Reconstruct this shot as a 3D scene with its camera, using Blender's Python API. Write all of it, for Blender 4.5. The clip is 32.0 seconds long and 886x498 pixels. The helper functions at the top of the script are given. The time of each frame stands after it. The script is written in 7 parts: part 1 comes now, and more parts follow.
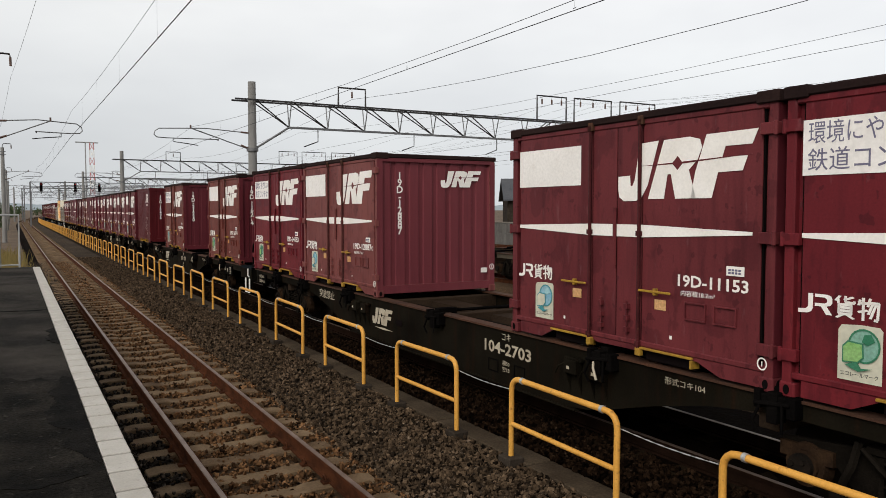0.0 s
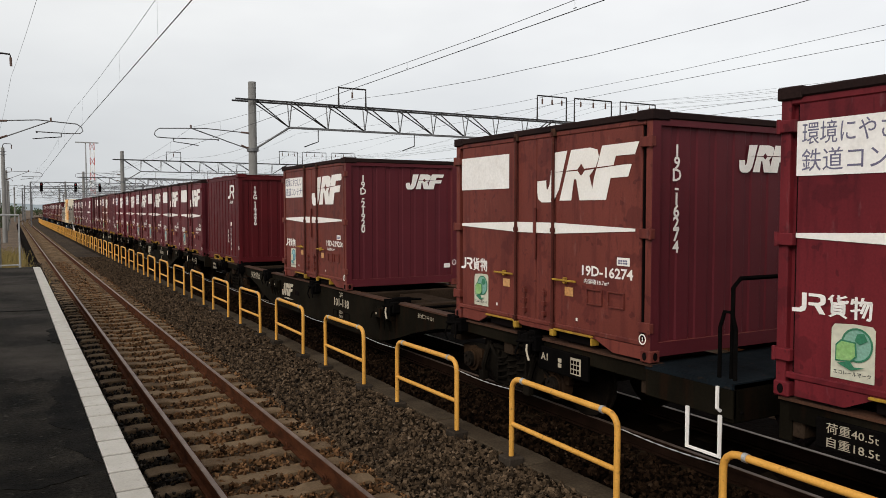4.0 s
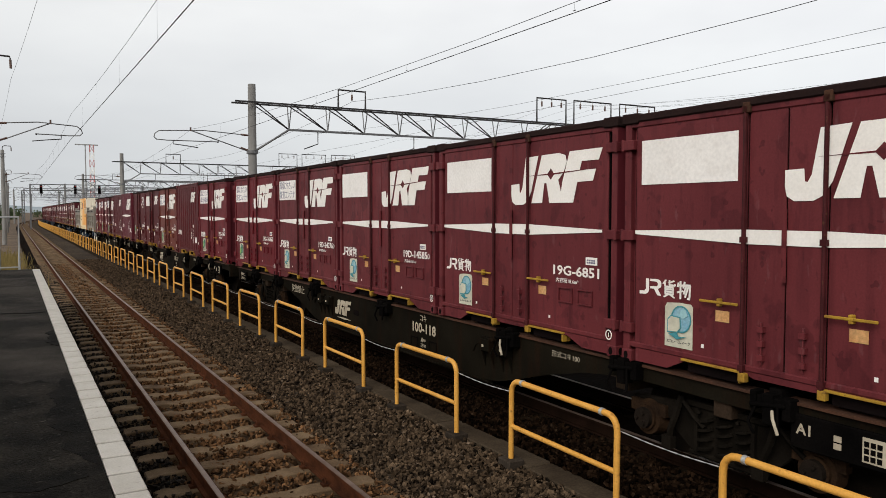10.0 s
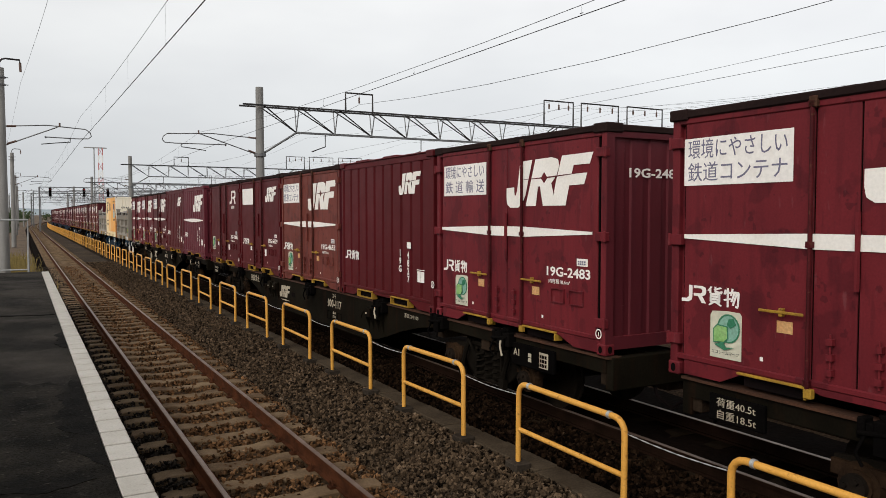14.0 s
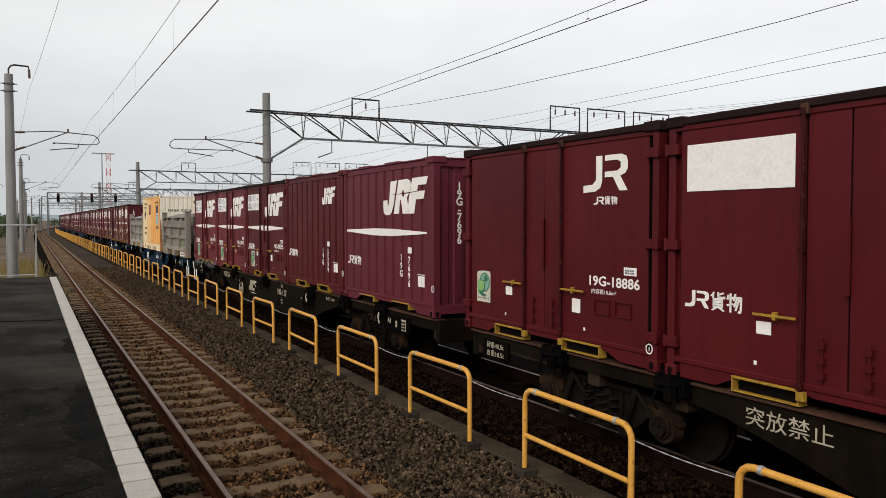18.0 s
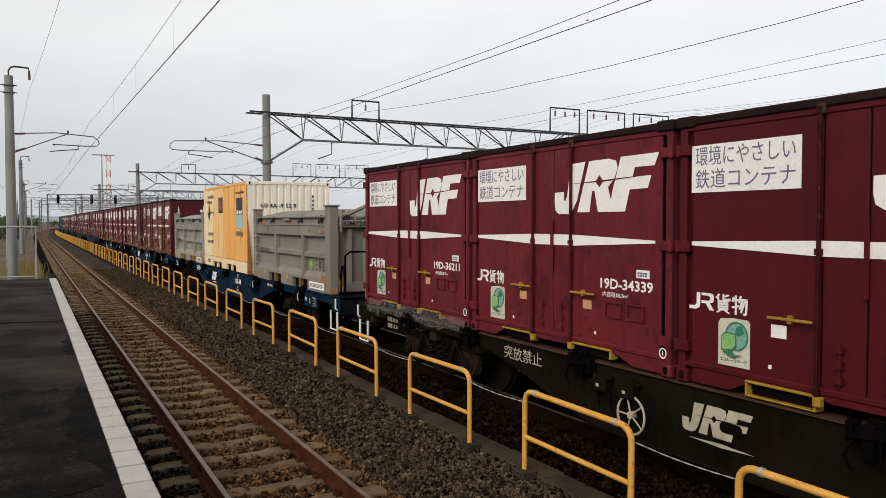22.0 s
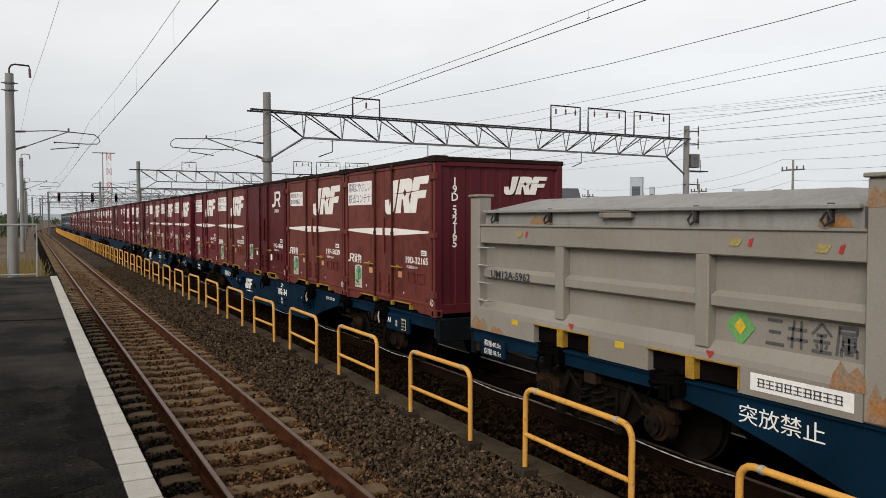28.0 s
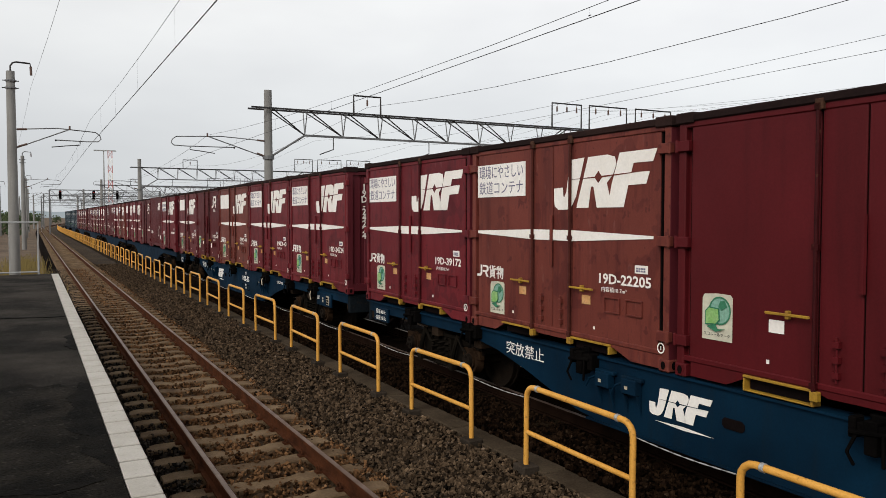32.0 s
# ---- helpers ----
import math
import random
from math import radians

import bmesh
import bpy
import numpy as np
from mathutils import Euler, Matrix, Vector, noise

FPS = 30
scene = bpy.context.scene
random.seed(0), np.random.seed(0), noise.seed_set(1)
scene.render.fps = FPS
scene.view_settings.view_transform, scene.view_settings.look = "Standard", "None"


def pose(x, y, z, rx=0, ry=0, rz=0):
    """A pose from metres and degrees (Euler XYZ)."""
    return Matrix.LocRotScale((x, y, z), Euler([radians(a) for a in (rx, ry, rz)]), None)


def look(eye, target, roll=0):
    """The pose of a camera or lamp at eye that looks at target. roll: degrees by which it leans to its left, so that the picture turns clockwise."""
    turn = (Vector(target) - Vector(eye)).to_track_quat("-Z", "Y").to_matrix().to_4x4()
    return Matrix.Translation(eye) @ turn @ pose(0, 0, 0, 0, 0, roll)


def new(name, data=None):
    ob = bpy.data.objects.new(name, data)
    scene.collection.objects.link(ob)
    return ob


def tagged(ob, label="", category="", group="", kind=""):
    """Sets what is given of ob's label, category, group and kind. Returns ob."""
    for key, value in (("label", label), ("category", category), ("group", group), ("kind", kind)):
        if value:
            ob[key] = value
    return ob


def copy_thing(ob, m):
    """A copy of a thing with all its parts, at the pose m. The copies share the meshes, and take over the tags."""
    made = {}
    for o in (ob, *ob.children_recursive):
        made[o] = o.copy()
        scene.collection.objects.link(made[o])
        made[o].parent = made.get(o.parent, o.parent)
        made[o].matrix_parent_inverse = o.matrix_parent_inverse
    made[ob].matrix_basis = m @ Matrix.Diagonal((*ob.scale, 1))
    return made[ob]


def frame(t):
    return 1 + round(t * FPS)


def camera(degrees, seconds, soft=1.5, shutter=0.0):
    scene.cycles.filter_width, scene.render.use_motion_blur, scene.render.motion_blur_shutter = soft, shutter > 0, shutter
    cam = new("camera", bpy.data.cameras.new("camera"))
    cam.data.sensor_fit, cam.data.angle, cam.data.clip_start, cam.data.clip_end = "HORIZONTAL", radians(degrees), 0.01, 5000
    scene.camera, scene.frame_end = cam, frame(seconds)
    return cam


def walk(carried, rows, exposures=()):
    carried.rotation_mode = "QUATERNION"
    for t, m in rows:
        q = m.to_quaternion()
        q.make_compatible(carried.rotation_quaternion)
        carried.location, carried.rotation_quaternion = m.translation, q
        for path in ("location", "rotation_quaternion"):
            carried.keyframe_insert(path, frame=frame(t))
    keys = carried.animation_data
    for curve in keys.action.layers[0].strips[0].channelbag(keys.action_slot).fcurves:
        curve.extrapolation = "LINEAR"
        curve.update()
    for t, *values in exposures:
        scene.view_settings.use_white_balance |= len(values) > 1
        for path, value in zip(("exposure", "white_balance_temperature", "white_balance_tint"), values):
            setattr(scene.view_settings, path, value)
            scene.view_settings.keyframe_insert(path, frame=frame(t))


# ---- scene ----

# ---------------------------------------------------------------- camera
# seconds, turn to the right of the track and tilt below the horizon, in degrees
PATH = [(0, 29.41, 2.96), (0.5, 29.40, 2.94), (1, 29.39, 2.91), (1.5, 29.37, 2.88), (2, 29.37, 2.88), (2.5, 29.38, 2.89), (3, 29.39, 2.91), (3.5, 29.39, 2.93), (5.5, 29.39, 3.00), (6, 29.36, 2.99), (6.5, 29.34, 2.99), (7, 29.35, 2.98), (7.5, 29.39, 2.96), (8, 29.42, 2.92), (8.5, 29.43, 2.86), (9, 29.43, 2.81), (9.5, 29.43, 2.79), (10, 29.42, 2.79), (10.5, 29.41, 2.79), (11, 29.40, 2.79), (11.5, 29.38, 2.79), (12, 29.32, 2.79), (12.5, 29.23, 2.76), (13, 29.13, 2.72), (13.5, 29.01, 2.65), (14, 28.89, 2.59), (14.5, 28.80, 2.56), (16.5, 28.48, 2.25), (17, 28.45, 2.22), (17.5, 28.43, 2.19), (18, 28.42, 2.18), (18.5, 28.42, 2.17), (19, 28.42, 2.15), (19.5, 28.41, 2.11), (20, 28.40, 2.09), (20.5, 28.40, 2.08), (21, 28.42, 2.08), (21.5, 28.43, 2.07), (22, 28.43, 2.07), (22.5, 28.42, 2.06), (23, 28.42, 2.07), (23.5, 28.42, 2.08), (24, 28.44, 2.10), (24.5, 28.45, 2.13), (25, 28.45, 2.14), (25.5, 28.44, 2.13), (27.5, 28.39, 2.21), (28, 28.38, 2.23), (28.5, 28.37, 2.24), (29, 28.34, 2.25), (29.5, 28.33, 2.27), (30, 28.31, 2.31), (30.5, 28.28, 2.34), (31, 28.27, 2.35), (31.5, 28.28, 2.36), (32, 28.30, 2.40)]
EYE_Z = 2.53
cam = camera(60.19, 32.0, soft=0.7)
walk(cam, [(t, pose(0, 0, EYE_Z, 90 - tilt, 0, -turn)) for t, turn, tilt in PATH])

# the train's way in metres, second by second
RUN = [(0, 0.11), (1, 3.98), (2, 7.91), (3, 11.83), (3.5, 13.78), (5.5, 21.69), (6, 23.68), (7, 27.65), (8, 31.6), (9, 35.58), (10, 39.6), (11, 43.65), (12, 47.71), (13, 51.8), (14, 55.87), (14.5, 57.9), (16.5, 66.19), (17, 68.22), (18, 72.23), (19, 76.31), (20, 80.47), (21, 84.64), (22, 88.8), (23, 92.97), (24, 97.11), (25, 101.33), (25.5, 103.38), (27.5, 111.65), (28, 113.75), (29, 117.91), (30, 122.08), (31, 126.22), (32, 130.35)]

# ---------------------------------------------------------------- world and light
SUN_EL, SUN_AZ = 37, 239
world = bpy.data.worlds.new("overcast_sky")
scene.world = world
world.use_nodes = True
nt = world.node_tree
nt.nodes.clear()
w_out = nt.nodes.new("ShaderNodeOutputWorld")
w_bg = nt.nodes.new("ShaderNodeBackground")
w_sky = nt.nodes.new("ShaderNodeTexSky")
w_sky.sky_type, w_sky.sun_disc = "NISHITA", False
w_sky.sun_elevation, w_sky.sun_rotation = radians(SUN_EL), radians(SUN_AZ)
w_sky.dust_density, w_sky.air_density = 4.0, 1.0
w_co = nt.nodes.new("ShaderNodeTexCoord")
w_sep = nt.nodes.new("ShaderNodeSeparateXYZ")
w_ramp = nt.nodes.new("ShaderNodeValToRGB")
w_cloud = nt.nodes.new("ShaderNodeTexNoise")
w_map = nt.nodes.new("ShaderNodeMapping")
w_mul = nt.nodes.new("ShaderNodeMixRGB")
w_mix = nt.nodes.new("ShaderNodeMixRGB")
w_cr = nt.nodes.new("ShaderNodeValToRGB")
nt.links.new(w_co.outputs["Generated"], w_sep.inputs[0])
nt.links.new(w_sep.outputs[2], w_ramp.inputs[0])
# overcast cloud deck: pale above the horizon, unseen zenith greyed to dim the ground
r = w_ramp.color_ramp
r.elements[0].position, r.elements[0].color = 0.0, (5.5, 5.75, 5.95, 1)
r.elements[1].position, r.elements[1].color = 1.0, (3.0, 3.0, 3.0, 1)
for pos, c in ((0.14, (6.9, 7.05, 7.15, 1)), (0.3, (8.3, 8.3, 8.25, 1)), (0.5, (6.4, 6.4, 6.4, 1)), (0.75, (3.8, 3.8, 3.8, 1))):
    r.elements.new(pos).color = c
nt.links.new(w_co.outputs["Generated"], w_map.inputs[0])
w_map.inputs["Scale"].default_value = (1.2, 1.2, 3.5)
nt.links.new(w_map.outputs[0], w_cloud.inputs["Vector"])
w_cloud.inputs["Scale"].default_value, w_cloud.inputs["Detail"].default_value = 2.2, 4
nt.links.new(w_cloud.outputs[0], w_cr.inputs[0])
w_cr.color_ramp.elements[0].position, w_cr.color_ramp.elements[0].color = 0.3, (0.9, 0.9, 0.91, 1)
w_cr.color_ramp.elements[1].position, w_cr.color_ramp.elements[1].color = 0.75, (1.08, 1.08, 1.07, 1)
w_mul.blend_type = "MULTIPLY"
w_mul.inputs[0].default_value = 1
nt.links.new(w_ramp.outputs[0], w_mul.inputs[1])
nt.links.new(w_cr.outputs[0], w_mul.inputs[2])
w_mix.inputs[0].default_value = 0.93
nt.links.new(w_sky.outputs[0], w_mix.inputs[1])
nt.links.new(w_mul.outputs[0], w_mix.inputs[2])
w_side = nt.nodes.new("ShaderNodeMapRange")
w_side.inputs[1].default_value, w_side.inputs[2].default_value = -0.3, 0.95
w_side.inputs[3].default_value, w_side.inputs[4].default_value = 0.92, 1.16
nt.links.new(w_sep.outputs[0], w_side.inputs[0])
w_side_mul = nt.nodes.new("ShaderNodeMixRGB")
w_side_mul.blend_type = "MULTIPLY"
w_side_mul.inputs[0].default_value = 1
nt.links.new(w_mix.outputs[0], w_side_mul.inputs[1])
nt.links.new(w_side.outputs[0], w_side_mul.inputs[2])
nt.links.new(w_side_mul.outputs[0], w_bg.inputs[0])
w_bg.inputs[1].default_value = 0.117
nt.links.new(w_bg.outputs[0], w_out.inputs[0])

sun = new("sun", bpy.data.lights.new("sun", "SUN"))
sun.data.energy, sun.data.angle, sun.data.color = 2.2, radians(35), (1.0, 0.955, 0.9)
sun.matrix_world = look((-30, -18, 27), (0, 0, 0))
scene.view_settings.exposure = 0.0


# ---------------------------------------------------------------- materials
def surf(name, a, b, rough=0.6, metal=0.0, big=1.2, fine=45.0, bump=0.2, grain=0.25, streak=None, streak_amt=0.5, patch=None, patch_amt=0.35, speck=None, gloss=0.25, island=None, edge=(0.3, 0.7), drip=None):
    """Two-scale procedural surface: broad tone drift, fine grain with relief, optional run-off streaks, repaint patches and specks."""
    m = bpy.data.materials.new(name)
    m.use_nodes = True
    t = m.node_tree
    n, l = t.nodes, t.links
    bsdf = n["Principled BSDF"]
    co, info, add = n.new("ShaderNodeTexCoord"), n.new("ShaderNodeObjectInfo"), n.new("ShaderNodeVectorMath")
    mulr = n.new("ShaderNodeMath")
    mulr.operation = "MULTIPLY"
    mulr.inputs[1].default_value = 41.0
    l.new(info.outputs["Random"], mulr.inputs[0])
    l.new(co.outputs["Object"], add.inputs[0])
    l.new(mulr.outputs[0], add.inputs[1])
    vec = add.outputs[0]

    def noise_tex(scale, detail=4, v=None):
        x = n.new("ShaderNodeTexNoise")
        x.inputs["Scale"].default_value, x.inputs["Detail"].default_value = scale, detail
        l.new(v or vec, x.inputs["Vector"])
        return x.outputs[0]

    def ramp(src, lo, hi):
        x = n.new("ShaderNodeMapRange")
        x.inputs[1].default_value, x.inputs[2].default_value = lo, hi
        l.new(src, x.inputs[0])
        return x.outputs[0]

    def mix(f, c1, c2, mode="MIX"):
        x = n.new("ShaderNodeMixRGB")
        x.blend_type = mode
        for k, s in enumerate((f, c1, c2)):
            if isinstance(s, (int, float)):
                x.inputs[k].default_value = s
            elif isinstance(s, tuple):
                x.inputs[k].default_value = (*s, 1)
            else:
                l.new(s, x.inputs[k])
        return x.outputs[0]

    def times(src, k):
        x = n.new("ShaderNodeMath")
        x.operation = "MULTIPLY"
        x.inputs[1].default_value = k
        l.new(src, x.inputs[0])
        return x.outputs[0]

    col = mix(ramp(noise_tex(big, 6), *edge), a, b)
    fine_n = noise_tex(fine, 5)
    if patch:
        col = mix(times(ramp(noise_tex(2.6, 3), 0.58, 0.61), patch_amt), col, patch)
        col = mix(times(ramp(noise_tex(7.5, 2), 0.66, 0.68), patch_amt * 1.3), col, patch)
    if streak:
        mp = n.new("ShaderNodeMapping")
        mp.inputs["Scale"].default_value = (5, 5, 0.45)
        l.new(vec, mp.inputs[0])
        col = mix(times(ramp(noise_tex(1.6, 5, mp.outputs[0]), 0.52, 0.78), streak_amt), col, streak)
    if drip:
        md = n.new("ShaderNodeMapping")
        md.inputs["Scale"].default_value = (4, 4, 1.1)
        l.new(vec, md.inputs[0])
        col = mix(times(ramp(noise_tex(2.4, 5, md.outputs[0]), 0.6, 0.66), 0.3), col, drip)
        col = mix(times(ramp(noise_tex(5.5, 4, md.outputs[0]), 0.66, 0.71), 0.38), col, drip)
        pale = tuple(0.12 + 0.85 * q for q in a)
        col = mix(times(ramp(noise_tex(3.4, 6, md.outputs[0]), 0.64, 0.72), 0.16), col, pale)
    if speck:
        col = mix(times(ramp(noise_tex(fine * 0.35, 3), 0.62, 0.72), 0.7), col, speck)
    g = n.new("ShaderNodeMapRange")
    g.inputs[1].default_value, g.inputs[2].default_value = 0.25, 0.75
    g.inputs[3].default_value, g.inputs[4].default_value = 1 - grain, 1 + grain
    l.new(fine_n, g.inputs[0])
    col = mix(1.0, col, g.outputs[0], "MULTIPLY")
    if island:
        geo_n, rm = n.new("ShaderNodeNewGeometry"), n.new("ShaderNodeMapRange")
        l.new(geo_n.outputs["Random Per Island"], rm.inputs[0])
        rm.inputs[3].default_value, rm.inputs[4].default_value = island
        col = mix(1.0, col, rm.outputs[0], "MULTIPLY")
    l.new(col, bsdf.inputs["Base Color"])
    rr = n.new("ShaderNodeMapRange")
    rr.inputs[3].default_value, rr.inputs[4].default_value = max(0.05, rough - 0.12), min(1.0, rough + 0.12)
    l.new(noise_tex(big * 4, 4), rr.inputs[0])
    l.new(rr.outputs[0], bsdf.inputs["Roughness"])
    bsdf.inputs["Metallic"].default_value = metal
    bsdf.inputs["Specular IOR Level"].default_value = gloss
    if bump:
        bn = n.new("ShaderNodeBump")
        bn.inputs["Strength"].default_value, bn.inputs["Distance"].default_value = bump, 0.01
        l.new(fine_n, bn.inputs["Height"])
        l.new(bn.outputs[0], bsdf.inputs["Normal"])
    return m


def glow(name, colour, power):
    m = bpy.data.materials.new(name)
    m.use_nodes = True
    b = m.node_tree.nodes["Principled BSDF"]
    b.inputs["Base Color"].default_value = (*colour, 1)
    b.inputs["Emission Color"].default_value = (*colour, 1)
    b.inputs["Emission Strength"].default_value = power
    return m


M = {}
M["ground"] = surf("yard_ground", (0.09, 0.066, 0.046), (0.17, 0.125, 0.09), 0.95, big=0.25, fine=14, bump=0.6, grain=0.45, speck=(0.03, 0.024, 0.02), gloss=0.1)
M["ballast"] = surf("ballast_bed", (0.0255, 0.0179, 0.0115), (0.0595, 0.0425, 0.0281), 0.95, big=0.5, fine=24, bump=1.0, grain=0.8, speck=(0.0765, 0.0578, 0.0425), gloss=0.1)
M["rust_ballast"] = surf("rusty_ballast_bed", (0.032, 0.019, 0.01), (0.075, 0.046, 0.026), 0.95, big=0.5, fine=24, bump=1.0, grain=0.8, speck=(0.1, 0.065, 0.04), gloss=0.1)
M["stone_grey"] = surf("ballast_stone_grey", (0.0242, 0.0158, 0.00941), (0.0773, 0.0524, 0.0323), 0.9, big=9, fine=30, bump=0.3, grain=0.4, speck=(0.148, 0.111, 0.0807), gloss=0.05, island=(0.08, 2.2))
M["stone_rust"] = surf("ballast_stone_rusty", (0.042, 0.019, 0.008), (0.15, 0.08, 0.037), 0.9, big=9, fine=30, bump=0.3, grain=0.4, speck=(0.24, 0.15, 0.09), gloss=0.06, island=(0.1, 2.1))
M["sleeper"] = surf("stained_concrete_sleeper", (0.215, 0.147, 0.085), (0.085, 0.052, 0.028), 0.9, big=2.5, fine=60, bump=0.3, grain=0.3, gloss=0.15)
M["rail_side"] = surf("rail_rust", (0.1, 0.035, 0.0155), (0.04, 0.0145, 0.0072), 0.9, big=4, fine=80, bump=0.2, gloss=0.05)
M["rail_head"] = surf("rail_running_steel", (0.26, 0.19, 0.15), (0.15, 0.1, 0.075), 0.45, 0.6, big=3, fine=120, bump=0.02, grain=0.08)
M["asphalt"] = surf("platform_asphalt", (0.0415, 0.0358, 0.0299), (0.0116, 0.00997, 0.00831), 0.9, edge=(0.38, 0.62), big=0.9, fine=90, bump=0.8, grain=0.8, speck=(0.0706, 0.0623, 0.054), gloss=0.05)
M["wet_asphalt"] = surf("tarry_asphalt_repair", (0.00383, 0.00345, 0.00286), (0.019, 0.0162, 0.0129), 0.85, big=2.6, fine=60, bump=0.9, grain=0.85, speck=(0.0478, 0.0421, 0.0363), gloss=0.03, edge=(0.36, 0.64))
M["tar"] = surf("black_tar", (0.002, 0.002, 0.0018), (0.011, 0.0095, 0.008), 0.85, speck=(0.03, 0.026, 0.022), big=5, fine=60, bump=0.6, grain=0.6, gloss=0.03)
M["trough"] = surf("trough_concrete", (0.076, 0.057, 0.038), (0.038, 0.0272, 0.0177), 0.92, big=2, fine=40, bump=0.4, grain=0.35, gloss=0.05)
M["tile"] = surf("white_edge_tile", (0.493, 0.466, 0.422), (0.405, 0.378, 0.334), 0.65, big=3, fine=70, bump=0.1, grain=0.1, speck=(0.317, 0.29, 0.255))
M["concrete"] = surf("weathered_concrete", (0.25, 0.225, 0.19), (0.17, 0.15, 0.125), 0.9, big=1.5, fine=40, bump=0.3, grain=0.25, streak=(0.09, 0.08, 0.07))
M["dark_concrete"] = surf("dark_stained_concrete", (0.049, 0.0385, 0.0294), (0.0245, 0.0189, 0.014), 0.92, big=2, fine=40, bump=0.4, grain=0.35, gloss=0.05)
M["pole"] = surf("spun_concrete_pole", (0.27, 0.265, 0.25), (0.2, 0.195, 0.185), 0.85, big=0.8, fine=50, bump=0.15, grain=0.15, streak=(0.12, 0.11, 0.1), streak_amt=0.4)
M["galv"] = surf("galvanised_steel", (0.2, 0.2, 0.2), (0.13, 0.13, 0.135), 0.55, 0.5, big=2, fine=60, bump=0.1)
M["iron"] = surf("dark_iron", (0.03, 0.03, 0.032), (0.055, 0.05, 0.047), 0.6, 0.3, big=3, fine=70, bump=0.2)
M["wire"] = surf("wire_steel", (0.03, 0.03, 0.032), (0.05, 0.045, 0.045), 0.6, 0.2, bump=0)
M["insulator"] = surf("brown_porcelain", (0.09, 0.05, 0.04), (0.13, 0.08, 0.06), 0.3, bump=0)
M["yellow"] = surf("yellow_railing_paint", (0.72, 0.37, 0.075), (0.62, 0.3, 0.05), 0.5, big=5, fine=60, bump=0.08, grain=0.12, speck=(0.3, 0.13, 0.03))
M["white_paint"] = surf("white_paint", (0.9, 0.87, 0.82), (0.82, 0.78, 0.72), 0.6, big=3, fine=40, bump=0.03, grain=0.06)
M["cream_paint"] = surf("aged_white_lettering", (0.5, 0.44, 0.33), (0.36, 0.3, 0.22), 0.65, big=5, fine=30, bump=0.03, grain=0.12)
M["chain"] = surf("galvanised_chain", (0.55, 0.55, 0.54), (0.4, 0.4, 0.4), 0.45, 0.5, big=4, fine=80, bump=0)
M["gate"] = surf("grey_gate_paint", (0.4, 0.41, 0.4), (0.3, 0.3, 0.3), 0.5, 0.2, big=3, fine=60, bump=0.05)
M["weed"] = surf("dry_weed", (0.26, 0.19, 0.06), (0.16, 0.13, 0.05), 0.9, big=3, fine=20, bump=0)
M["leaf"] = surf("foliage", (0.045, 0.07, 0.03), (0.08, 0.10, 0.045), 0.85, big=1, fine=6, bump=0.2)

MAROON = dict(
    maroon=((0.155, 0.0172, 0.0224), (0.112, 0.0125, 0.0172), (0.0473, 0.00688, 0.0103)),
    plum=((0.142, 0.0275, 0.031), (0.107, 0.0205, 0.0238), (0.05, 0.0092, 0.0122)),
    violet=((0.126, 0.02112, 0.03116), (0.0966, 0.01584, 0.02378), (0.0714, 0.01248, 0.01722)),
    brown=((0.17, 0.0414, 0.0304), (0.124, 0.0304, 0.0221), (0.0552, 0.011, 0.012)),
    faded=((0.205, 0.063, 0.055), (0.15, 0.044, 0.041), (0.065, 0.014, 0.017)),
    bluegrey=((0.07, 0.1, 0.12), (0.05, 0.075, 0.095), (0.03, 0.04, 0.05)),
    crimson=((0.092, 0.0078, 0.0106), (0.069, 0.006, 0.0079), (0.0515, 0.0052, 0.0064)),
)
for k, (a, b, p) in MAROON.items():
    worn = k not in ("crimson", "bluegrey", "violet")
    M[k] = surf(k + "_container_paint", a, b, 0.5, big=0.8, fine=55, bump=0.05, grain=0.10, streak=p, streak_amt=0.65, patch=p, patch_amt=0.4 if worn else 0.0, gloss=0.14, drip=p if worn else None)
    M[k + "_grime"] = surf(k + "_grimy_steel", tuple(0.55 * q for q in a), tuple(0.35 * q for q in b), 0.6, big=3, fine=55, bump=0.1, grain=0.2, speck=(0.1, 0.045, 0.025), gloss=0.12)
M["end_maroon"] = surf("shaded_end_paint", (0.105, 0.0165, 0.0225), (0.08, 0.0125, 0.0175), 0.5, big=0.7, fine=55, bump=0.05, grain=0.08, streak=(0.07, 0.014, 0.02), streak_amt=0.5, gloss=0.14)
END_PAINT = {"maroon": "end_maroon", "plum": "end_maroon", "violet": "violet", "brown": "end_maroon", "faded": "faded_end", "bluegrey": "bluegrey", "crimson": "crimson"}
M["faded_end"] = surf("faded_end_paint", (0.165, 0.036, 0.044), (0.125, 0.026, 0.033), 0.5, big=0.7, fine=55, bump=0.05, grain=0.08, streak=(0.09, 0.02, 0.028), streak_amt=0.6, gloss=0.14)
M["roof"] = surf("sooty_container_roof", (0.012, 0.007, 0.007), (0.028, 0.015, 0.013), 0.85, big=1, fine=40, bump=0.15, gloss=0.08)
M["seal"] = surf("black_door_seal", (0.004, 0.003, 0.003), (0.009, 0.006, 0.006), 0.85, bump=0, gloss=0.015)
M["fork_yellow"] = surf("worn_yellow_steel", (0.42, 0.25, 0.025), (0.26, 0.14, 0.022), 0.6, big=8, fine=60, bump=0.1, grain=0.2, speck=(0.08, 0.035, 0.02))
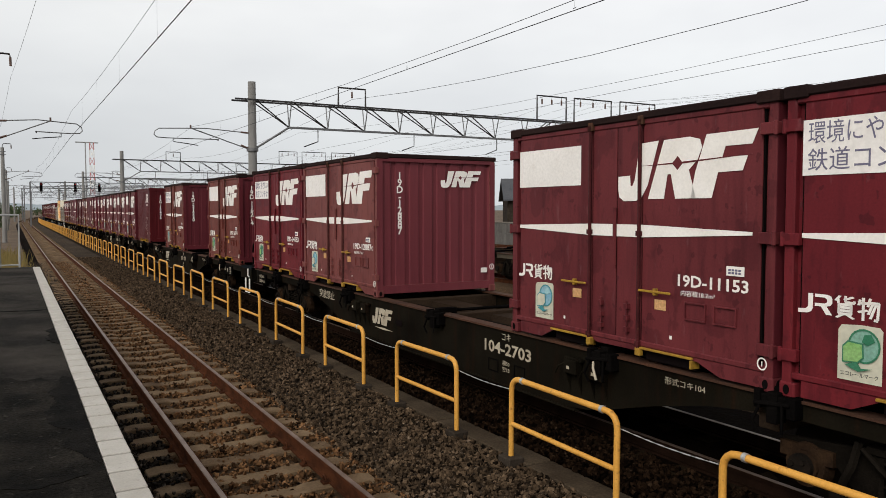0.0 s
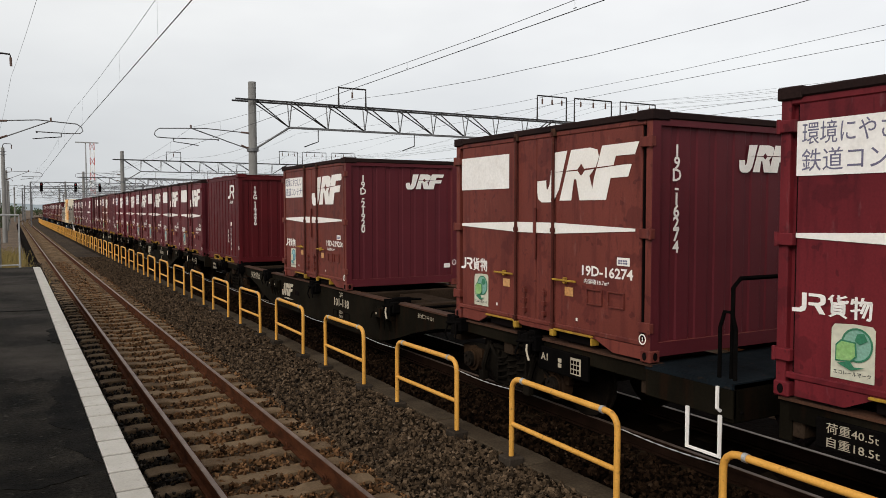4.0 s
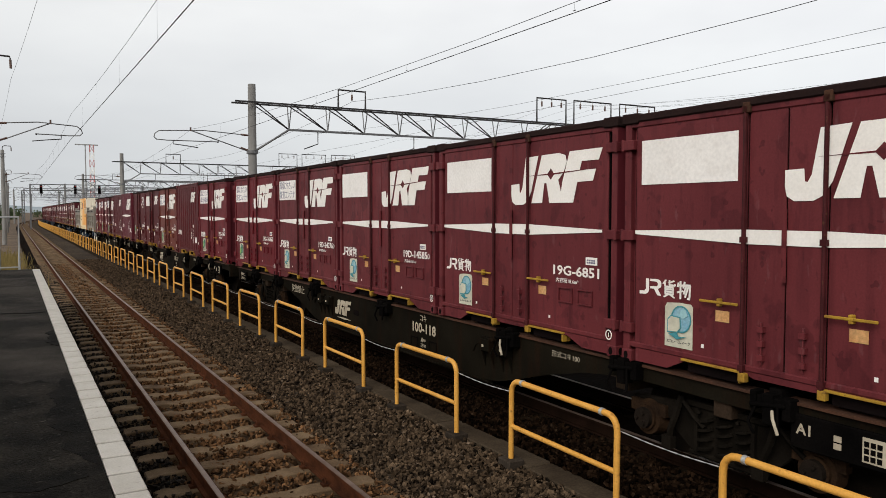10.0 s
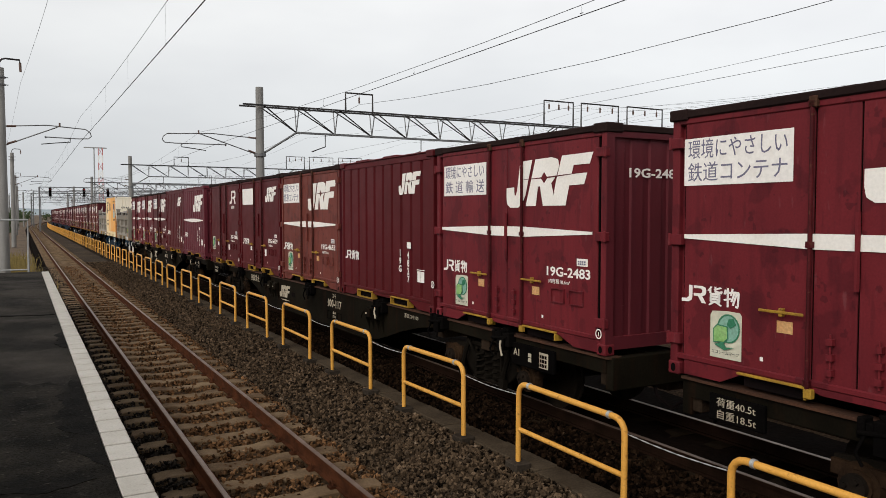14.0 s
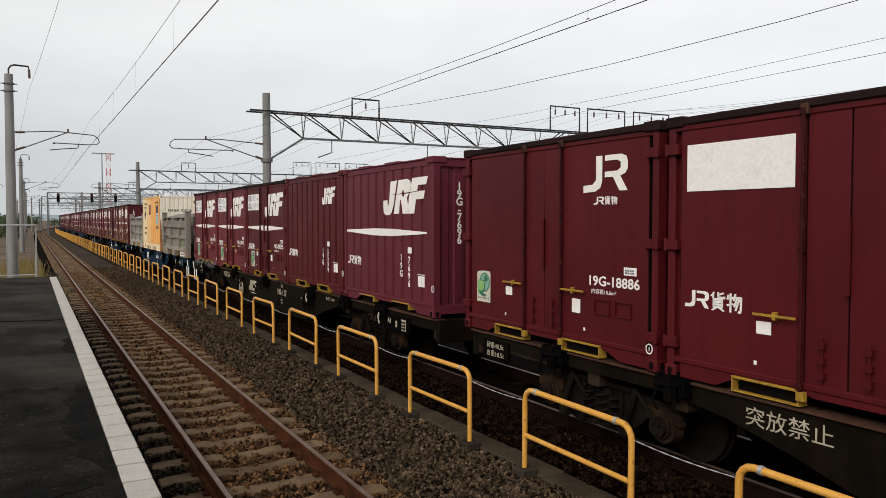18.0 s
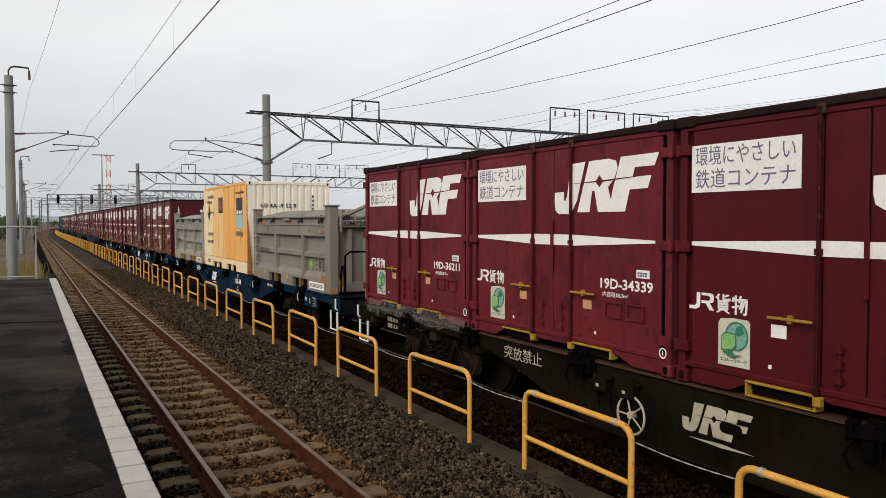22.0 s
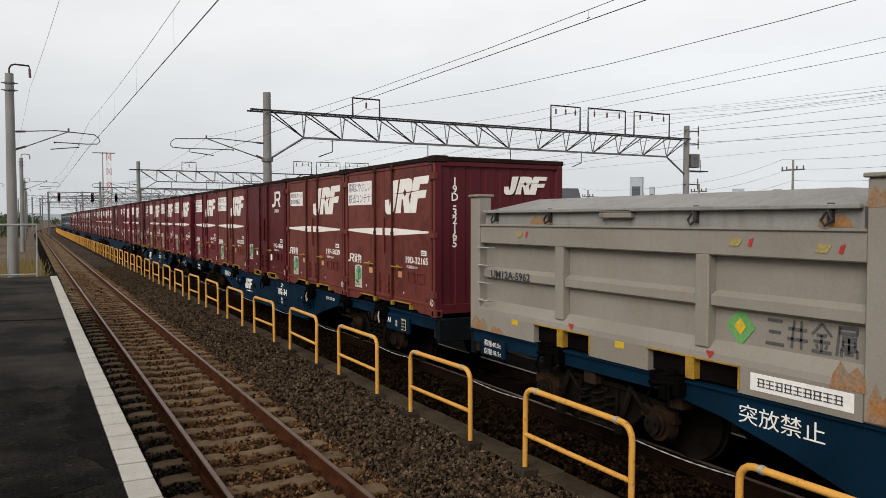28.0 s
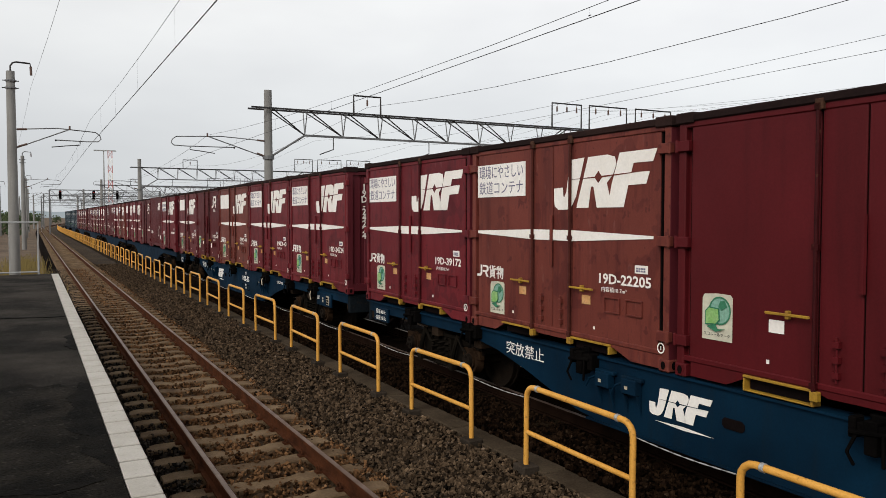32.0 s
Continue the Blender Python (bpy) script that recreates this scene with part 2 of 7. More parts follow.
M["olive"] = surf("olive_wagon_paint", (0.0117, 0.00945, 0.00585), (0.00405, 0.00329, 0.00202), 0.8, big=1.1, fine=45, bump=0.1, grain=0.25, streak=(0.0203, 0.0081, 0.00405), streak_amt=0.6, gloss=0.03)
M["rust_top"] = surf("rusty_flange", (0.075, 0.031, 0.0155), (0.036, 0.0165, 0.0095), 0.85, big=2.5, fine=45, bump=0.2, grain=0.3)
M["blue"] = surf("blue_wagon_paint", (0.00288, 0.02088, 0.04464), (0.0018, 0.01008, 0.02232), 0.65, gloss=0.05, big=1.1, fine=45, bump=0.05, grain=0.12, streak=(0.0072, 0.01296, 0.01872), streak_amt=0.55)
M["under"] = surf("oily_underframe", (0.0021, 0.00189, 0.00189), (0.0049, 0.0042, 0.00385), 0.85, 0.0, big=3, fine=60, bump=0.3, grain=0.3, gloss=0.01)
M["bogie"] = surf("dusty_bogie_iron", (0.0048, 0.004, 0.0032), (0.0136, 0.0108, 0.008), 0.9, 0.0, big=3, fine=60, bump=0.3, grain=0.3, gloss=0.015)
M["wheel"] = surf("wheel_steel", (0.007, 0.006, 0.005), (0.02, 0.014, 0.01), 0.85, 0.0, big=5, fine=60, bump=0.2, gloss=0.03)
for nm_, a_, b_, amt_ in (("orange", (0.84, 0.4, 0.09), (0.88, 0.47, 0.13), 0.35), ("orange_mid", (0.86, 0.5, 0.18), (0.88, 0.57, 0.26), 0.6), ("orange_pale", (0.86, 0.64, 0.34), (0.88, 0.72, 0.47), 0.7)):
    M[nm_] = surf("sun_bleached_" + nm_ + "_paint", a_, b_, 0.5, big=0.6, fine=45, bump=0.05, grain=0.06, streak=(0.88, 0.76, 0.52), streak_amt=amt_, speck=None)
# darker orange that paints in the shade of the panel recesses
M["orange_groove"] = surf("shaded_orange_groove", (0.3, 0.12, 0.03), (0.22, 0.08, 0.02), 0.7, big=2, fine=45, bump=0.05, grain=0.1)
M["orange_white"] = surf("dirty_cream_paint", (0.907, 0.853, 0.724), (0.821, 0.734, 0.583), 0.55, big=0.7, fine=45, bump=0.05, grain=0.06, streak=(0.54, 0.378, 0.216), streak_amt=0.15)
M["rusty"] = surf("rusted_orange_post", (0.5, 0.21, 0.07), (0.22, 0.085, 0.03), 0.75, big=3, fine=40, bump=0.15, grain=0.2)
M["umgrey"] = surf("grey_bulk_container_paint", (0.29, 0.265, 0.225), (0.235, 0.21, 0.175), 0.55, big=0.8, fine=45, bump=0.05, grain=0.08, streak=(0.26, 0.2, 0.14), streak_amt=0.5)
M["umgrey_worn"] = surf("weathered_bulk_container_paint", (0.26, 0.234, 0.195), (0.195, 0.173, 0.143), 0.6, big=0.9, fine=45, bump=0.05, grain=0.1, streak=(0.182, 0.137, 0.091), streak_amt=0.5, gloss=0.12)
M["fork_worn"] = surf("worn_brown_yellow_steel", (0.22, 0.14, 0.05), (0.14, 0.085, 0.035), 0.7, big=8, fine=60, bump=0.1, grain=0.25, speck=(0.06, 0.03, 0.02))
M["deck"] = surf("sooty_wagon_deck", (0.0096, 0.0136, 0.0168), (0.0048, 0.0064, 0.008), 0.85, big=1.5, fine=40, bump=0.15, grain=0.3, speck=(0.024, 0.0176, 0.0128), gloss=0.03)
M["dusty_steel"] = surf("dusty_brown_steel", (0.04, 0.026, 0.017), (0.018, 0.012, 0.008), 0.9, big=1.5, fine=40, bump=0.2, grain=0.3, gloss=0.03)
# the olive paint again, lightened so the parked wagons look lit
M["olive_lit"] = surf("sun_dried_wagon_paint", (0.085, 0.072, 0.053), (0.055, 0.045, 0.032), 0.8, big=1.1, fine=45, bump=0.1, grain=0.2, streak=(0.07, 0.04, 0.022), streak_amt=0.5, gloss=0.06)
M["axle_dust"] = surf("brown_brake_dust", (0.04, 0.0224, 0.012), (0.016, 0.0096, 0.0064), 0.9, big=5, fine=50, bump=0.2, grain=0.3, gloss=0.02)
M["umlid_worn"] = surf("weathered_bulk_lid", (0.26, 0.24, 0.208), (0.195, 0.176, 0.15), 0.65, big=1.2, fine=45, bump=0.1, grain=0.12, streak=(0.13, 0.0845, 0.052), streak_amt=0.6)
M["grey_ink"] = surf("faded_dark_lettering", (0.07, 0.07, 0.075), (0.1, 0.1, 0.1), 0.6, bump=0)
M["ochre_mark"] = surf("faded_yellow_mark", (0.42, 0.32, 0.1), (0.3, 0.24, 0.1), 0.6, bump=0)
M["umlid"] = surf("grey_bulk_lid", (0.3, 0.29, 0.275), (0.23, 0.22, 0.205), 0.6, big=1.2, fine=45, bump=0.1, grain=0.1, streak=(0.16, 0.12, 0.09), streak_amt=0.5)
M["rust_stain"] = surf("flaking_rust", (0.33, 0.15, 0.05), (0.24, 0.2, 0.15), 0.8, big=6, fine=40, bump=0.2, grain=0.3)
M["black"] = surf("black_lettering", (0.03, 0.03, 0.035), (0.05, 0.05, 0.055), 0.6, bump=0)
M["navy"] = surf("navy_decal", (0.02, 0.025, 0.06), (0.03, 0.03, 0.07), 0.5, bump=0)
M["sky_decal"] = surf("pale_blue_decal", (0.3, 0.55, 0.6), (0.35, 0.5, 0.5), 0.5, bump=0, fine=60, grain=0.1)
M["slogan"] = surf("faded_slogan_ink", (0.13, 0.12, 0.19), (0.19, 0.18, 0.25), 0.6, bump=0)
M["green"] = surf("green_decal", (0.12, 0.33, 0.1), (0.15, 0.36, 0.12), 0.5, bump=0)
M["blue_decal"] = surf("blue_decal", (0.22, 0.42, 0.55), (0.28, 0.45, 0.55), 0.5, bump=0)
M["label_paper"] = surf("aged_label", (0.62, 0.6, 0.47), (0.5, 0.48, 0.38), 0.55, bump=0, big=4, fine=20, grain=0.12)
M["red_decal"] = surf("red_mark", (0.5, 0.04, 0.03), (0.4, 0.04, 0.03), 0.5, bump=0)
M["yellow_decal"] = surf("yellow_mark", (0.65, 0.42, 0.03), (0.55, 0.36, 0.03), 0.5, bump=0)
M["red_lamp"] = glow("red_signal_lamp", (0.8, 0.06, 0.06), 0.4)
M["dark_ballast"] = surf("near_black_ballast", (0.003, 0.0018, 0.0012), (0.0072, 0.0042, 0.0027), 0.95, big=0.5, fine=16, bump=1.0, grain=0.7, speck=(0.0048, 0.0036, 0.0024), gloss=0.01)
# stones below the train, its shade put into their colour
M["stone_dark"] = surf("train_shade_stone", (0.0036, 0.00202, 0.00135), (0.018, 0.0099, 0.0054), 0.9, big=9, fine=30, bump=0.3, grain=0.4, speck=(0.045, 0.0292, 0.018), gloss=0.015, island=(0.2, 1.8))
M["stone_black"] = surf("black_ballast_stone", (0.008, 0.006, 0.0045), (0.04, 0.03, 0.022), 0.85, big=9, fine=30, bump=0.3, grain=0.4, speck=(0.12, 0.1, 0.08), gloss=0.12, island=(0.1, 2.0))
M["panel_paint"] = surf("weathered_white_panel", (0.9, 0.87, 0.83), (0.82, 0.79, 0.75), 0.6, big=1.5, fine=30, bump=0.02, grain=0.08, streak=(0.66, 0.6, 0.54), streak_amt=0.35)
M["tag_paper"] = surf("orange_paper_tag", (0.62, 0.38, 0.18), (0.5, 0.24, 0.08), 0.8, big=4, bump=0)
M["pale_green"] = surf("faded_green_print", (0.16, 0.34, 0.3), (0.24, 0.42, 0.3), 0.6, bump=0)
M["globe_blue"] = surf("faded_globe_print", (0.16, 0.36, 0.5), (0.28, 0.46, 0.5), 0.6, big=9, bump=0)
M["leaf_print"] = surf("leaf_green_print", (0.2, 0.42, 0.12), (0.3, 0.48, 0.2), 0.6, big=9, bump=0)
M["teal_ink"] = surf("teal_print", (0.05, 0.24, 0.28), (0.07, 0.28, 0.3), 0.6, bump=0)
M["green_ink"] = surf("green_print", (0.03, 0.17, 0.09), (0.05, 0.2, 0.11), 0.6, bump=0)
# sleepers and rails below the train are coloured dark for its shade
M["shade_sleeper"] = surf("train_shade_sleeper", (0.02, 0.013, 0.008), (0.01, 0.007, 0.004), 0.95, big=2.5, fine=60, bump=0.3, grain=0.3, gloss=0.015)
M["shade_rail"] = surf("train_shade_rail", (0.018, 0.009, 0.006), (0.009, 0.005, 0.003), 0.95, big=4, fine=80, bump=0.2, gloss=0.015)
M["vinyl"] = surf("dusty_clear_vinyl", (0.6, 0.58, 0.55), (0.45, 0.43, 0.4), 0.35, big=6, fine=30, bump=0.4, grain=0.2, gloss=0.5)
M["vinyl"].node_tree.nodes["Principled BSDF"].inputs["Alpha"].default_value = 0.1


# ---------------------------------------------------------------- mesh helpers
class Geo:
    """Collects simple solids and turns them into one mesh."""

    def __init__(self):
        self.v, self.f = [], []

    def box(self, x0, x1, y0, y1, z0, z1):
        k = len(self.v)
        self.v += [(x, y, z) for z in (z0, z1) for y in (y0, y1) for x in (x0, x1)]
        self.f += [tuple(k + i for i in q) for q in ((0, 2, 3, 1), (4, 5, 7, 6), (0, 1, 5, 4), (2, 6, 7, 3), (0, 4, 6, 2), (1, 3, 7, 5))]
        return self

    def tube(self, pts, r, n=8, cap=True, radii=None):
        pts = [Vector(p) for p in pts]
        k, ref = len(self.v), None
        for i, p in enumerate(pts):
            d = (pts[min(i + 1, len(pts) - 1)] - pts[max(i - 1, 0)]).normalized()
            if ref is None:
                ref = Vector((0, 0, 1)) if abs(d.z) < 0.9 else Vector((1, 0, 0))
            a = d.cross(ref).normalized()
            b = a.cross(d).normalized()
            ref = b
            rad = radii[i] if radii else r
            self.v += [tuple(p + rad * (math.cos(2 * math.pi * j / n) * a + math.sin(2 * math.pi * j / n) * b)) for j in range(n)]
        for i in range(len(pts) - 1):
            for j in range(n):
                a, b = k + i * n + j, k + i * n + (j + 1) % n
                self.f.append((a, a + n, b + n, b))
        if cap:
            self.f.append(tuple(k + j for j in range(n)))
            e = k + (len(pts) - 1) * n
            self.f.append(tuple(e + j for j in reversed(range(n))))
        return self

    def slab(self, poly, at, ax, ay, depth):
        """Extrudes a 2-D outline along ax x ay by depth."""
        at, ax, ay = Vector(at), Vector(ax), Vector(ay)
        nn = ax.cross(ay)
        k, c = len(self.v), len(poly)
        area = sum(poly[i][0] * poly[(i + 1) % c][1] - poly[(i + 1) % c][0] * poly[i][1] for i in range(c))
        if area < 0:
            poly = poly[::-1]
        for d in (0, depth):
            self.v += [tuple(at + ax * p[0] + ay * p[1] + nn * d) for p in poly]
        self.f.append(tuple(k + i for i in reversed(range(c))))
        self.f.append(tuple(k + c + i for i in range(c)))
        for i in range(c):
            j = (i + 1) % c
            self.f.append((k + i, k + j, k + c + j, k + c + i))
        return self

    def sheet(self, xs, ys, zf):
        k = len(self.v)
        self.v += [(x, y, zf(x, y)) for y in ys for x in xs]
        w = len(xs)
        self.f += [(k + j * w + i, k + j * w + i + 1, k + (j + 1) * w + i + 1, k + (j + 1) * w + i) for j in range(len(ys) - 1) for i in range(w - 1)]
        return self

    def add(self, v, f):
        k = len(self.v)
        self.v += v
        self.f += [tuple(k + i for i in q) for q in f]
        return self

    def mesh(self, name, mat, bevel=0.0, smooth=False):
        me = bpy.data.meshes.new(name)
        me.from_pydata([tuple(p) for p in self.v], [], self.f)
        if bevel:
            bm = bmesh.new()
            bm.from_mesh(me)
            bmesh.ops.bevel(bm, geom=[e for e in bm.edges if e.calc_face_angle(0) > 0.6], offset=bevel, segments=1, affect="EDGES")
            bm.to_mesh(me)
            bm.free()
        if smooth:
            me.shade_smooth()
            me.set_sharp_from_angle(angle=radians(40))
        me.materials.append(mat)
        return me


def part(name, mesh, parent, label=""):
    ob = new(name, mesh)
    ob.parent = parent
    return tagged(ob, label) if label else ob


def thing(name, label, category, at=(0, 0, 0), group="", kind="", mesh=None):
    ob = new(name, mesh)
    ob.location = at
    return tagged(ob, label, category, group, kind)


TEXTS = {}


def text_mesh(body, size, mat, stack=False, spread=1.0, bold=0.022):
    """Lettering as a thin mesh in the x-z plane of its own, middle at the origin; stack writes it downwards."""
    key = (body, size, mat.name, stack, spread)
    if key not in TEXTS:
        cu = bpy.data.curves.new("lettering", "FONT")
        cu.body = "\n".join(body) if stack else body
        cu.size, cu.align_x, cu.align_y, cu.resolution_u = size, "CENTER", "CENTER", 2
        cu.extrude, cu.offset, cu.space_character, cu.space_line = 0.001, bold * size if body.isascii() else 0.0, spread, 0.69 * spread
        ob = bpy.data.objects.new("lettering", cu)
        scene.collection.objects.link(ob)
        me = bpy.data.meshes.new_from_object(ob.evaluated_get(bpy.context.evaluated_depsgraph_get()))
        bpy.data.objects.remove(ob)
        me.materials.clear()
        me.materials.append(mat)
        TEXTS[key] = me
    return TEXTS[key]


# a decal on a side wall (faces -x, reads towards -y) or on an end wall (faces -y, reads towards +x)
SIDE = Matrix(((0, 0, -1), (-1, 0, 0), (0, 1, 0))).to_4x4()
END = Matrix(((1, 0, 0), (0, 0, -1), (0, 1, 0))).to_4x4()


def decal(name, mesh, parent, place, face=SIDE, label="", wide=1.0):
    ob = part(name, mesh, parent, label)
    ob.matrix_local = Matrix.Translation(place) @ face @ Matrix.Diagonal((wide, 1, 1, 1))
    return ob


def flat(polys, w, h, mat, name="decal", depth=0.003):
    """Outlines given in the unit square, as thin plates centred on the origin."""
    g = Geo()
    for p in polys:
        g.slab([((x - 0.5) * w, (y - 0.5) * h) for x, y in p], (0, 0, 0), (1, 0, 0), (0, 1, 0), depth)
    return g.mesh(name, mat)


RECT = [[(0, 0), (1, 0), (1, 1), (0, 1)]]


def bars(rows, cols, w, h, mat, fill=0.7, name="lettering"):
    ps = []
    for i in range(rows):
        for j in range(cols):
            x, y = j / cols, i / rows
            ps.append([(x, y), (x + fill / cols, y), (x + fill / cols, y + fill / rows), (x, y + fill / rows)])
    return flat(ps, w, h, mat, name)


def glyphs(cells, w, h, mat, name="lettering", lead=0):
    """A row of unreadable characters, each a small grid of plain bars; the first lead cells are single thick bars."""
    ps = []
    for i in range(cells):
        a, c = i / cells, 0.86 / cells
        if i < lead:
            ps.append([(a + c * 0.3, 0), (a + c * 0.95, 0), (a + c * 0.95, 1), (a + c * 0.3, 1)])
            continue
        for y in (0.0, 0.43, 0.88):
            ps.append([(a, y), (a + c, y), (a + c, y + 0.12), (a, y + 0.12)])
        for x in ((0.1, 0.72), (0.42,), (0.2, 0.8))[i % 3]:
            ps.append([(a + c * x, 0.06), (a + c * (x + 0.13), 0.06), (a + c * (x + 0.13), 0.94), (a + c * x, 0.94)])
    return flat(ps, w, h, mat, name)


def bend(y):
    """How far the line has swung to the right where it curves in the distance."""
    return max(0.0, y - 150) ** 2 / 3400


def heading(y):
    return math.degrees(math.atan(max(0.0, y - 150) / 1700))


# ---------------------------------------------------------------- ground and tracks
TRACK_1, TRACK_2, YARD = 2.13, 6.7, (11.3, 16.2, 21.0, 25.6, 30.2)
FAR = list(range(-20, 150, 10)) + list(range(150, 420, 15))

thing("ground", "brown bare gravelly railway yard ground", "ground", kind="structure",
      mesh=Geo().sheet((-1500, -300, -60, -20, 0, 20, 60, 300, 1500), (-300, -60, 0, 60, 200, 500, 1500, 3500), lambda x, y: -0.42).mesh("ground", M["ground"]))


def strip(x0, x1, z, nx=6, amp=0.02):
    xs = [x0 + (x1 - x0) * i / nx for i in range(nx + 1)]
    ys = [-8 + 0.35 * i for i in range(150)] + [45 + 6 * i for i in range(60)]
    g = Geo()
    k = len(g.v)
    for y in ys:
        for i, x in enumerate(xs):
            edge = -0.3 if i in (0, nx) else 0
            g.v.append((x + bend(y), y, z + edge + amp * noise.noise((x * 2.3, y * 2.3, 5)) + amp * noise.noise((x * 7, y * 7, 1))))
    w = nx + 1
    g.f += [(j * w + i, j * w + i + 1, (j + 1) * w + i + 1, (j + 1) * w + i) for j in range(len(ys) - 1) for i in range(nx)]
    return g


# darker bed from the platform wall to the left rail
thing("ballast_bed", "dark ballast along the platform wall", "ballast", kind="structure", mesh=strip(0.56, 1.5, -0.217, 5).mesh("ballast", M["dark_ballast"]))
thing("ballast_bed", "dark brown crushed stone ballast under the near track", "ballast", kind="structure", mesh=strip(1.4, 3.15, -0.215, 8).mesh("ballast", M["rust_ballast"]))
thing("ballast_shoulder", "grey crushed stone ballast between near track and railing", "ballast", kind="structure", mesh=strip(3.02, 4.66, -0.225, 8).mesh("ballast", M["ballast"]))
# this bed's near-black colour holds the shade under the wagons
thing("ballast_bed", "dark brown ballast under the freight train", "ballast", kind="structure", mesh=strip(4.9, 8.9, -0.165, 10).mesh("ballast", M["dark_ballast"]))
for x in YARD:
    thing("ballast_bed", "brown ballast of a rusty yard siding", "ballast", kind="structure", mesh=strip(x - 2.1, x + 2.1, -0.15, 6).mesh("ballast", M["rust_ballast"]))


def rail_profile(cx, parent, y0=-10, y1=400, shiny=True, side="rail_side"):
    ys = [y for y in FAR if y0 <= y <= y1]
    for s in (-0.566, 0.566):
        g, h = Geo(), Geo()
        for a, b in zip(ys, ys[1:]):
            for geo, x0, x1, z0, z1 in ((g, -0.055, 0.055, -0.158, -0.135), (g, -0.009, 0.009, -0.135, -0.035), (g, -0.0325, 0.0325, -0.035, -0.006), (h, -0.024, 0.024, -0.006, 0.0)):
                k = len(geo.v)
                for y in (a, b):
                    c = cx + s + bend(y)
                    geo.v += [(c + x0, y, z0), (c + x1, y, z0), (c + x1, y, z1), (c + x0, y, z1)]
                geo.f += [(k, k + 1, k + 5, k + 4), (k + 1, k + 2, k + 6, k + 5), (k + 2, k + 3, k + 7, k + 6), (k + 3, k, k + 4, k + 7)]
        rail = part("rail", g.mesh("rail", M[side]), parent, "rust-brown steel rail")
        part("running_surface", h.mesh("rail_head", M["rail_head" if shiny else "rust_top"]), rail, "polished rail top" if shiny else "rusty rail top")


def sleeper_mesh(mat="sleeper"):
    g = Geo()
    g.slab([(-1.0, -0.30), (1.0, -0.30), (1.0, -0.175), (0.88, -0.158), (0.3, -0.158), (0.22, -0.178), (-0.22, -0.178), (-0.3, -0.158), (-0.88, -0.158), (-1.0, -0.175)], (0, 0.12, 0), (1, 0, 0), (0, 0, 1), 0.24)
    return g.mesh("sleeper", M[mat], bevel=0.012)


def clip_mesh():
    g = Geo()
    ring = [(0.0, 0.035 * math.cos(a), -0.12 + 0.035 * math.sin(a)) for a in [math.pi * 2 * i / 10 for i in range(9)]]
    g.tube(ring, 0.011, 6)
    g.box(-0.05, 0.03, -0.045, 0.045, -0.158, -0.135)
    return g.mesh("rail_clip", M["rail_side"], smooth=True)


SLEEPER, DARK_SLEEPER, CLIP = sleeper_mesh(), sleeper_mesh("shade_sleeper"), clip_mesh()
PITCH = 0.6


def track(cx, label, near0, near1, far_end, clips=0, shiny=True):
    t = thing("railway_track", label, "railway track", kind="structure")
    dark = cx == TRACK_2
    rail_profile(cx, t, shiny=shiny, side="shade_rail" if dark else "rail_side")
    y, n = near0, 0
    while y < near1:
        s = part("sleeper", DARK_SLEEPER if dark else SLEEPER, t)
        s.location = (cx + bend(y), y + 0.02 * math.sin(n * 5.1), 0.006 * math.sin(n * 3.7))
        s.rotation_euler = (0, 0, 0.012 * math.sin(n * 2.3))
        if n < clips:
            for q in (-0.566, 0.566):
                for e in (-0.085, 0.085):
                    c = part("rail_clip", CLIP, s)
                    c.location = (q + e, 0, 0)
                    c.rotation_euler = (0, 0, math.pi if e < 0 else 0)
        y, n = y + PITCH, n + 1
    g = Geo()
    while y < far_end:
        x = cx + bend(y)
        g.box(x - 1, x + 1, y - 0.12, y + 0.12, -0.3, -0.16)
        y += PITCH
    if g.v:
        tagged(part("far_sleepers", g.mesh("far_sleepers", M["shade_sleeper" if dark else "sleeper"]), t), kind="stuff")
    return t


track(TRACK_1, "near running track with polished rails on stained concrete sleepers", -7.4, 100, 260, clips=50)
track(TRACK_2, "track that carries the freight train, dark ballast", -7.6, 40, 120)
for x in YARD:
    track(x, "rusty yard siding track in brown ballast", 0, 0, 70, shiny=False)


# loose ballast stones, thickest where the camera is near
def stones(name, label, mat, count, place, size=(0.015, 0.036), seed=3):
    rng = np.random.default_rng(seed)
    base = np.array([(1, 0, 0), (-1, 0, 0), (0, 1, 0), (0, -1, 0), (0, 0, 1), (0, 0, -1)], float)
    faces = np.array([(0, 2, 4), (2, 1, 4), (1, 3, 4), (3, 0, 4), (2, 0, 5), (1, 2, 5), (3, 1, 5), (0, 3, 5)])
    cube = np.array([(x, y, z) for z in (-1, 1) for y in (-1, 1) for x in (-1, 1)], float) * 0.7
    cf = np.array([(0, 2, 3, 1), (4, 5, 7, 6), (0, 1, 5, 4), (2, 6, 7, 3), (0, 4, 6, 2), (1, 3, 7, 5)])
    vs, fs, k = [], [], 0
    pts = place(rng, count)
    for p in pts:
        b, f = (cube, cf) if rng.random() < 0.6 else (base, faces)
        sc = rng.uniform(*size) * rng.uniform(0.6, 1.3, 3) * (1, 1, 0.8)
        q = Euler(rng.uniform(0, 6.28, 3)).to_matrix()
        w = ((b + rng.uniform(-0.28, 0.28, b.shape)) * sc) @ np.array(q).T + p
        vs.append(w)
        fs += [tuple(int(i) + k for i in r_) for r_ in f]
        k += len(b)
    me = bpy.data.meshes.new(name)
    me.from_pydata(np.concatenate(vs).tolist(), [], fs)
    me.materials.append(mat)
    return thing(name, label, "gravel", kind="stuff", mesh=me)


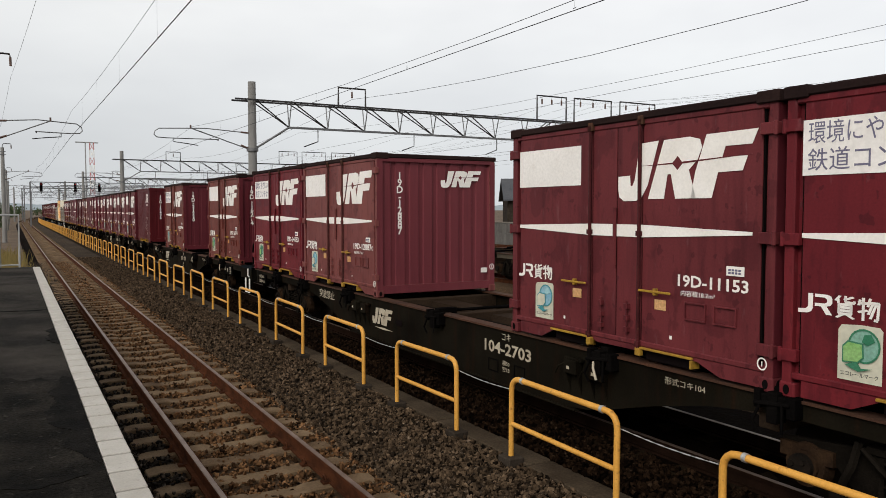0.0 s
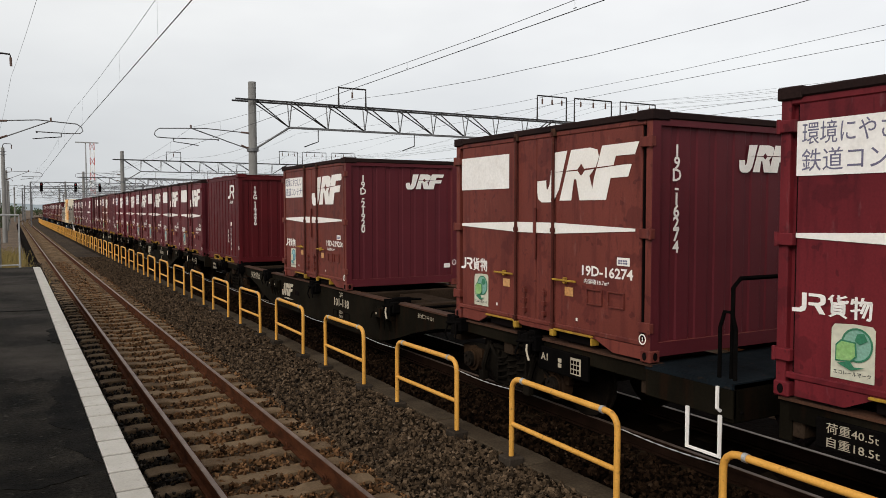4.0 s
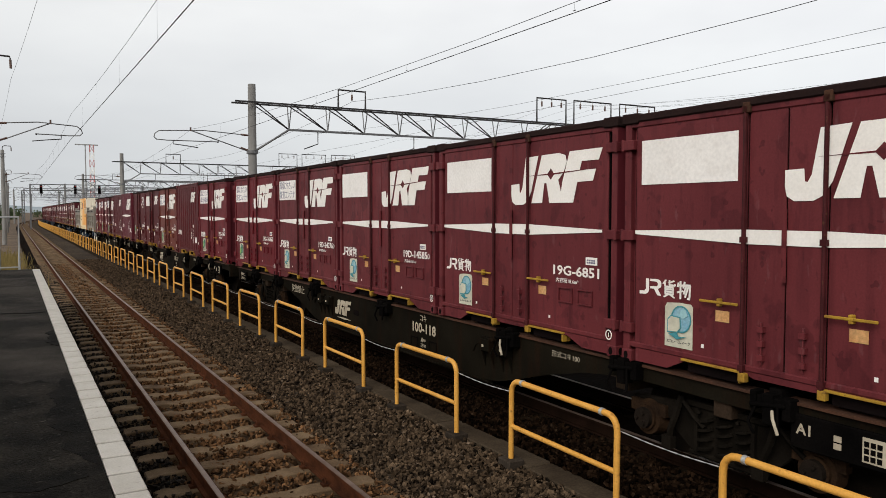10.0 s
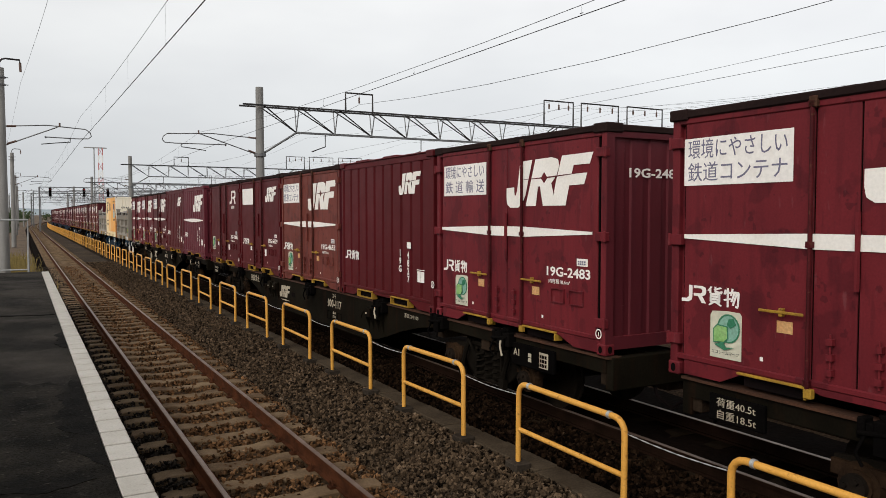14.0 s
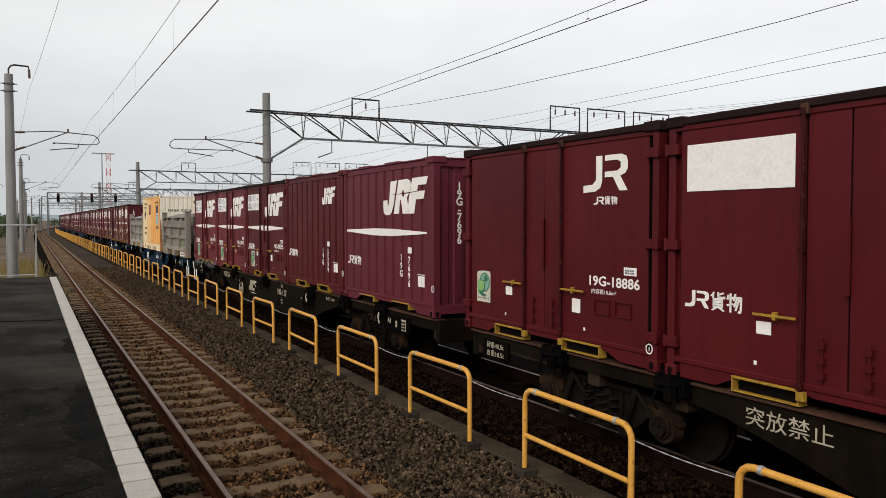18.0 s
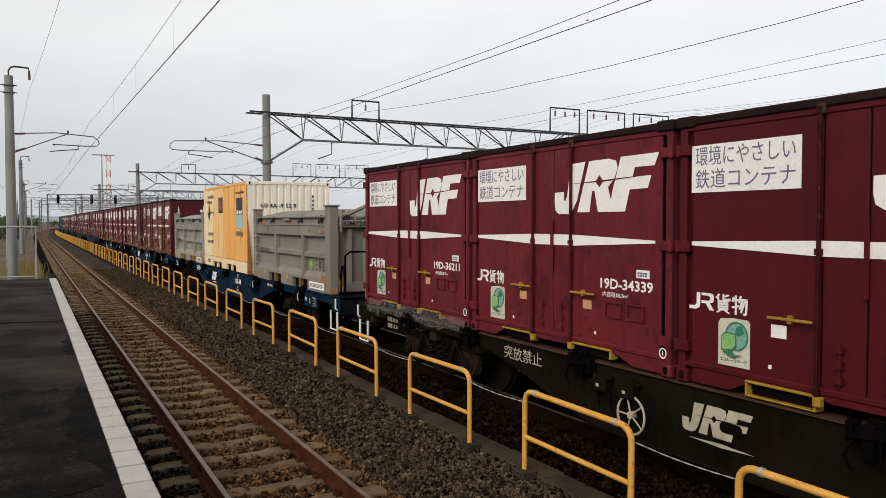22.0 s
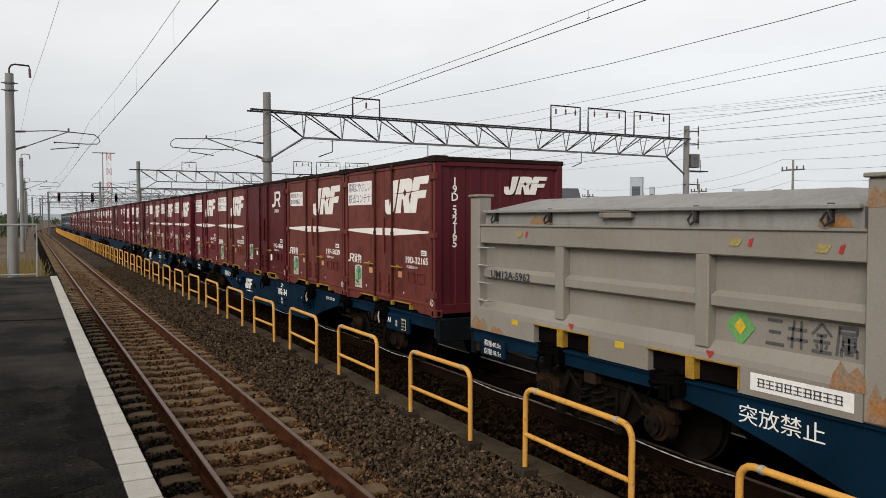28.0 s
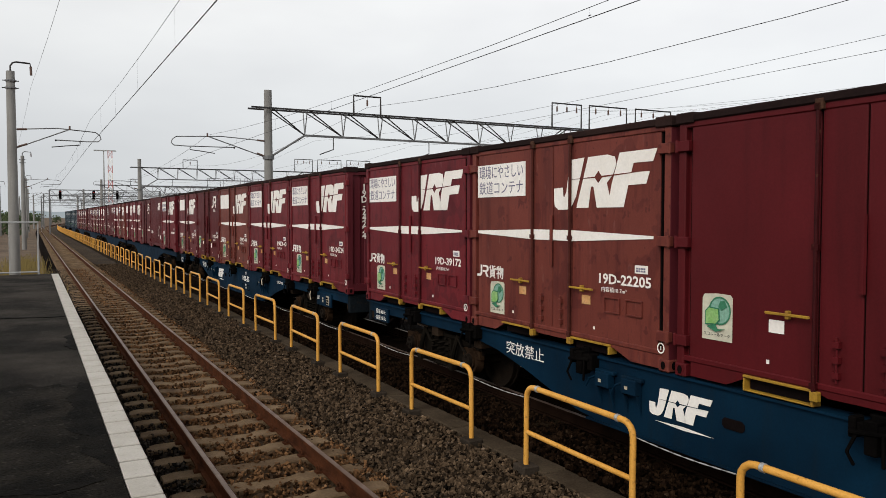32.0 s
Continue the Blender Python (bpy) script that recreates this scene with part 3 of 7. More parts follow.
def scatter(x0, x1, ylo, yhi, z, avoid=()):
    def place(rng, count):
        u = rng.random(count)
        y = ylo + (yhi - ylo) * u ** 1.7
        x = rng.uniform(x0, x1, count)
        zz = z + rng.uniform(-0.015, 0.02, count)
        keep = np.ones(count, bool)
        for a, b in avoid:
            keep &= ~((x > a) & (x < b))
        # the sleeper tops stay mostly bare between the rails
        if x1 < 3.5 and x0 < 2:
            ph = np.abs(((y - 0.4 + PITCH / 2) % PITCH) - PITCH / 2)
            keep &= ~((ph < 0.095) & (np.abs(x - TRACK_1) < 0.98) & (rng.random(count) < 0.8))
        return np.stack([x, y, zz], 1)[keep]
    return place


RAILS_1 = [(TRACK_1 + s - 0.075, TRACK_1 + s + 0.075) for s in (-0.566, 0.566)]
stones("ballast_stones", "rusty brown crushed stones between the sleepers", M["stone_rust"], 26000, scatter(1.45, 3.2, 3.0, 44, -0.188, RAILS_1), size=(0.012, 0.031), seed=1)
stones("ballast_stones", "black crushed stones below the platform edge", M["stone_black"], 11000, scatter(0.62, 1.47, 3.0, 44, -0.186, RAILS_1), size=(0.012, 0.031), seed=6)
stones("ballast_stones", "grey crushed stones beside the near track", M["stone_grey"], 36000, scatter(3.0, 4.68, 3.2, 48, -0.205), size=(0.014, 0.034), seed=2)
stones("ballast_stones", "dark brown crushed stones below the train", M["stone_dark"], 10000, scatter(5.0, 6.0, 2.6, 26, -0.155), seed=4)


# ---------------------------------------------------------------- platform
def platform():
    g = Geo()
    ys = [-6 + 0.5 * i for i in range(62)]
    g.sheet([-5 + 0.35 * i for i in range(15)] + [0.466], [y for y in ys if y <= 24.2] + [24.3], lambda x, y: 0.92 + 0.006 * noise.noise((x, y, 0)))
    p = thing("platform", "dark worn asphalt station platform with a concrete edge wall", "platform", kind="structure")
    part("paving", g.mesh("paving", M["asphalt"]), p, "dark patched asphalt")
    part("edge_wall", Geo().box(-5.0, 0.52, -6, 24.3, -0.4, 0.9).mesh("edge_wall", M["dark_concrete"]), p, "stained concrete wall")
    part("tile_joint", Geo().box(0.478, 0.648, -5.9, 24.2, 0.9, 0.904).mesh("tile_joint", M["under"]), p, "black gap under the edge tiles")
    rims = (
        ("wet_asphalt", 0.9265, [(0.462, -5.9), (0.462, 7.6), (0.4, 7.95), (0.31, 7.8), (0.2, 8.2), (0.05, 8.1), (-0.1, 8.35), (-0.4, 8.2), (-0.9, 8.3), (-1.6, 8.2), (-2.6, 8.4), (-3.8, 8.1), (-4.9, 8.3), (-4.9, -5.9)]),
        ("tar", 0.9305, [(0.46, 5.2), (0.46, 8.0), (0.38, 8.15), (0.33, 7.7), (0.24, 7.5), (0.3, 7.1), (0.17, 6.7), (0.22, 6.3), (0.34, 6.1), (0.28, 5.7), (0.38, 5.4)]),
        ("tar", 0.9305, [(-0.2, 5.0), (0.1, 4.9), (0.36, 5.02), (0.33, 5.1), (0.08, 5.0), (-0.2, 5.12)]),
        ("tar", 0.9265, [(0.46, 10.2), (0.46, 11.6), (0.36, 11.4), (0.39, 11.0), (0.33, 10.6), (0.4, 10.3)]),
        ("tar", 0.9265, [(-0.5, 13.9), (0.2, 13.7), (0.45, 13.75), (0.45, 13.83), (0.2, 13.8), (-0.5, 14.02)]),
    )
    for mat_, z_, rim in rims:
        ragged = []
        for (ax, ay), (bx, by) in zip(rim, rim[1:] + rim[:1]):
            k_ = max(1, int(math.hypot(bx - ax, by - ay) / 0.07)) if max(ax, bx) < 0.455 and min(ax, bx) > -4.85 else 1
            for j_ in range(k_):
                x_, y_ = ax + (bx - ax) * j_ / k_, ay + (by - ay) * j_ / k_
                d_ = 0.0 if x_ > 0.455 or x_ < -4.85 else 0.045
                ragged.append((min(0.462, x_ + d_ * noise.noise((x_ * 9, y_ * 9, 2))), y_ + d_ * noise.noise((x_ * 9, y_ * 9, 7))))
        rim = ragged
        part("asphalt_repair", Geo().slab(rim, (0, 0, z_ - 0.006), (1, 0, 0), (0, 1, 0), 0.006).mesh("asphalt_repair", M[mat_]), p, "black tarry repair with a ragged edge")
    tile = Geo().box(-0.089, 0.089, -0.163, 0.163, -0.05, 0.018).mesh("edge_tile", M["tile"], bevel=0.006)
    n = 0
    y = -5.678
    while y < 24.2:
        o = part("edge_tile", tile, p)
        o.location = (0.563, y, 0.908 + 0.0015 * math.sin(n * 7.3))
        o.rotation_euler = (0, 0, 0.006 * math.sin(n * 3.1))
        y, n = y + 0.362, n + 1
    return p


platform()


def end_gate():
    t = thing("platform_end_gate", "pale grey tubular steel gate closing the platform end", "gate", (0, 24.25, 0.92))
    part("gate_frame", Geo().tube([(0.16, 0, 0), (0.16, 0, 1.46), (-2.2, 0, 1.46), (-2.2, 0, 0)], 0.03, 8).mesh("gate_frame", M["gate"], smooth=True), t)
    part("bottom_rail", Geo().tube([(0.16, 0, 0.07), (-2.2, 0, 0.07)], 0.02, 8).mesh("bottom_rail", M["gate"], smooth=True), t)
    for x in (-0.55, -1.4):
        part("upright", Geo().tube([(x, 0, 0.07), (x, 0, 1.46)], 0.012, 6).mesh("upright", M["gate"], smooth=True), t)


end_gate()


# dry weeds past the platform end
def weeds(at, spread, count, seed):
    rng = random.Random(seed)
    g = Geo()
    for _ in range(count):
        x, y = at[0] + rng.gauss(0, spread[0]), at[1] + rng.gauss(0, spread[1])
        h = rng.uniform(0.25, 0.85)
        dx, dy = rng.uniform(-0.25, 0.25), rng.uniform(-0.25, 0.25)
        w = 0.012
        k = len(g.v)
        g.v += [(x - w, y, at[2]), (x + w, y, at[2]), (x + dx * 0.5 + w, y + dy * 0.5, at[2] + h * 0.6), (x + dx * 0.5 - w, y + dy * 0.5, at[2] + h * 0.6), (x + dx, y + dy, at[2] + h)]
        g.f += [(k, k + 1, k + 2, k + 3), (k + 3, k + 2, k + 4)]
    thing("weeds", "clump of dry yellow-brown weeds on the trackside", "weeds", kind="stuff", mesh=g.mesh("weeds", M["weed"]))


weeds((-0.05, 30, -0.4), (0.35, 2.0), 900, 5)
weeds((-1.4, 31, -0.4), (0.6, 3.0), 900, 6)
weeds((-0.4, 44, -0.4), (0.5, 5.0), 900, 7)

# ---------------------------------------------------------------- railing between the tracks
thing("cable_trough", "long stained concrete cable trough beside the railing", "trough", kind="structure")
TROUGH = bpy.data.objects["cable_trough"]
slab_me = Geo().box(4.70, 5.02, -0.497, 0.497, -0.4, -0.175).mesh("trough_slab", M["trough"], bevel=0.01)
for i in range(-9, 60):
    o = part("trough_slab", slab_me, TROUGH)
    o.location = (0, 2 + i, 0.006 * math.sin(i * 2.9))
far_g = Geo()
for y0, y1 in zip(range(61, 400, 10), range(71, 410, 10)):
    far_g.slab([(4.70 + bend(y0), y0 + 0.5), (5.02 + bend(y0), y0 + 0.5), (5.02 + bend(y1), y1 + 0.5), (4.70 + bend(y1), y1 + 0.5)], (0, 0, -0.4), (1, 0, 0), (0, 1, 0), 0.215)
tagged(part("far_slabs", far_g.mesh("far_slabs", M["trough"]), TROUGH), kind="stuff")

RX, RP, RW = 4.62, 2.8, 1.64


def railing_meshes():
    r, a = 0.03, 0.13
    pts = [(0, 0, -0.28), (0, 0, 0.72 - a)]
    pts += [(0, a - a * math.cos(k), 0.72 - a + a * math.sin(k)) for k in (math.pi / 8, math.pi / 4, 3 * math.pi / 8, math.pi / 2)]
    pts += [(0, RW - a + a * math.sin(k), 0.72 - a + a * math.cos(k)) for k in (0, math.pi / 8, math.pi / 4, 3 * math.pi / 8, math.pi / 2)]
    pts += [(0, RW, -0.28)]
    hoop = Geo().tube(pts, r, 10).mesh("hoop", M["yellow"], smooth=True)
    bar = Geo().tube([(0, 0, 0.22), (0, RW, 0.22)], 0.026, 10).mesh("middle_rail", M["yellow"], smooth=True)
    foot = Geo().box(-0.1, 0.1, -0.11, 0.11, -0.4, -0.13).mesh("foot", M["dark_concrete"], bevel=0.012)
    band = Geo().tube([(0, -0.018, 0.72), (0, 0.018, 0.72)], 0.036, 10).mesh("clamp_band", M["chain"], smooth=True)
    links = Geo()
    n = 17
    for i in range(n):
        def sag(u):
            return (0, -(RP - RW) * u, 0.6 - 0.02 * math.sin(math.pi * u))
        links.tube([sag(i / n), sag((i + 1.15) / n)], 0.0065 if i % 2 else 0.0035, 5)
    return hoop, bar, foot, band, links.mesh("chain", M["chain"], smooth=True)


HOOP, BAR, FOOT, BAND, CHAIN = railing_meshes()
for i in range(-3, 68):
    y0 = 3.9 + RP * (i) - RW
    t = thing("railing", "yellow-painted tubular steel safety railing hoop", "railing", (RX + bend(y0), y0, 0), group="yellow railings between the tracks")
    t.rotation_euler = (radians(0.6 * math.sin(i * 2.1)), radians(0.5 * math.sin(i * 3.3)), -radians(heading(y0)))
    part("hoop", HOOP, t)
    part("middle_rail", BAR, t)
    for q in (0, RW):
        o = part("foot", FOOT, t, "stained concrete foot")
        o.location = (0, q, 0)
    if i < 14:
        for q in (0.2, RW - 0.2):
            o = part("clamp_band", BAND, t, "bright clamp band")
            o.location = (0, q, 0)
        c = thing("chain", "galvanised chain slung between two railing hoops", "chain", (RX + 0.01, y0, 0), group="chains between railings", mesh=CHAIN)


# ---------------------------------------------------------------- overhead line
GY, GP = 33.2, 45.0
POLE_X, POLE_R = 9.2, 34.35
TOP_Z, BOT_Z = 7.25, 6.17


def member(a, b, r, name, parent, mat, n=6):
    return part(name, Geo().tube([a, b], r, n).mesh(name, mat, smooth=True), parent)


def gantry(y):
    t = thing("catenary_gantry", "concrete poles carrying a long galvanised lattice truss over the yard", "gantry", (bend(y), y, 0), group="catenary gantries")
    for x in (POLE_X, POLE_R):
        part("pole", Geo().tube([(x, 0, -0.4), (x, 0, 8.05)], 0.2, 16, radii=[0.21, 0.165]).mesh("pole", M["pole"], smooth=True), t, "tapered grey concrete pole")
    x0, x1 = POLE_X - 0.8, POLE_R
    for q in (-0.3, 0.3):
        g = Geo().box(x0, x1, q - 0.035, q + 0.035, TOP_Z - 0.035, TOP_Z + 0.035)
        part("top_chord", g.mesh("top_chord", M["iron"]), t)
    part("bottom_chord", Geo().box(POLE_X + 1.65, POLE_R - 1.6, -0.05, 0.05, BOT_Z - 0.045, BOT_Z + 0.045).mesh("bottom_chord", M["galv"]), t)
    n = 13
    xa, xb = POLE_X + 1.65, POLE_R - 1.6
    step = (xb - xa) / (n - 1)
    for i in range(n):
        x = xa + step * i
        for q in (-0.3, 0.3):
            member((x, 0, BOT_Z), (x + 0.03, q, TOP_Z), 0.024, "strut", t, M["galv"])
        lean = -step if i <= n // 2 else step
        xt = min(max(x + lean * 0.94, x0 + 0.9), x1 - 0.1)
        for q in (-0.3, 0.3):
            member((x, 0, BOT_Z), (xt, q, TOP_Z), 0.028, "diagonal", t, M["iron"])
    member((POLE_X + 0.15, 0, 5.2), (xa, 0, BOT_Z), 0.05, "knee_brace", t, M["galv"])
    member((POLE_R - 0.15, 0, 5.2), (xb, 0, BOT_Z), 0.05, "knee_brace", t, M["galv"])
    part("collar", Geo().tube([(POLE_X, 0, 5.05), (POLE_X, 0, 5.2)], 0.25, 14).mesh("collar", M["galv"], smooth=True), t)
    for a, b, z in ((13.2, 14.55, 8.12), (24.45, 26.4, 8.58), (26.95, 29.6, 8.6), (30.25, 32.95, 8.63)):
        part("wire_support_frame", Geo().tube([(a, 0, TOP_Z), (a, 0, z), (b, 0, z), (b, 0, TOP_Z)], 0.045, 6).mesh("wire_support_frame", M["iron"]), t, "square steel hoop above the truss")
        k = 1 if b - a < 1.5 else 3
        for j in range(k):
            x = a + (b - a) * (j + 0.5) / k
            part("insulator", Geo().tube([(x, 0, z), (x, 0, z - 0.16), (x, 0, z - 0.18), (x, 0, z - 0.44)], 0.03, 8, radii=[0.012, 0.012, 0.045, 0.045]).mesh("insulator", M["insulator"]), t)
    # transformer cabinet, cross arms and step on the far pole
    part("cabinet", Geo().box(POLE_R + 0.2, POLE_R + 0.85, -0.25, 0.25, 5.6, 6.4).mesh("cabinet", M["galv"], bevel=0.02), t, "grey switch cabinet")
    part("step_platform", Geo().box(POLE_R + 0.1, POLE_R + 1.5, -0.3, 0.3, 5.36, 5.42).mesh("step_platform", M["iron"]), t)
    for z in (6.1, 5.75):
        part("guard_rail", Geo().tube([(POLE_R + 0.85, 0.3, z), (POLE_R + 1.5, 0.3, z), (POLE_R + 1.5, 0.3, 5.4)], 0.02, 5).mesh("guard_rail", M["galv"]), t)
    for z in (7.75, 7.0, 4.6):
        member((POLE_R - 0.3, -0.1, z), (POLE_R + 0.9, -0.1, z), 0.04, "cross_arm", t, M["galv"])
        member((POLE_R + 0.85, -0.1, z - 0.3), (POLE_R + 0.85, -0.1, z + 0.35), 0.035, "line_insulator", t, M["insulator"])
    return t


def cantilever(x, y, side, tip):
    """Hinged bracket that holds the wires of a track; side: +1 reaches to the right."""
    t = thing("cantilever_bracket", "hinged steel catenary bracket with insulators on a pole", "bracket", (x + bend(y), y, 0), group="cantilever brackets")
    L = abs(tip - x)
    s = side
    up = Geo().tube([(0.15 * s, 0, 5.84), (L * 0.5 * s, 0, 5.95), ((L - 0.2) * s, 0, 5.86), ((L - 0.04) * s, 0, 5.74), (L * s, 0, 5.6), ((L - 0.1) * s, 0, 5.5), ((L - 0.5) * s, 0, 5.48), (1.5 * s, 0, 5.5)], 0.022, 6)
    part("top_tube", up.mesh("top_tube", M["galv"], smooth=True), t)
    member((0.15 * s, 0, 5.14), ((L * 0.64) * s, 0, 5.93), 0.024, "stay_tube", t, M["galv"])
    member((1.45 * s, 0, 5.48), (1.5 * s, 0, 5.5), 0.04, "joint", t, M["iron"])
    part("steady_arm", Geo().tube([((L - 0.75) * s, 0, 5.48), ((L - 0.75) * s, 0, 5.34), ((L - 1.3) * s, 0, 5.28), ((L - 1.75) * s, 0, 5.22)], 0.02, 6).mesh("steady_arm", M["iron"], smooth=True), t)
    for z in (5.84, 5.18):
        part("insulator", Geo().tube([(0.18 * s, 0, z), (0.5 * s, 0, z + (0.02 if z > 5.5 else 0.12))], 0.04, 8).mesh("insulator", M["insulator"], smooth=True), t)
    part("hanger", Geo().tube([(L * 0.64 * s, 0, 5.9), (L * 0.64 * s, 0, 6.06)], 0.035, 8).mesh("hanger", M["insulator"], smooth=True), t)
    return t


for k in range(7):
    y = GY + GP * k
    if k == 0:
        first = gantry(y)
    else:
        copy_thing(first, Matrix.Translation((bend(y), y, 0)) @ pose(0, 0, 0, 0, 0, -heading(y)))
    cantilever(POLE_X, y, -1, 5.15)


def mast(x, y, h=8.0):
    t = thing("catenary_mast", "tall round concrete catenary mast with a steel hook arm", "mast", (x + bend(y), y, -0.4), group="concrete catenary masts")
    part("pole", Geo().tube([(0, 0, 0), (0, 0, h + 0.4)], 0.2, 16, radii=[0.2, 0.145]).mesh("pole", M["pole"], smooth=True), t)
    part("hook_arm", Geo().tube([(0, 0, h + 0.4), (0.0, 0, h + 0.6), (0.08, 0, h + 0.72), (0.2, 0, h + 0.76), (0.66, 0, h + 0.74), (0.68, 0, h + 0.6)], 0.035, 6).mesh("hook_arm", M["iron"], smooth=True), t)
    part("insulator", Geo().tube([(0.68, 0, h + 0.62), (0.69, 0, h + 0.3)], 0.045, 8).mesh("insulator", M["insulator"], smooth=True), t)
    for z in (h + 0.02, h - 0.25):
        part("pole_band", Geo().tube([(0, 0, z), (0, 0, z + 0.05)], 0.2, 12).mesh("pole_band", M["galv"]), t)
        part("band_bolt", Geo().tube([(-0.28, 0, z + 0.025), (0.28, 0, z + 0.025)], 0.018, 5).mesh("band_bolt", M["iron"]), t)
    return t


for k in range(6):
    y = GY + GP * k
    mast(-0.58, y)
    cantilever(-0.58, y, 1, 2.5)


def wire(name, label, x, z_pole, sag, r, y0=GY - 2 * GP, spans=9, zig=0.0, mat="wire", skew=0.0):
    pts = []
    for k in range(spans):
        for j in range(8):
            u = j / 8
            y = y0 + GP * (k + u)
            zz = zig * (1 if k % 2 else -1) * (1 - 2 * u)
            pts.append((x + zz + skew * (GY - y) + bend(y), y, z_pole - sag * 4 * u * (1 - u)))
    return thing(name, label, "cable", mesh=Geo().tube(pts, r, 5).mesh(name, M[mat], smooth=True))


def droppers(x, zc, zp, sag, r=0.005):
    g = Geo()
    for k in range(0, 3):
        for j in range(1, 9):
            u = j / 9
            y = GY + GP * (k - 1 + u)
            zt = zp - sag * 4 * u * (1 - u)
            g.tube([(x, y, zc), (x, y, zt)], r, 4)
            g.tube([(x, y - 0.03, zc + 0.01), (x, y + 0.03, zc + 0.01)], r * 3.2, 5)
    thing("droppers", "thin hanger wires between contact wire and messenger wire", "cable", mesh=g.mesh("droppers", M["wire"]), kind="stuff")


wire("contact_wire", "copper contact wire over the near track", 2.13, 5.3, 0.02, 0.0085, zig=0.08)
wire("messenger_wire", "steel messenger wire over the near track", 2.13, 6.36, 0.42, 0.0045)
droppers(2.13, 5.3, 6.36, 0.42, 0.0012)
wire("contact_wire", "copper contact wire over the train", 6.65, 5.22, 0.02, 0.0065, zig=0.03)
wire("messenger_wire", "steel messenger wire over the train", 6.65, 5.98, 0.66, 0.005)
droppers(6.65, 5.22, 5.98, 0.66, 0.0018)
wire("feeder_wire", "bare feeder wire along the concrete masts", 0.1, 7.5, 0.5, 0.004, skew=0.034)
wire("feeder_wire", "bare feeder wire above the gantries", 13.87, 7.62, 0.95, 0.008)
for x in YARD[:2]:
    wire("contact_wire", "contact wire over a yard track", x, 5.06, 0.03, 0.004)
    wire("messenger_wire", "messenger wire over a yard track", x, 5.95, 0.73, 0.0035)
for x in YARD[2:4]:
    wire("contact_wire", "contact wire over a yard track", x, 5.2, 0.03, 0.004)
for x, z, dip in ((25.4, 8.2, 1.4), (26.9, 8.2, 1.0), (28.2, 8.2, 1.15), (29.4, 8.25, 0.8), (31.6, 8.3, 0.9), (32.6, 8.3, 0.6)):
    wire("feeder_wire", "bare overhead line above the yard", x, z, dip, 0.0045)
for z in (7.8, 7.1):
    wire("feeder_wire", "high voltage line on the far poles", POLE_R + 0.85, z, 0.6, 0.011)
for x in YARD[:4]:
    g = Geo()
    for k in range(4):
        g.tube([(x + 0.9, GY + GP * k, BOT_Z), (x + 0.9, GY + GP * k, 5.6), (x + 0.25, GY + GP * k, 5.35)], 0.025, 5)
    thing("registration_arms", "short drop arms holding yard contact wires", "bracket", mesh=g.mesh("registration_arms", M["iron"]), kind="stuff")


# ---------------------------------------------------------------- train: marks and decals
LOGO = [
    [(0.18, 0.95), (0.33, 0.97), (0.245, 0.25), (0.20, 0.07), (0.15, 0.0), (0.05, 0.0), (0.01, 0.07), (0.0, 0.2), (0.0, 0.42), (0.10, 0.43), (0.105, 0.26), (0.12, 0.25), (0.14, 0.35)],
    [(0.37, 0.97), (0.56, 0.98), (0.63, 0.93), (0.645, 0.8), (0.615, 0.62), (0.555, 0.47), (0.61, 0.03), (0.46, 0.03), (0.425, 0.42), (0.40, 0.42), (0.375, 0.03), (0.25, 0.03)],
    [(0.675, 0.99), (1.0, 1.0), (0.965, 0.79), (0.80, 0.79), (0.78, 0.63), (0.94, 0.63), (0.91, 0.42), (0.755, 0.41), (0.715, 0.03), (0.57, 0.03), (0.60, 0.42)],
]
CUT = [[(0.17, 0.575), (0.44, 0.6), (0.475, 0.7), (0.505, 0.605), (0.98, 0.65), (0.51, 0.575), (0.475, 0.48), (0.44, 0.575)]]
ROUND_LOGO = [
    [(0.3, 1.0), (0.44, 1.0), (0.44, 0.3), (0.4, 0.12), (0.28, 0.02), (0.0, 0.0), (0.0, 0.2), (0.22, 0.22), (0.3, 0.34)],
    [(0.5, 1.0), (0.86, 1.0), (0.97, 0.93), (1.0, 0.8), (1.0, 0.6), (0.95, 0.48), (0.84, 0.42), (1.0, 0.02), (0.83, 0.02), (0.68, 0.4), (0.5, 0.4), (0.5, 0.55), (0.78, 0.56), (0.85, 0.63), (0.85, 0.78), (0.78, 0.85), (0.5, 0.85)],
]
CIRCLE = [[(0.5 + 0.5 * math.cos(2 * math.pi * i / 20), 0.5 + 0.5 * math.sin(2 * math.pi * i / 20)) for i in range(20)]]
STRIPE = [(-0.0, 0.42), (0.39, 0.0), (0.62, 0.0), (1.0, 0.45), (1.0, 0.68), (0.62, 1.0), (0.39, 1.0), (0.0, 0.72)]
CACHE = {}


def cached(key, make):
    if key not in CACHE:
        CACHE[key] = make()
    return CACHE[key]


def lettering(name, body, parent, place, width, size, mat, face=SIDE, label="", stack=False, spread=1.0):
    me = text_mesh(body, size, mat, stack, spread)
    xs = [v.co.x for v in me.vertices]
    w = max(xs) - min(xs)
    o = decal(name, me, parent, place, face, label, 1.0 if stack else width / w)
    return o


def logo(parent, place, w, h, paint, face=SIDE, mat="white_paint", cut=True):
    o = decal("logo", cached(("logo", w, h, mat), lambda: flat(LOGO, w, h, M[mat], "logo")), parent, place, face, "slanted block emblem in pale paint")
    if cut:
        off = Vector(place) + (Vector((-0.003, 0, 0)) if face is SIDE else Vector((0, -0.003, 0)))
        decal("logo_line", cached(("cut", w, h, paint.name), lambda: flat(CUT, w, h, paint, "logo_line")), parent, off, face)
    return o


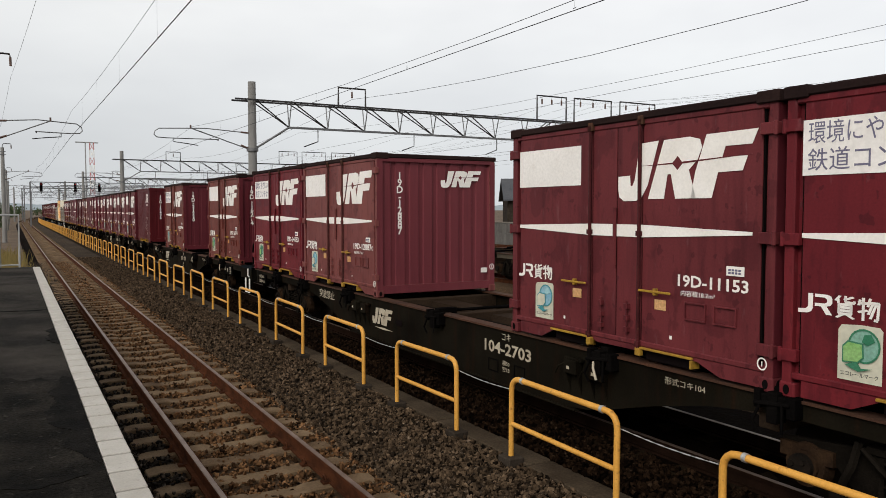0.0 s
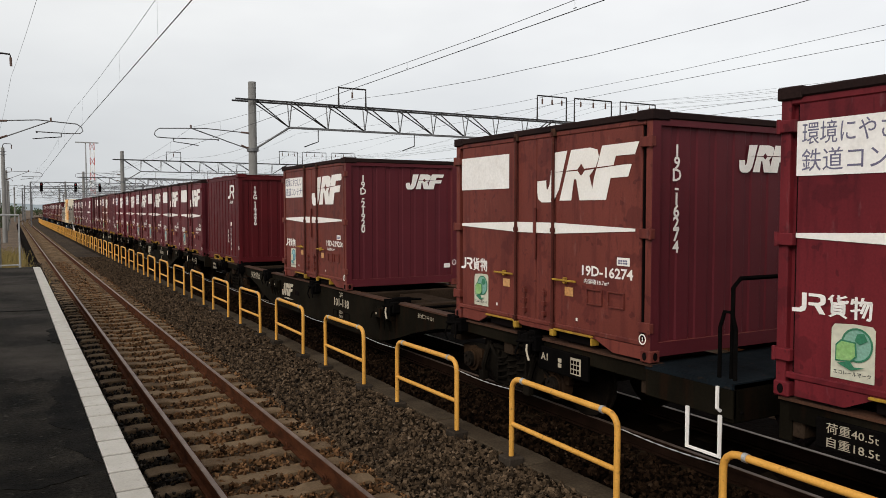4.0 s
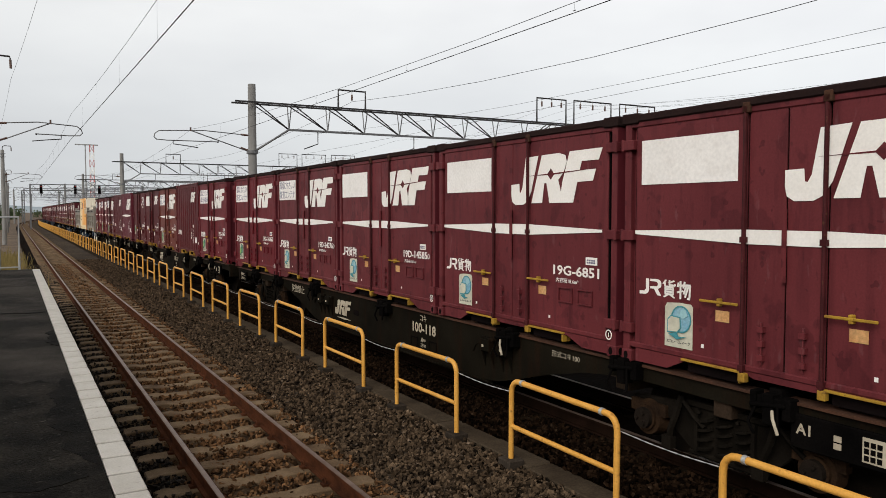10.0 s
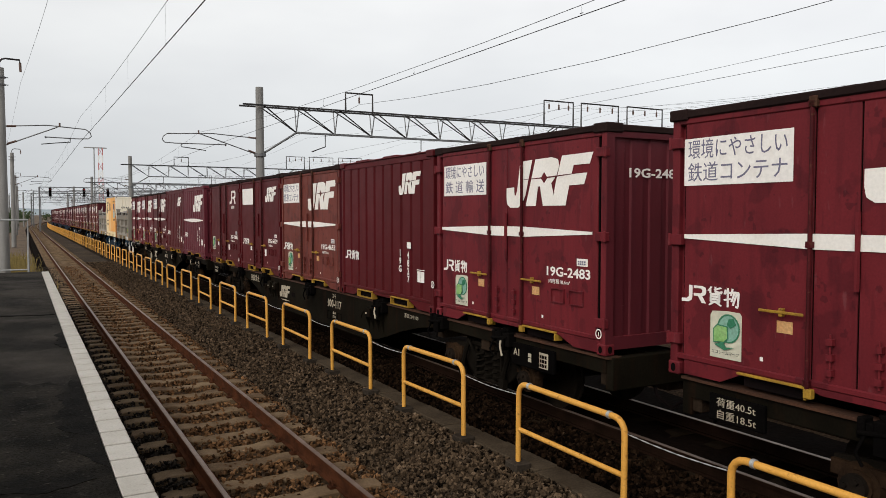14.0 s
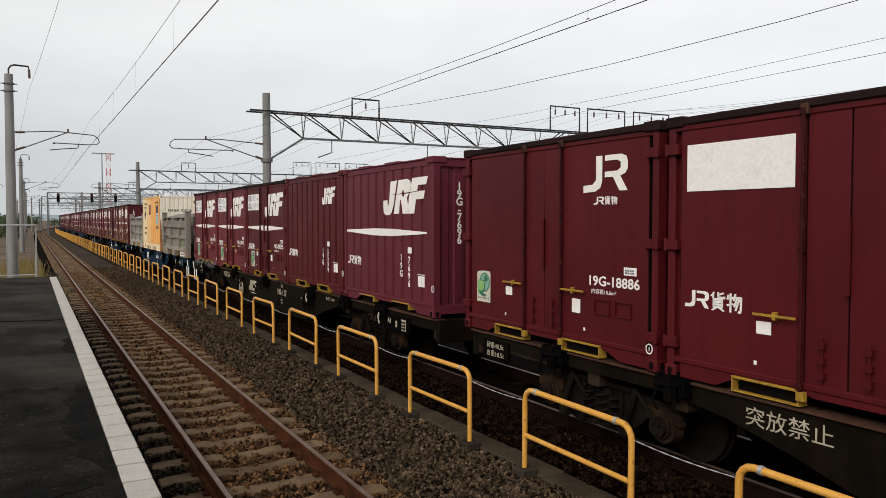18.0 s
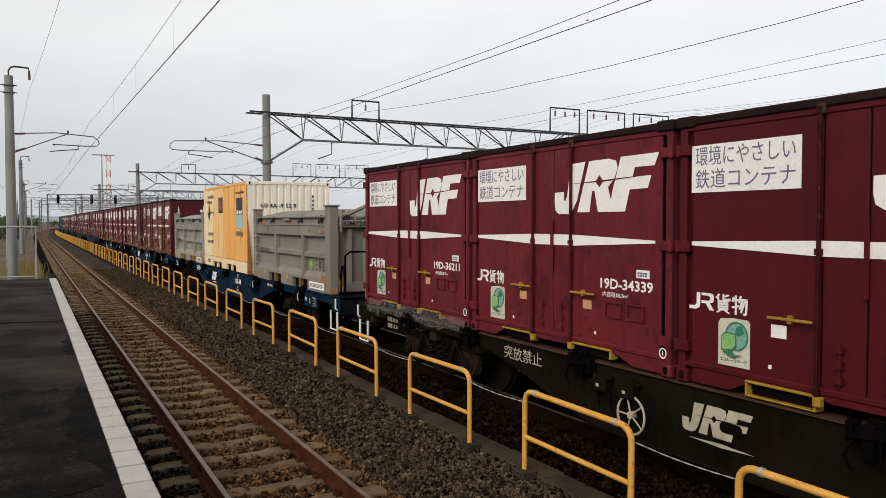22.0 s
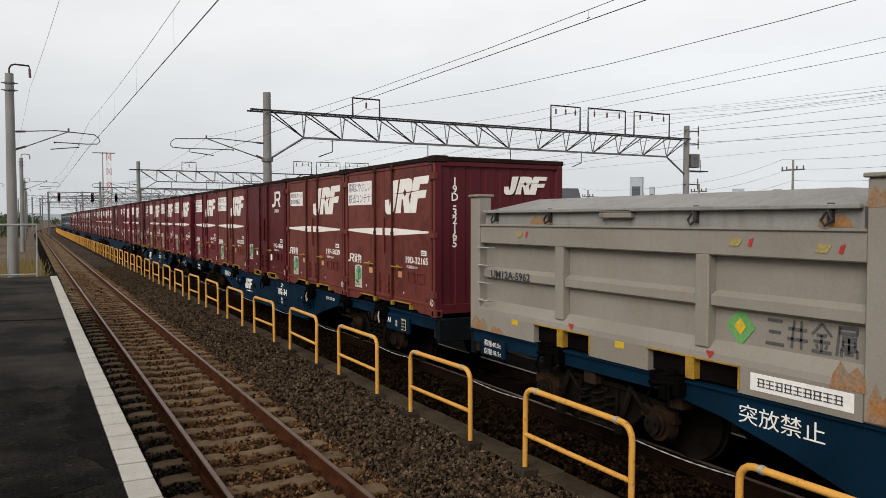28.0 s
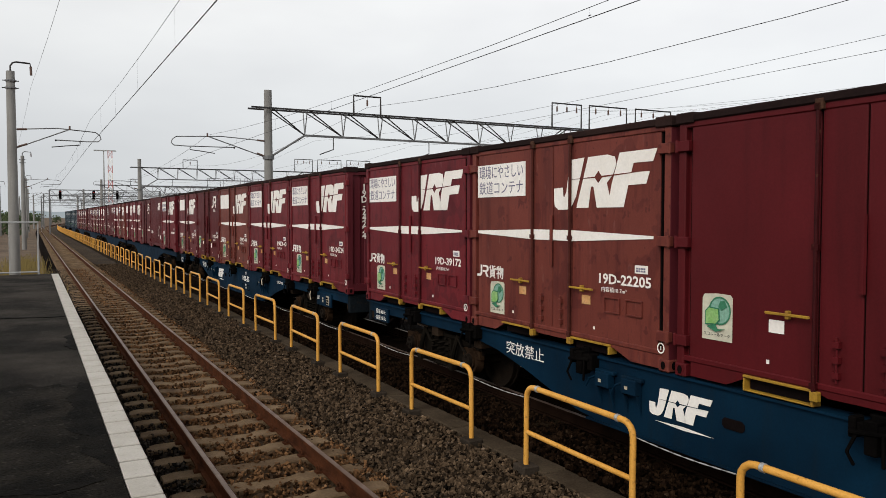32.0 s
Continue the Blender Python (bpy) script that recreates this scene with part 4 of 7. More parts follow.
def stripe_decal(parent, y0, y1, z, h, x=-0.004):
    me = cached(("stripe", y0, y1, h), lambda: flat([STRIPE], y1 - y0, h, M["white_paint"], "stripe"))
    decal("stripe", me, parent, (x, (y0 + y1) / 2, z), label="long tapered white stripe")


def strokes(lines, x0, y0, w, h, thick):
    """Straight brush strokes on a ten by ten grid, as outlines in the unit square."""
    ps = []
    for ax, ay, bx, by in lines:
        a, b = Vector((x0 + w * ax / 10, y0 + h * ay / 10)), Vector((x0 + w * bx / 10, y0 + h * by / 10))
        d = (b - a).normalized()
        n = Vector((-d.y * thick * w, d.x * thick * h))
        a, b = a - d * thick * min(w, h) * 0.4, b + d * thick * min(w, h) * 0.4
        ps.append([tuple(a - n), tuple(b - n), tuple(b + n), tuple(a + n)])
    return ps


EMBLEM_A = [(2.6, 9.8, 0.6, 7.6), (1.9, 8.4, 1.9, 6.4), (8.6, 9.6, 4.6, 8.2), (5.2, 9.9, 5.2, 7.2), (5.2, 7.2, 9.2, 7.0), (9.2, 7.0, 9.2, 7.9), (2.2, 6.1, 7.8, 6.1), (2.2, 6.1, 2.2, 2.0), (7.8, 6.1, 7.8, 2.0), (2.2, 4.8, 7.8, 4.8), (2.2, 3.4, 7.8, 3.4), (2.2, 2.0, 7.8, 2.0), (3.8, 1.6, 1.2, 0.2), (6.2, 1.6, 9.0, 0.2)]
EMBLEM_B = [(2.6, 9.9, 2.6, 0.1), (1.2, 9.0, 0.6, 6.6), (1.0, 7.6, 4.2, 7.6), (0.4, 3.6, 4.4, 4.6), (5.6, 9.8, 4.6, 6.2), (5.4, 7.9, 9.3, 7.9), (9.3, 7.9, 8.9, 0.8), (8.9, 0.6, 7.6, 0.7), (6.7, 7.6, 4.9, 3.0), (8.2, 7.6, 5.8, 1.2)]
NAME_MARKS = [
    [(1.5, 8.8, 8.5, 8.8), (2.2, 4.9, 7.8, 4.9), (0.6, 0.8, 9.4, 0.8)],
    [(0.8, 6.8, 9.2, 6.8), (0.4, 3.4, 9.6, 3.4), (3.4, 9.6, 2.2, 0.4), (6.8, 9.6, 6.8, 0.4)],
    [(5.0, 9.8, 0.6, 6.0), (5.0, 9.8, 9.4, 6.0), (3.0, 6.0, 7.0, 6.0), (1.6, 3.9, 8.4, 3.9), (5.0, 6.0, 5.0, 0.6), (0.8, 0.6, 9.2, 0.6), (2.6, 2.9, 3.2, 1.6), (7.4, 2.9, 6.8, 1.6)],
    [(1.8, 9.4, 9.0, 9.4), (9.0, 9.4, 9.0, 7.6), (1.8, 7.6, 9.0, 7.6), (1.8, 9.4, 0.6, 0.3), (3.0, 6.2, 8.6, 6.2), (3.2, 5.2, 8.4, 5.2), (3.2, 5.2, 3.2, 3.6), (8.4, 5.2, 8.4, 3.6), (3.2, 3.6, 8.4, 3.6), (5.8, 6.2, 5.8, 1.4), (2.6, 2.6, 9.2, 2.6), (2.6, 2.6, 2.6, 0.2), (9.2, 2.6, 9.2, 0.3), (4.2, 1.3, 7.4, 1.3)],
]


def operator_mark(w, h, mat):
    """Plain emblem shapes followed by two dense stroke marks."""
    ps = [[(0.44 * x, y) for x, y in p] for p in ROUND_LOGO]
    ps += strokes(EMBLEM_A, 0.465, -0.04, 0.265, 1.08, 0.058)
    ps += strokes(EMBLEM_B, 0.745, -0.04, 0.265, 1.08, 0.06)
    return flat(ps, w, h, mat, "operator_name")


def name_mark(w, h, mat):
    ps = []
    for k, lines in enumerate(NAME_MARKS):
        ps += strokes(lines, 0.25 * k + 0.01, 0.0, 0.225, 1.0, 0.052)
    return flat(ps, w, h, mat, "company_name")


def ring_poly(r0, r1, n=20):
    angles = [2 * math.pi * i / n for i in range(n)] + [6.28]
    outer = [(0.5 + r1 * math.cos(a), 0.5 + r1 * math.sin(a)) for a in angles]
    inner = [(0.5 + r0 * math.cos(a), 0.5 + r0 * math.sin(a)) for a in angles]
    return [outer + inner[::-1]]


LABEL_SHAPE = [[(0, 0), (1, 0), (1, 0.93), (0.93, 0.99), (0.5, 1.0), (0.07, 0.97), (0, 0.88)]]
CAR_SHAPE = [[(0.0, 0.0), (0.75, 0.05), (1.0, 0.3), (0.95, 0.95), (0.25, 1.0), (0.0, 0.75)]]


def eco_label(parent, y, z, green, x=-0.004, size=1.0):
    w, h = 0.345, 0.43
    lab = decal("recycling_label", cached(("eco", w, h), lambda: flat(LABEL_SHAPE, w, h, M["label_paper"], "recycling_label")), parent, (x, y, z), label="weathered cream label with a round mark")

    lab.matrix_local = Matrix.Translation((x, y, z)) @ SIDE @ Matrix.Diagonal((size, size, 1, 1))

    def put(nm, key, make, px, py, pz):
        o = part(nm, cached(key, make), lab)
        o.matrix_local = Matrix.Translation((px, py, pz))
    ink = "green_ink" if green else "teal_ink"
    put("round_mark", ("ecoc", green), lambda: flat(CIRCLE, 0.235, 0.245, M["pale_green" if green else "globe_blue"], "round_mark"), 0.035, 0.06, 0.004)
    put("ring", ("ecor", green), lambda: flat(ring_poly(0.445, 0.5), 0.25, 0.26, M[ink], "ring"), 0.035, 0.06, 0.008)
    put("land_shape", ("ecol", green), lambda: flat([[(0, 0.3), (0.4, 0), (1, 0.4), (0.7, 1), (0.2, 0.9)]], 0.1, 0.09, M["green_ink" if green else "sky_decal"], "land_shape"), 0.07, 0.11, 0.0105)
    put("wagon_shape", ("ecow", green), lambda: flat(CAR_SHAPE, 0.17, 0.17, M[ink], "wagon_shape"), -0.045, 0.005, 0.0125)
    put("wagon_face", ("ecof", green), lambda: flat(CAR_SHAPE, 0.148, 0.146, M["leaf_print" if green else "label_paper"], "wagon_face"), -0.045, 0.005, 0.0155)
    put("swoosh", ("ecos", green), lambda: flat([[(0, 0.6), (0.5, 0.0), (1, 0.5), (0.6, 0.4), (0.45, 1)]], 0.22, 0.07, M[ink], "swoosh"), 0.0, -0.1, 0.0185)
    o = part("caption", text_mesh("エコレールマーク", 0.038, M["black"]), lab)
    o.matrix_local = Matrix.Translation((0, -0.165, 0.005))


# ---------------------------------------------------------------- train: containers
L12, W12, H12 = 3.8, 2.42, 2.5
# the side fittings start a little in from the end frame
INSET = 0.04
END_PARTS = {"body", "frame", "roof", "bottom_rail", "roof_plate", "corner_casting", "casting_hole", "end_wall", "hinge", "side_wall", "end_frame", "end_serial_number", "end_mark"}


def frame_mesh(paint, L, H, W=W12):
    g = Geo()
    for x0, x1 in ((0, 0.11), (W - 0.11, W)):
        for y0, y1 in ((0, 0.09), (L - 0.09, L)):
            g.box(x0, x1, y0, y1, 0.0, H - 0.02)
        g.box(x0, x1, 0.09, L - 0.09, 0.155, 0.21)
        g.box(x0, x1, 0.09, L - 0.09, H - 0.13, H - 0.02)
    for y0, y1 in ((0, 0.08), (L - 0.08, L)):
        g.box(0.11, W - 0.11, y0, y1, 0.06, 0.2)
        g.box(0.11, W - 0.11, y0, y1, H - 0.13, H - 0.02)
    return g.mesh("frame", paint, bevel=0.01)


def end_frame_mesh(paint, W=W12, H=H12):
    """Facing of the end frame: two posts, a sill and a header."""
    g = Geo()
    for x0, x1, z0, z1 in ((0.002, 0.11, 0.128, H - 0.1), (W - 0.11, W - 0.002, 0.128, H - 0.1), (0.11, W - 0.11, 0.06, 0.2), (0.11, W - 0.11, H - 0.14, H - 0.08)):
        g.box(x0, x1, -0.004, 0.0, z0, z1)
    return g.mesh("end_frame", paint)


def sill_mesh(paint, L, x):
    """Bottom side rail with the cut-outs for fork pockets and hangers."""
    poly = [(0.09, 0.02), (0.55, 0.02), (0.82, 0.12), (1.52, 0.12), (1.6, 0.1), (2.2, 0.1), (2.27, 0.12), (2.98, 0.12), (3.2, 0.02), (3.625, 0.02), (3.625, 0.16), (0.09, 0.16)]
    k = L / L12
    return Geo().slab([(y * k, z) for y, z in poly], (x, 0, 0), (0, 1, 0), (0, 0, 1), 0.03).mesh("bottom_rail", paint)


def core_mesh(paint, L, H, W=W12):
    return Geo().box(0.06, W - 0.03, 0.08, L - 0.04, 0.16, H - 0.06).mesh("body", paint)


def roof_mesh(L, H, paint=None, W=W12):
    g = Geo().box(-0.02, W + 0.02, -0.016, L + 0.016, H - (0.03 if paint else 0.075), H)
    return g.mesh("roof", paint or M["roof"], bevel=0.012)


def roof_plate_mesh(paint, mid):
    return (Geo().box(-0.014, 0.3, -0.28, 0.28, -0.03, 0.02) if mid else Geo().box(-0.026, 0.22, -0.022, 0.2, -0.09, 0.014)).mesh("roof_plate", paint, bevel=0.01)


def rib_wall(L, z0, z1, n, depth, along="y", x=0.0, a0=0.1, mat=None, name="side_wall", flatness=0.6):
    """Trapezoid-corrugated sheet; the ribs stand upright."""
    pitch = (L - 2 * a0) / n
    prof = []
    for i in range(n):
        s = a0 + i * pitch
        prof += [(s, 0.0), (s + pitch * flatness, 0.0), (s + pitch * (flatness + 0.06), depth), (s + pitch * 0.93, depth)]
    prof.append((L - a0, 0.0))
    g = Geo()
    for s, d in prof:
        p = (x + d, s) if along == "y" else (s, x + d)
        g.v += [(p[0], p[1], z0), (p[0], p[1], z1)]
    g.f = [((2 * i, 2 * i + 1, 2 * i + 3, 2 * i + 2) if along == "x" else (2 * i, 2 * i + 2, 2 * i + 3, 2 * i + 1))[::-1] for i in range(len(prof) - 1)]
    return g.mesh(name, mat)


def casting_mesh(paint):
    g = Geo().box(-0.012, 0.13, -0.012, 0.13, 0.0, 0.125)
    me = g.mesh("corner_casting", paint, bevel=0.012)
    return me


def hole_mesh():
    return flat(CIRCLE, 0.055, 0.08, M["seal"], "casting_hole", 0.004)


def leaf_mesh(paint, y0, y1):
    return Geo().box(0.012, 0.062, y0, y1, 0.2, 2.385).mesh("door_leaf", paint, bevel=0.008)


def rod_mesh(z0, z1, r, mat):
    g = Geo().tube([(0, 0, z0), (0, 0, z1)], r, 8)
    for z in (z0 + 0.06, (z0 + z1) / 2, z1 - 0.06):
        g.box(-0.02, 0.02, -0.028, 0.028, z - 0.025, z + 0.025)
    return g.mesh("lock_rod", M[mat] if isinstance(mat, str) else mat, smooth=True)


def hinge_mesh(paint):
    g = Geo().box(-0.03, 0.03, -0.02, 0.15, -0.05, 0.05)
    g.tube([(-0.022, 0, -0.06), (-0.022, 0, 0.06)], 0.02, 8)
    return g.mesh("hinge", paint, bevel=0.006)


def handle_mesh():
    g = Geo().box(-0.05, -0.03, -0.21, 0.21, -0.011, 0.013)
    g.box(-0.045, 0.0, -0.018, 0.018, -0.035, 0.035)
    return g.mesh("door_handle", M["fork_yellow"], bevel=0.005)


def pocket_mesh(full):
    g = Geo().box(-0.018, 0.12, -0.34, 0.34, 0.118, 0.14)
    if not full:
        return g.box(-0.016, 0.1, -0.34, -0.315, 0.03, 0.112).mesh("fork_pocket", M["fork_yellow"], bevel=0.004)
    g.box(-0.014, 0.1, -0.34, -0.322, 0.0, 0.112).box(-0.014, 0.1, 0.322, 0.34, 0.0, 0.112)
    g.box(0.0, 0.1, -0.34, 0.34, -0.004, 0.01)
    return g.mesh("fork_pocket", M["fork_yellow"], bevel=0.004)


def pocket_dark():
    return Geo().box(0.05, 0.12, -0.31, 0.31, 0.016, 0.112).mesh("pocket_opening", M["seal"])


MOVING = []


def plates(t, detail, paint, fresh):
    white = [(0.36, 0.99, 0.19, 0.085)]
    if detail:
        white += [(1.1, 0.3, 0.03, 0.035), (2.72, 0.3, 0.03, 0.035)] + ([(2.64, 0.61, 0.15, 0.11), (1.25, 0.55, 0.15, 0.16)] if fresh else [])
        for y, z in () if fresh else ((2.5, 0.6), (1.24, 0.6)):
            decal("paper_tag", cached("tag", lambda: flat(RECT, 0.15, 0.1, M["tag_paper"], "paper_tag")), t, (0.008, y, z), label="small orange paper tag")
    for y, z, w, h in white:
        o = decal("label_plate", cached(("pl", w, h), lambda: flat(RECT, w, h, M["white_paint"], "label_plate")), t, (0.008, y, z), label="small white label plate")
        if detail and w > 0.15:
            decal("small_print", cached(("pr", w, h), lambda: bars(2, 4, w * 0.75, h * 0.6, M["slogan"], 0.7)), t, (0.004, y, z))
    if detail:
        # repainted oblong frames for route cards
        for y, z, w, h in ((0.8, 0.58, 0.25, 0.17), (0.46, 0.58, 0.25, 0.17)):
            g = cached(("card", w, h, paint.name), lambda: Geo().slab([(-w / 2, -h / 2), (w / 2, -h / 2), (w / 2, h / 2), (-w / 2, h / 2), (-w / 2, h / 2 - 0.012), (w / 2 - 0.012, h / 2 - 0.012), (w / 2 - 0.012, -h / 2 + 0.012), (-w / 2 + 0.012, -h / 2 + 0.012), (-w / 2 + 0.012, h / 2 - 0.012), (-w / 2, h / 2 - 0.012)], (0, 0, 0), (1, 0, 0), (0, 1, 0), 0.016).mesh("card_holder", paint))
            decal("card_holder", g, t, (0.008, y, z))


SHOW = {"short": "a small lettered white panel", "white": "a blank white panel", "slogan": "a lettered white slogan panel", None: "no panel"}


def container(u, colour, banner="white", mark="big", serial="", stripe=True, ribbed=False, detail=2, green=True, vert=None, slip=0.0, wording="鉄道コンテナ", check=False, eco=True):
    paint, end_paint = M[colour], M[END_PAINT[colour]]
    hue = {"maroon": "maroon", "plum": "plum-purple", "violet": "violet-maroon", "brown": "reddish-brown", "faded": "dusty faded maroon", "crimson": "fresh crimson", "bluegrey": "dull blue-grey"}[colour]
    kind = "corrugated-sided" if ribbed else "side-door"
    t = thing("freight_container", f"{hue} {kind} steel freight container with {SHOW[banner]}", "container", group="maroon freight containers on the train")
    MOVING.append((t, u - INSET, 5.48, 1.0))
    part("body", cached(("core", colour), lambda: core_mesh(paint, L12, H12)), t)
    part("frame", cached(("frame", colour), lambda: frame_mesh(paint, L12, H12)), t)
    part("roof", cached(("roof", ribbed and colour), lambda: roof_mesh(L12, H12, ribbed and paint)), t, "" if ribbed else "sooty dark roof")
    for xs_ in (0.012, W12 - 0.042):
        part("bottom_rail", cached(("sill", colour, xs_), lambda: sill_mesh(paint, L12, xs_)), t)
    if detail:
        for y, f in ((0, 1), (L12, -1)):
            o = part("roof_plate", cached(("rpc", ribbed and colour), lambda: roof_plate_mesh(paint if ribbed else M["roof"], False)), t)
            o.location, o.scale = (0, y, H12), (1, f, 1)
        for y in ((1.55, 2.75) if ribbed else ()):
            part("roof_plate", cached(("rpm", colour), lambda: roof_plate_mesh(paint, True)), t).location = (0, y, H12)
    if detail:
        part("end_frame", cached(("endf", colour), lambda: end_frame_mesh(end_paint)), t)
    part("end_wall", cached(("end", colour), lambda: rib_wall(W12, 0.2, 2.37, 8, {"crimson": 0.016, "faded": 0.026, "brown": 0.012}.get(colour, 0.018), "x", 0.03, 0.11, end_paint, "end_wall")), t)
    if ribbed:
        part("side_wall", cached(("rib", colour), lambda: rib_wall(L12, 0.21, 2.37, 10, 0.06, "y", 0.004, 0.09, paint, flatness=0.74)), t)
    else:
        for y0, y1 in ((0.112, 1.502), (1.518, 1.872), (1.888, 2.252), (2.268, 3.603)):
            part("door_leaf", cached(("leaf", colour, y0), lambda: leaf_mesh(paint, y0, y1)), t)
        for y in (0.104, 1.51, 1.88, 2.26, 3.611):
            part("door_seal", cached("dseal", lambda: Geo().box(0.03, 0.064, -0.008, 0.008, 0.2, 2.385).mesh("door_seal", M["seal"])), t, "black rubber door seal").location = (0, y, 0)
        for y in (1.51, 2.26):
            o = part("lock_rod", cached(("rod", colour), lambda: rod_mesh(0.12, 2.46, 0.019, M[colour + "_grime"])), t, "grimy vertical locking rod")
            o.location = (-0.015, y + 0.012, 0)
        if detail:
            o = part("seam_rod", cached(("srod", colour), lambda: Geo().tube([(0, 0, 0.95), (0, 0, 1.55)], 0.022, 6).mesh("seam_rod", paint, smooth=True)), t)
            o.location = (-0.01, 1.88, 0)
            for y in (2.08, 1.69):
                o = part("lock_rod", cached(("rod2", colour), lambda: rod_mesh(0.24, 0.6, 0.009, paint)), t)
                o.location = (-0.012, y, 0)
            for y in (1.51, 2.26):
                for z0, z1, cm in ((2.37, 2.46, "rust_top"), (0.06, 0.14, "fork_yellow")):
                    o = part("rod_clasp", cached(("clasp", z0), lambda: Geo().box(-0.035, 0.02, -0.036, 0.036, z0, z1).mesh("rod_clasp", M[cm], bevel=0.006)), t, "worn rod clasp")
                    o.location = (0, y, 0)
            for y in (2.51, 1.28):
                o = part("door_handle", cached("handle", handle_mesh), t, "yellow door handle")
                o.location = (0.0, y, 0.725)
        for z in (0.35, 1.29, 2.2):
            for y, f in ((0.0, 1), (L12, -1)):
                o = part("hinge", cached(("hinge", colour), lambda: hinge_mesh(paint)), t)
                o.location, o.scale = (0.0, y, z), (1, f, 1)
    if detail:
        for y in (1.16, 2.62):
            o = part("fork_pocket", cached(("pocket", colour == "crimson"), lambda: pocket_mesh(colour == "crimson")), t, "worn yellow fork pocket frame")
            o.location = (0.0, y, 0.01)
            o = part("pocket_opening", cached("pocketd", pocket_dark), t)
            o.location = (0.0, y, 0.01)
        for y, f in ((0, 1), (L12, -1)):
            for x, fx in ((0, 1), (W12, -1)):
                o = part("corner_casting", cached(("cast", colour), lambda: casting_mesh(paint)), t)
                o.location, o.scale = (x, y, 0), (fx, f, 1)
            decal("casting_hole", cached("hole", hole_mesh), t, (-0.013, y + f * 0.06, 0.065))
        decal("casting_hole", cached("hole", hole_mesh), t, (0.06, -0.013, 0.065), END)
    face_x = 0.0 if ribbed else 0.008
    if banner == "short":
        decal("panel", cached("panel2", lambda: flat(RECT, 0.92, 0.32, M["panel_paint"], "panel")), t, (face_x, 3.04, 2.0), label="small white painted panel")
        for z, s in ((2.07, "地球環境にやさしい"), (1.93, "鉄道貨物輸送")):
            lettering("slogan", s, t, (face_x - 0.004, 3.04 if "地" in s else 3.12, z), 0.84 if "地" in s else 0.66, 0.12, M["slogan"], label="faded blue-grey slogan lettering")
    elif banner:
        decal("panel", cached("panel", lambda: flat(RECT, 1.16, 0.435, M["panel_paint"], "panel")), t, (face_x, 3.03 - slip, 2.015), label="white painted panel")
        if banner == "slogan":
            if detail:
                for z, s in ((2.115, "環境にやさしい"), (1.905, wording)):
                    lettering("slogan", s, t, (face_x - 0.004, 3.03 - slip, z), 1.06, 0.19, M["slogan"], label="faded blue-grey slogan lettering")
            else:
                decal("slogan", cached("slb", lambda: bars(2, 6, 1.02, 0.4, M["slogan"], 0.6)), t, (face_x - 0.004, 3.03 - slip, 2.015))
    if mark == "big":
        logo(t, (face_x, 1.0 + slip * 0.5, 1.915), 1.7, 0.6, paint)
    elif mark == "small":
        logo(t, (face_x, 0.77 if ribbed else 0.75, 2.03), 0.8 if ribbed else 0.98, 0.36 if ribbed else 0.38, paint)
    elif mark == "round":
        decal("logo", cached("round", lambda: flat(ROUND_LOGO, 0.72, 0.395, M["white_paint"], "logo")), t, (face_x, 0.77, 2.03), label="rounded two-part emblem in white paint")
        decal("operator_name", cached("opn0", lambda: operator_mark(0.38, 0.085, M["white_paint"])), t, (face_x, 0.76, 1.74))
    if stripe:
        stripe_decal(t, 0.19, 3.6, 1.315, 0.125, face_x - 0.002)
    if mark != "round":
        decal("operator_name", cached("opn", lambda: operator_mark(0.66, 0.16, M["white_paint"])), t, (face_x, 3.22 if ribbed else 3.29 - slip, 0.77 if ribbed else 0.79), label="row of white painted characters")
    if not ribbed and eco:
        eco_label(t, 3.27 if mark == "round" else 3.1 - slip, 0.62 if mark == "round" else 0.455, green, face_x, 1.0)
    if not ribbed:
        plates(t, detail, paint, colour == "crimson")
    if serial:
        if ribbed:
            lettering("serial_number", serial.split("-")[1], t, (face_x - 0.004, 0.82, 0.67), 0, 0.155, M["white_paint"], stack=True, spread=1.22, label="white painted serial number")
            lettering("serial_number", serial.split("-")[0], t, (face_x - 0.004, 1.12, 0.76), 0, 0.155, M["white_paint"], stack=True, spread=1.22)
            decal("label_plate", cached("rpl2", lambda: flat(RECT, 0.14, 0.1, M["white_paint"], "label_plate")), t, (face_x, 0.8, 1.03 if len(serial) < 9 else 1.12))
            if mark != "round":
                decal("label_plate", cached("rpl", lambda: flat([[(0, 0), (0.47, 0), (0.47, 0.86), (0, 0.86)], [(0.52, 0), (1, 0), (1, 0.86), (0.52, 0.86)], [(-0.1, 0.94), (1.05, 0.94), (1.05, 1), (-0.1, 1)]], 0.23, 0.2, M["white_paint"], "label_plate")), t, (face_x, 0.38, 0.56), label="small white label plate")
        elif detail:
            lettering("serial_number", serial, t, (face_x - 0.002, 0.63, 0.855), 0.8, 0.15, M["white_paint"], label="white painted serial number")
            if check:
                decal("check_mark", cached("ckm", lambda: flat(ring_poly(0.36, 0.5), 0.07, 0.08, M["white_paint"], "check_mark")), t, (face_x - 0.002, 0.17, 0.85), label="small ringed check digit")
            lettering("volume", "内容積18.7m³" if "D" in serial else "内容積18.6m³", t, (face_x - 0.002, 0.78, 0.74), 0.4, 0.06, M["white_paint"])
        else:
            decal("serial_number", cached("snb", lambda: bars(1, 9, 0.92, 0.12, M["white_paint"], 0.7)), t, (face_x - 0.002, 0.67, 0.85))
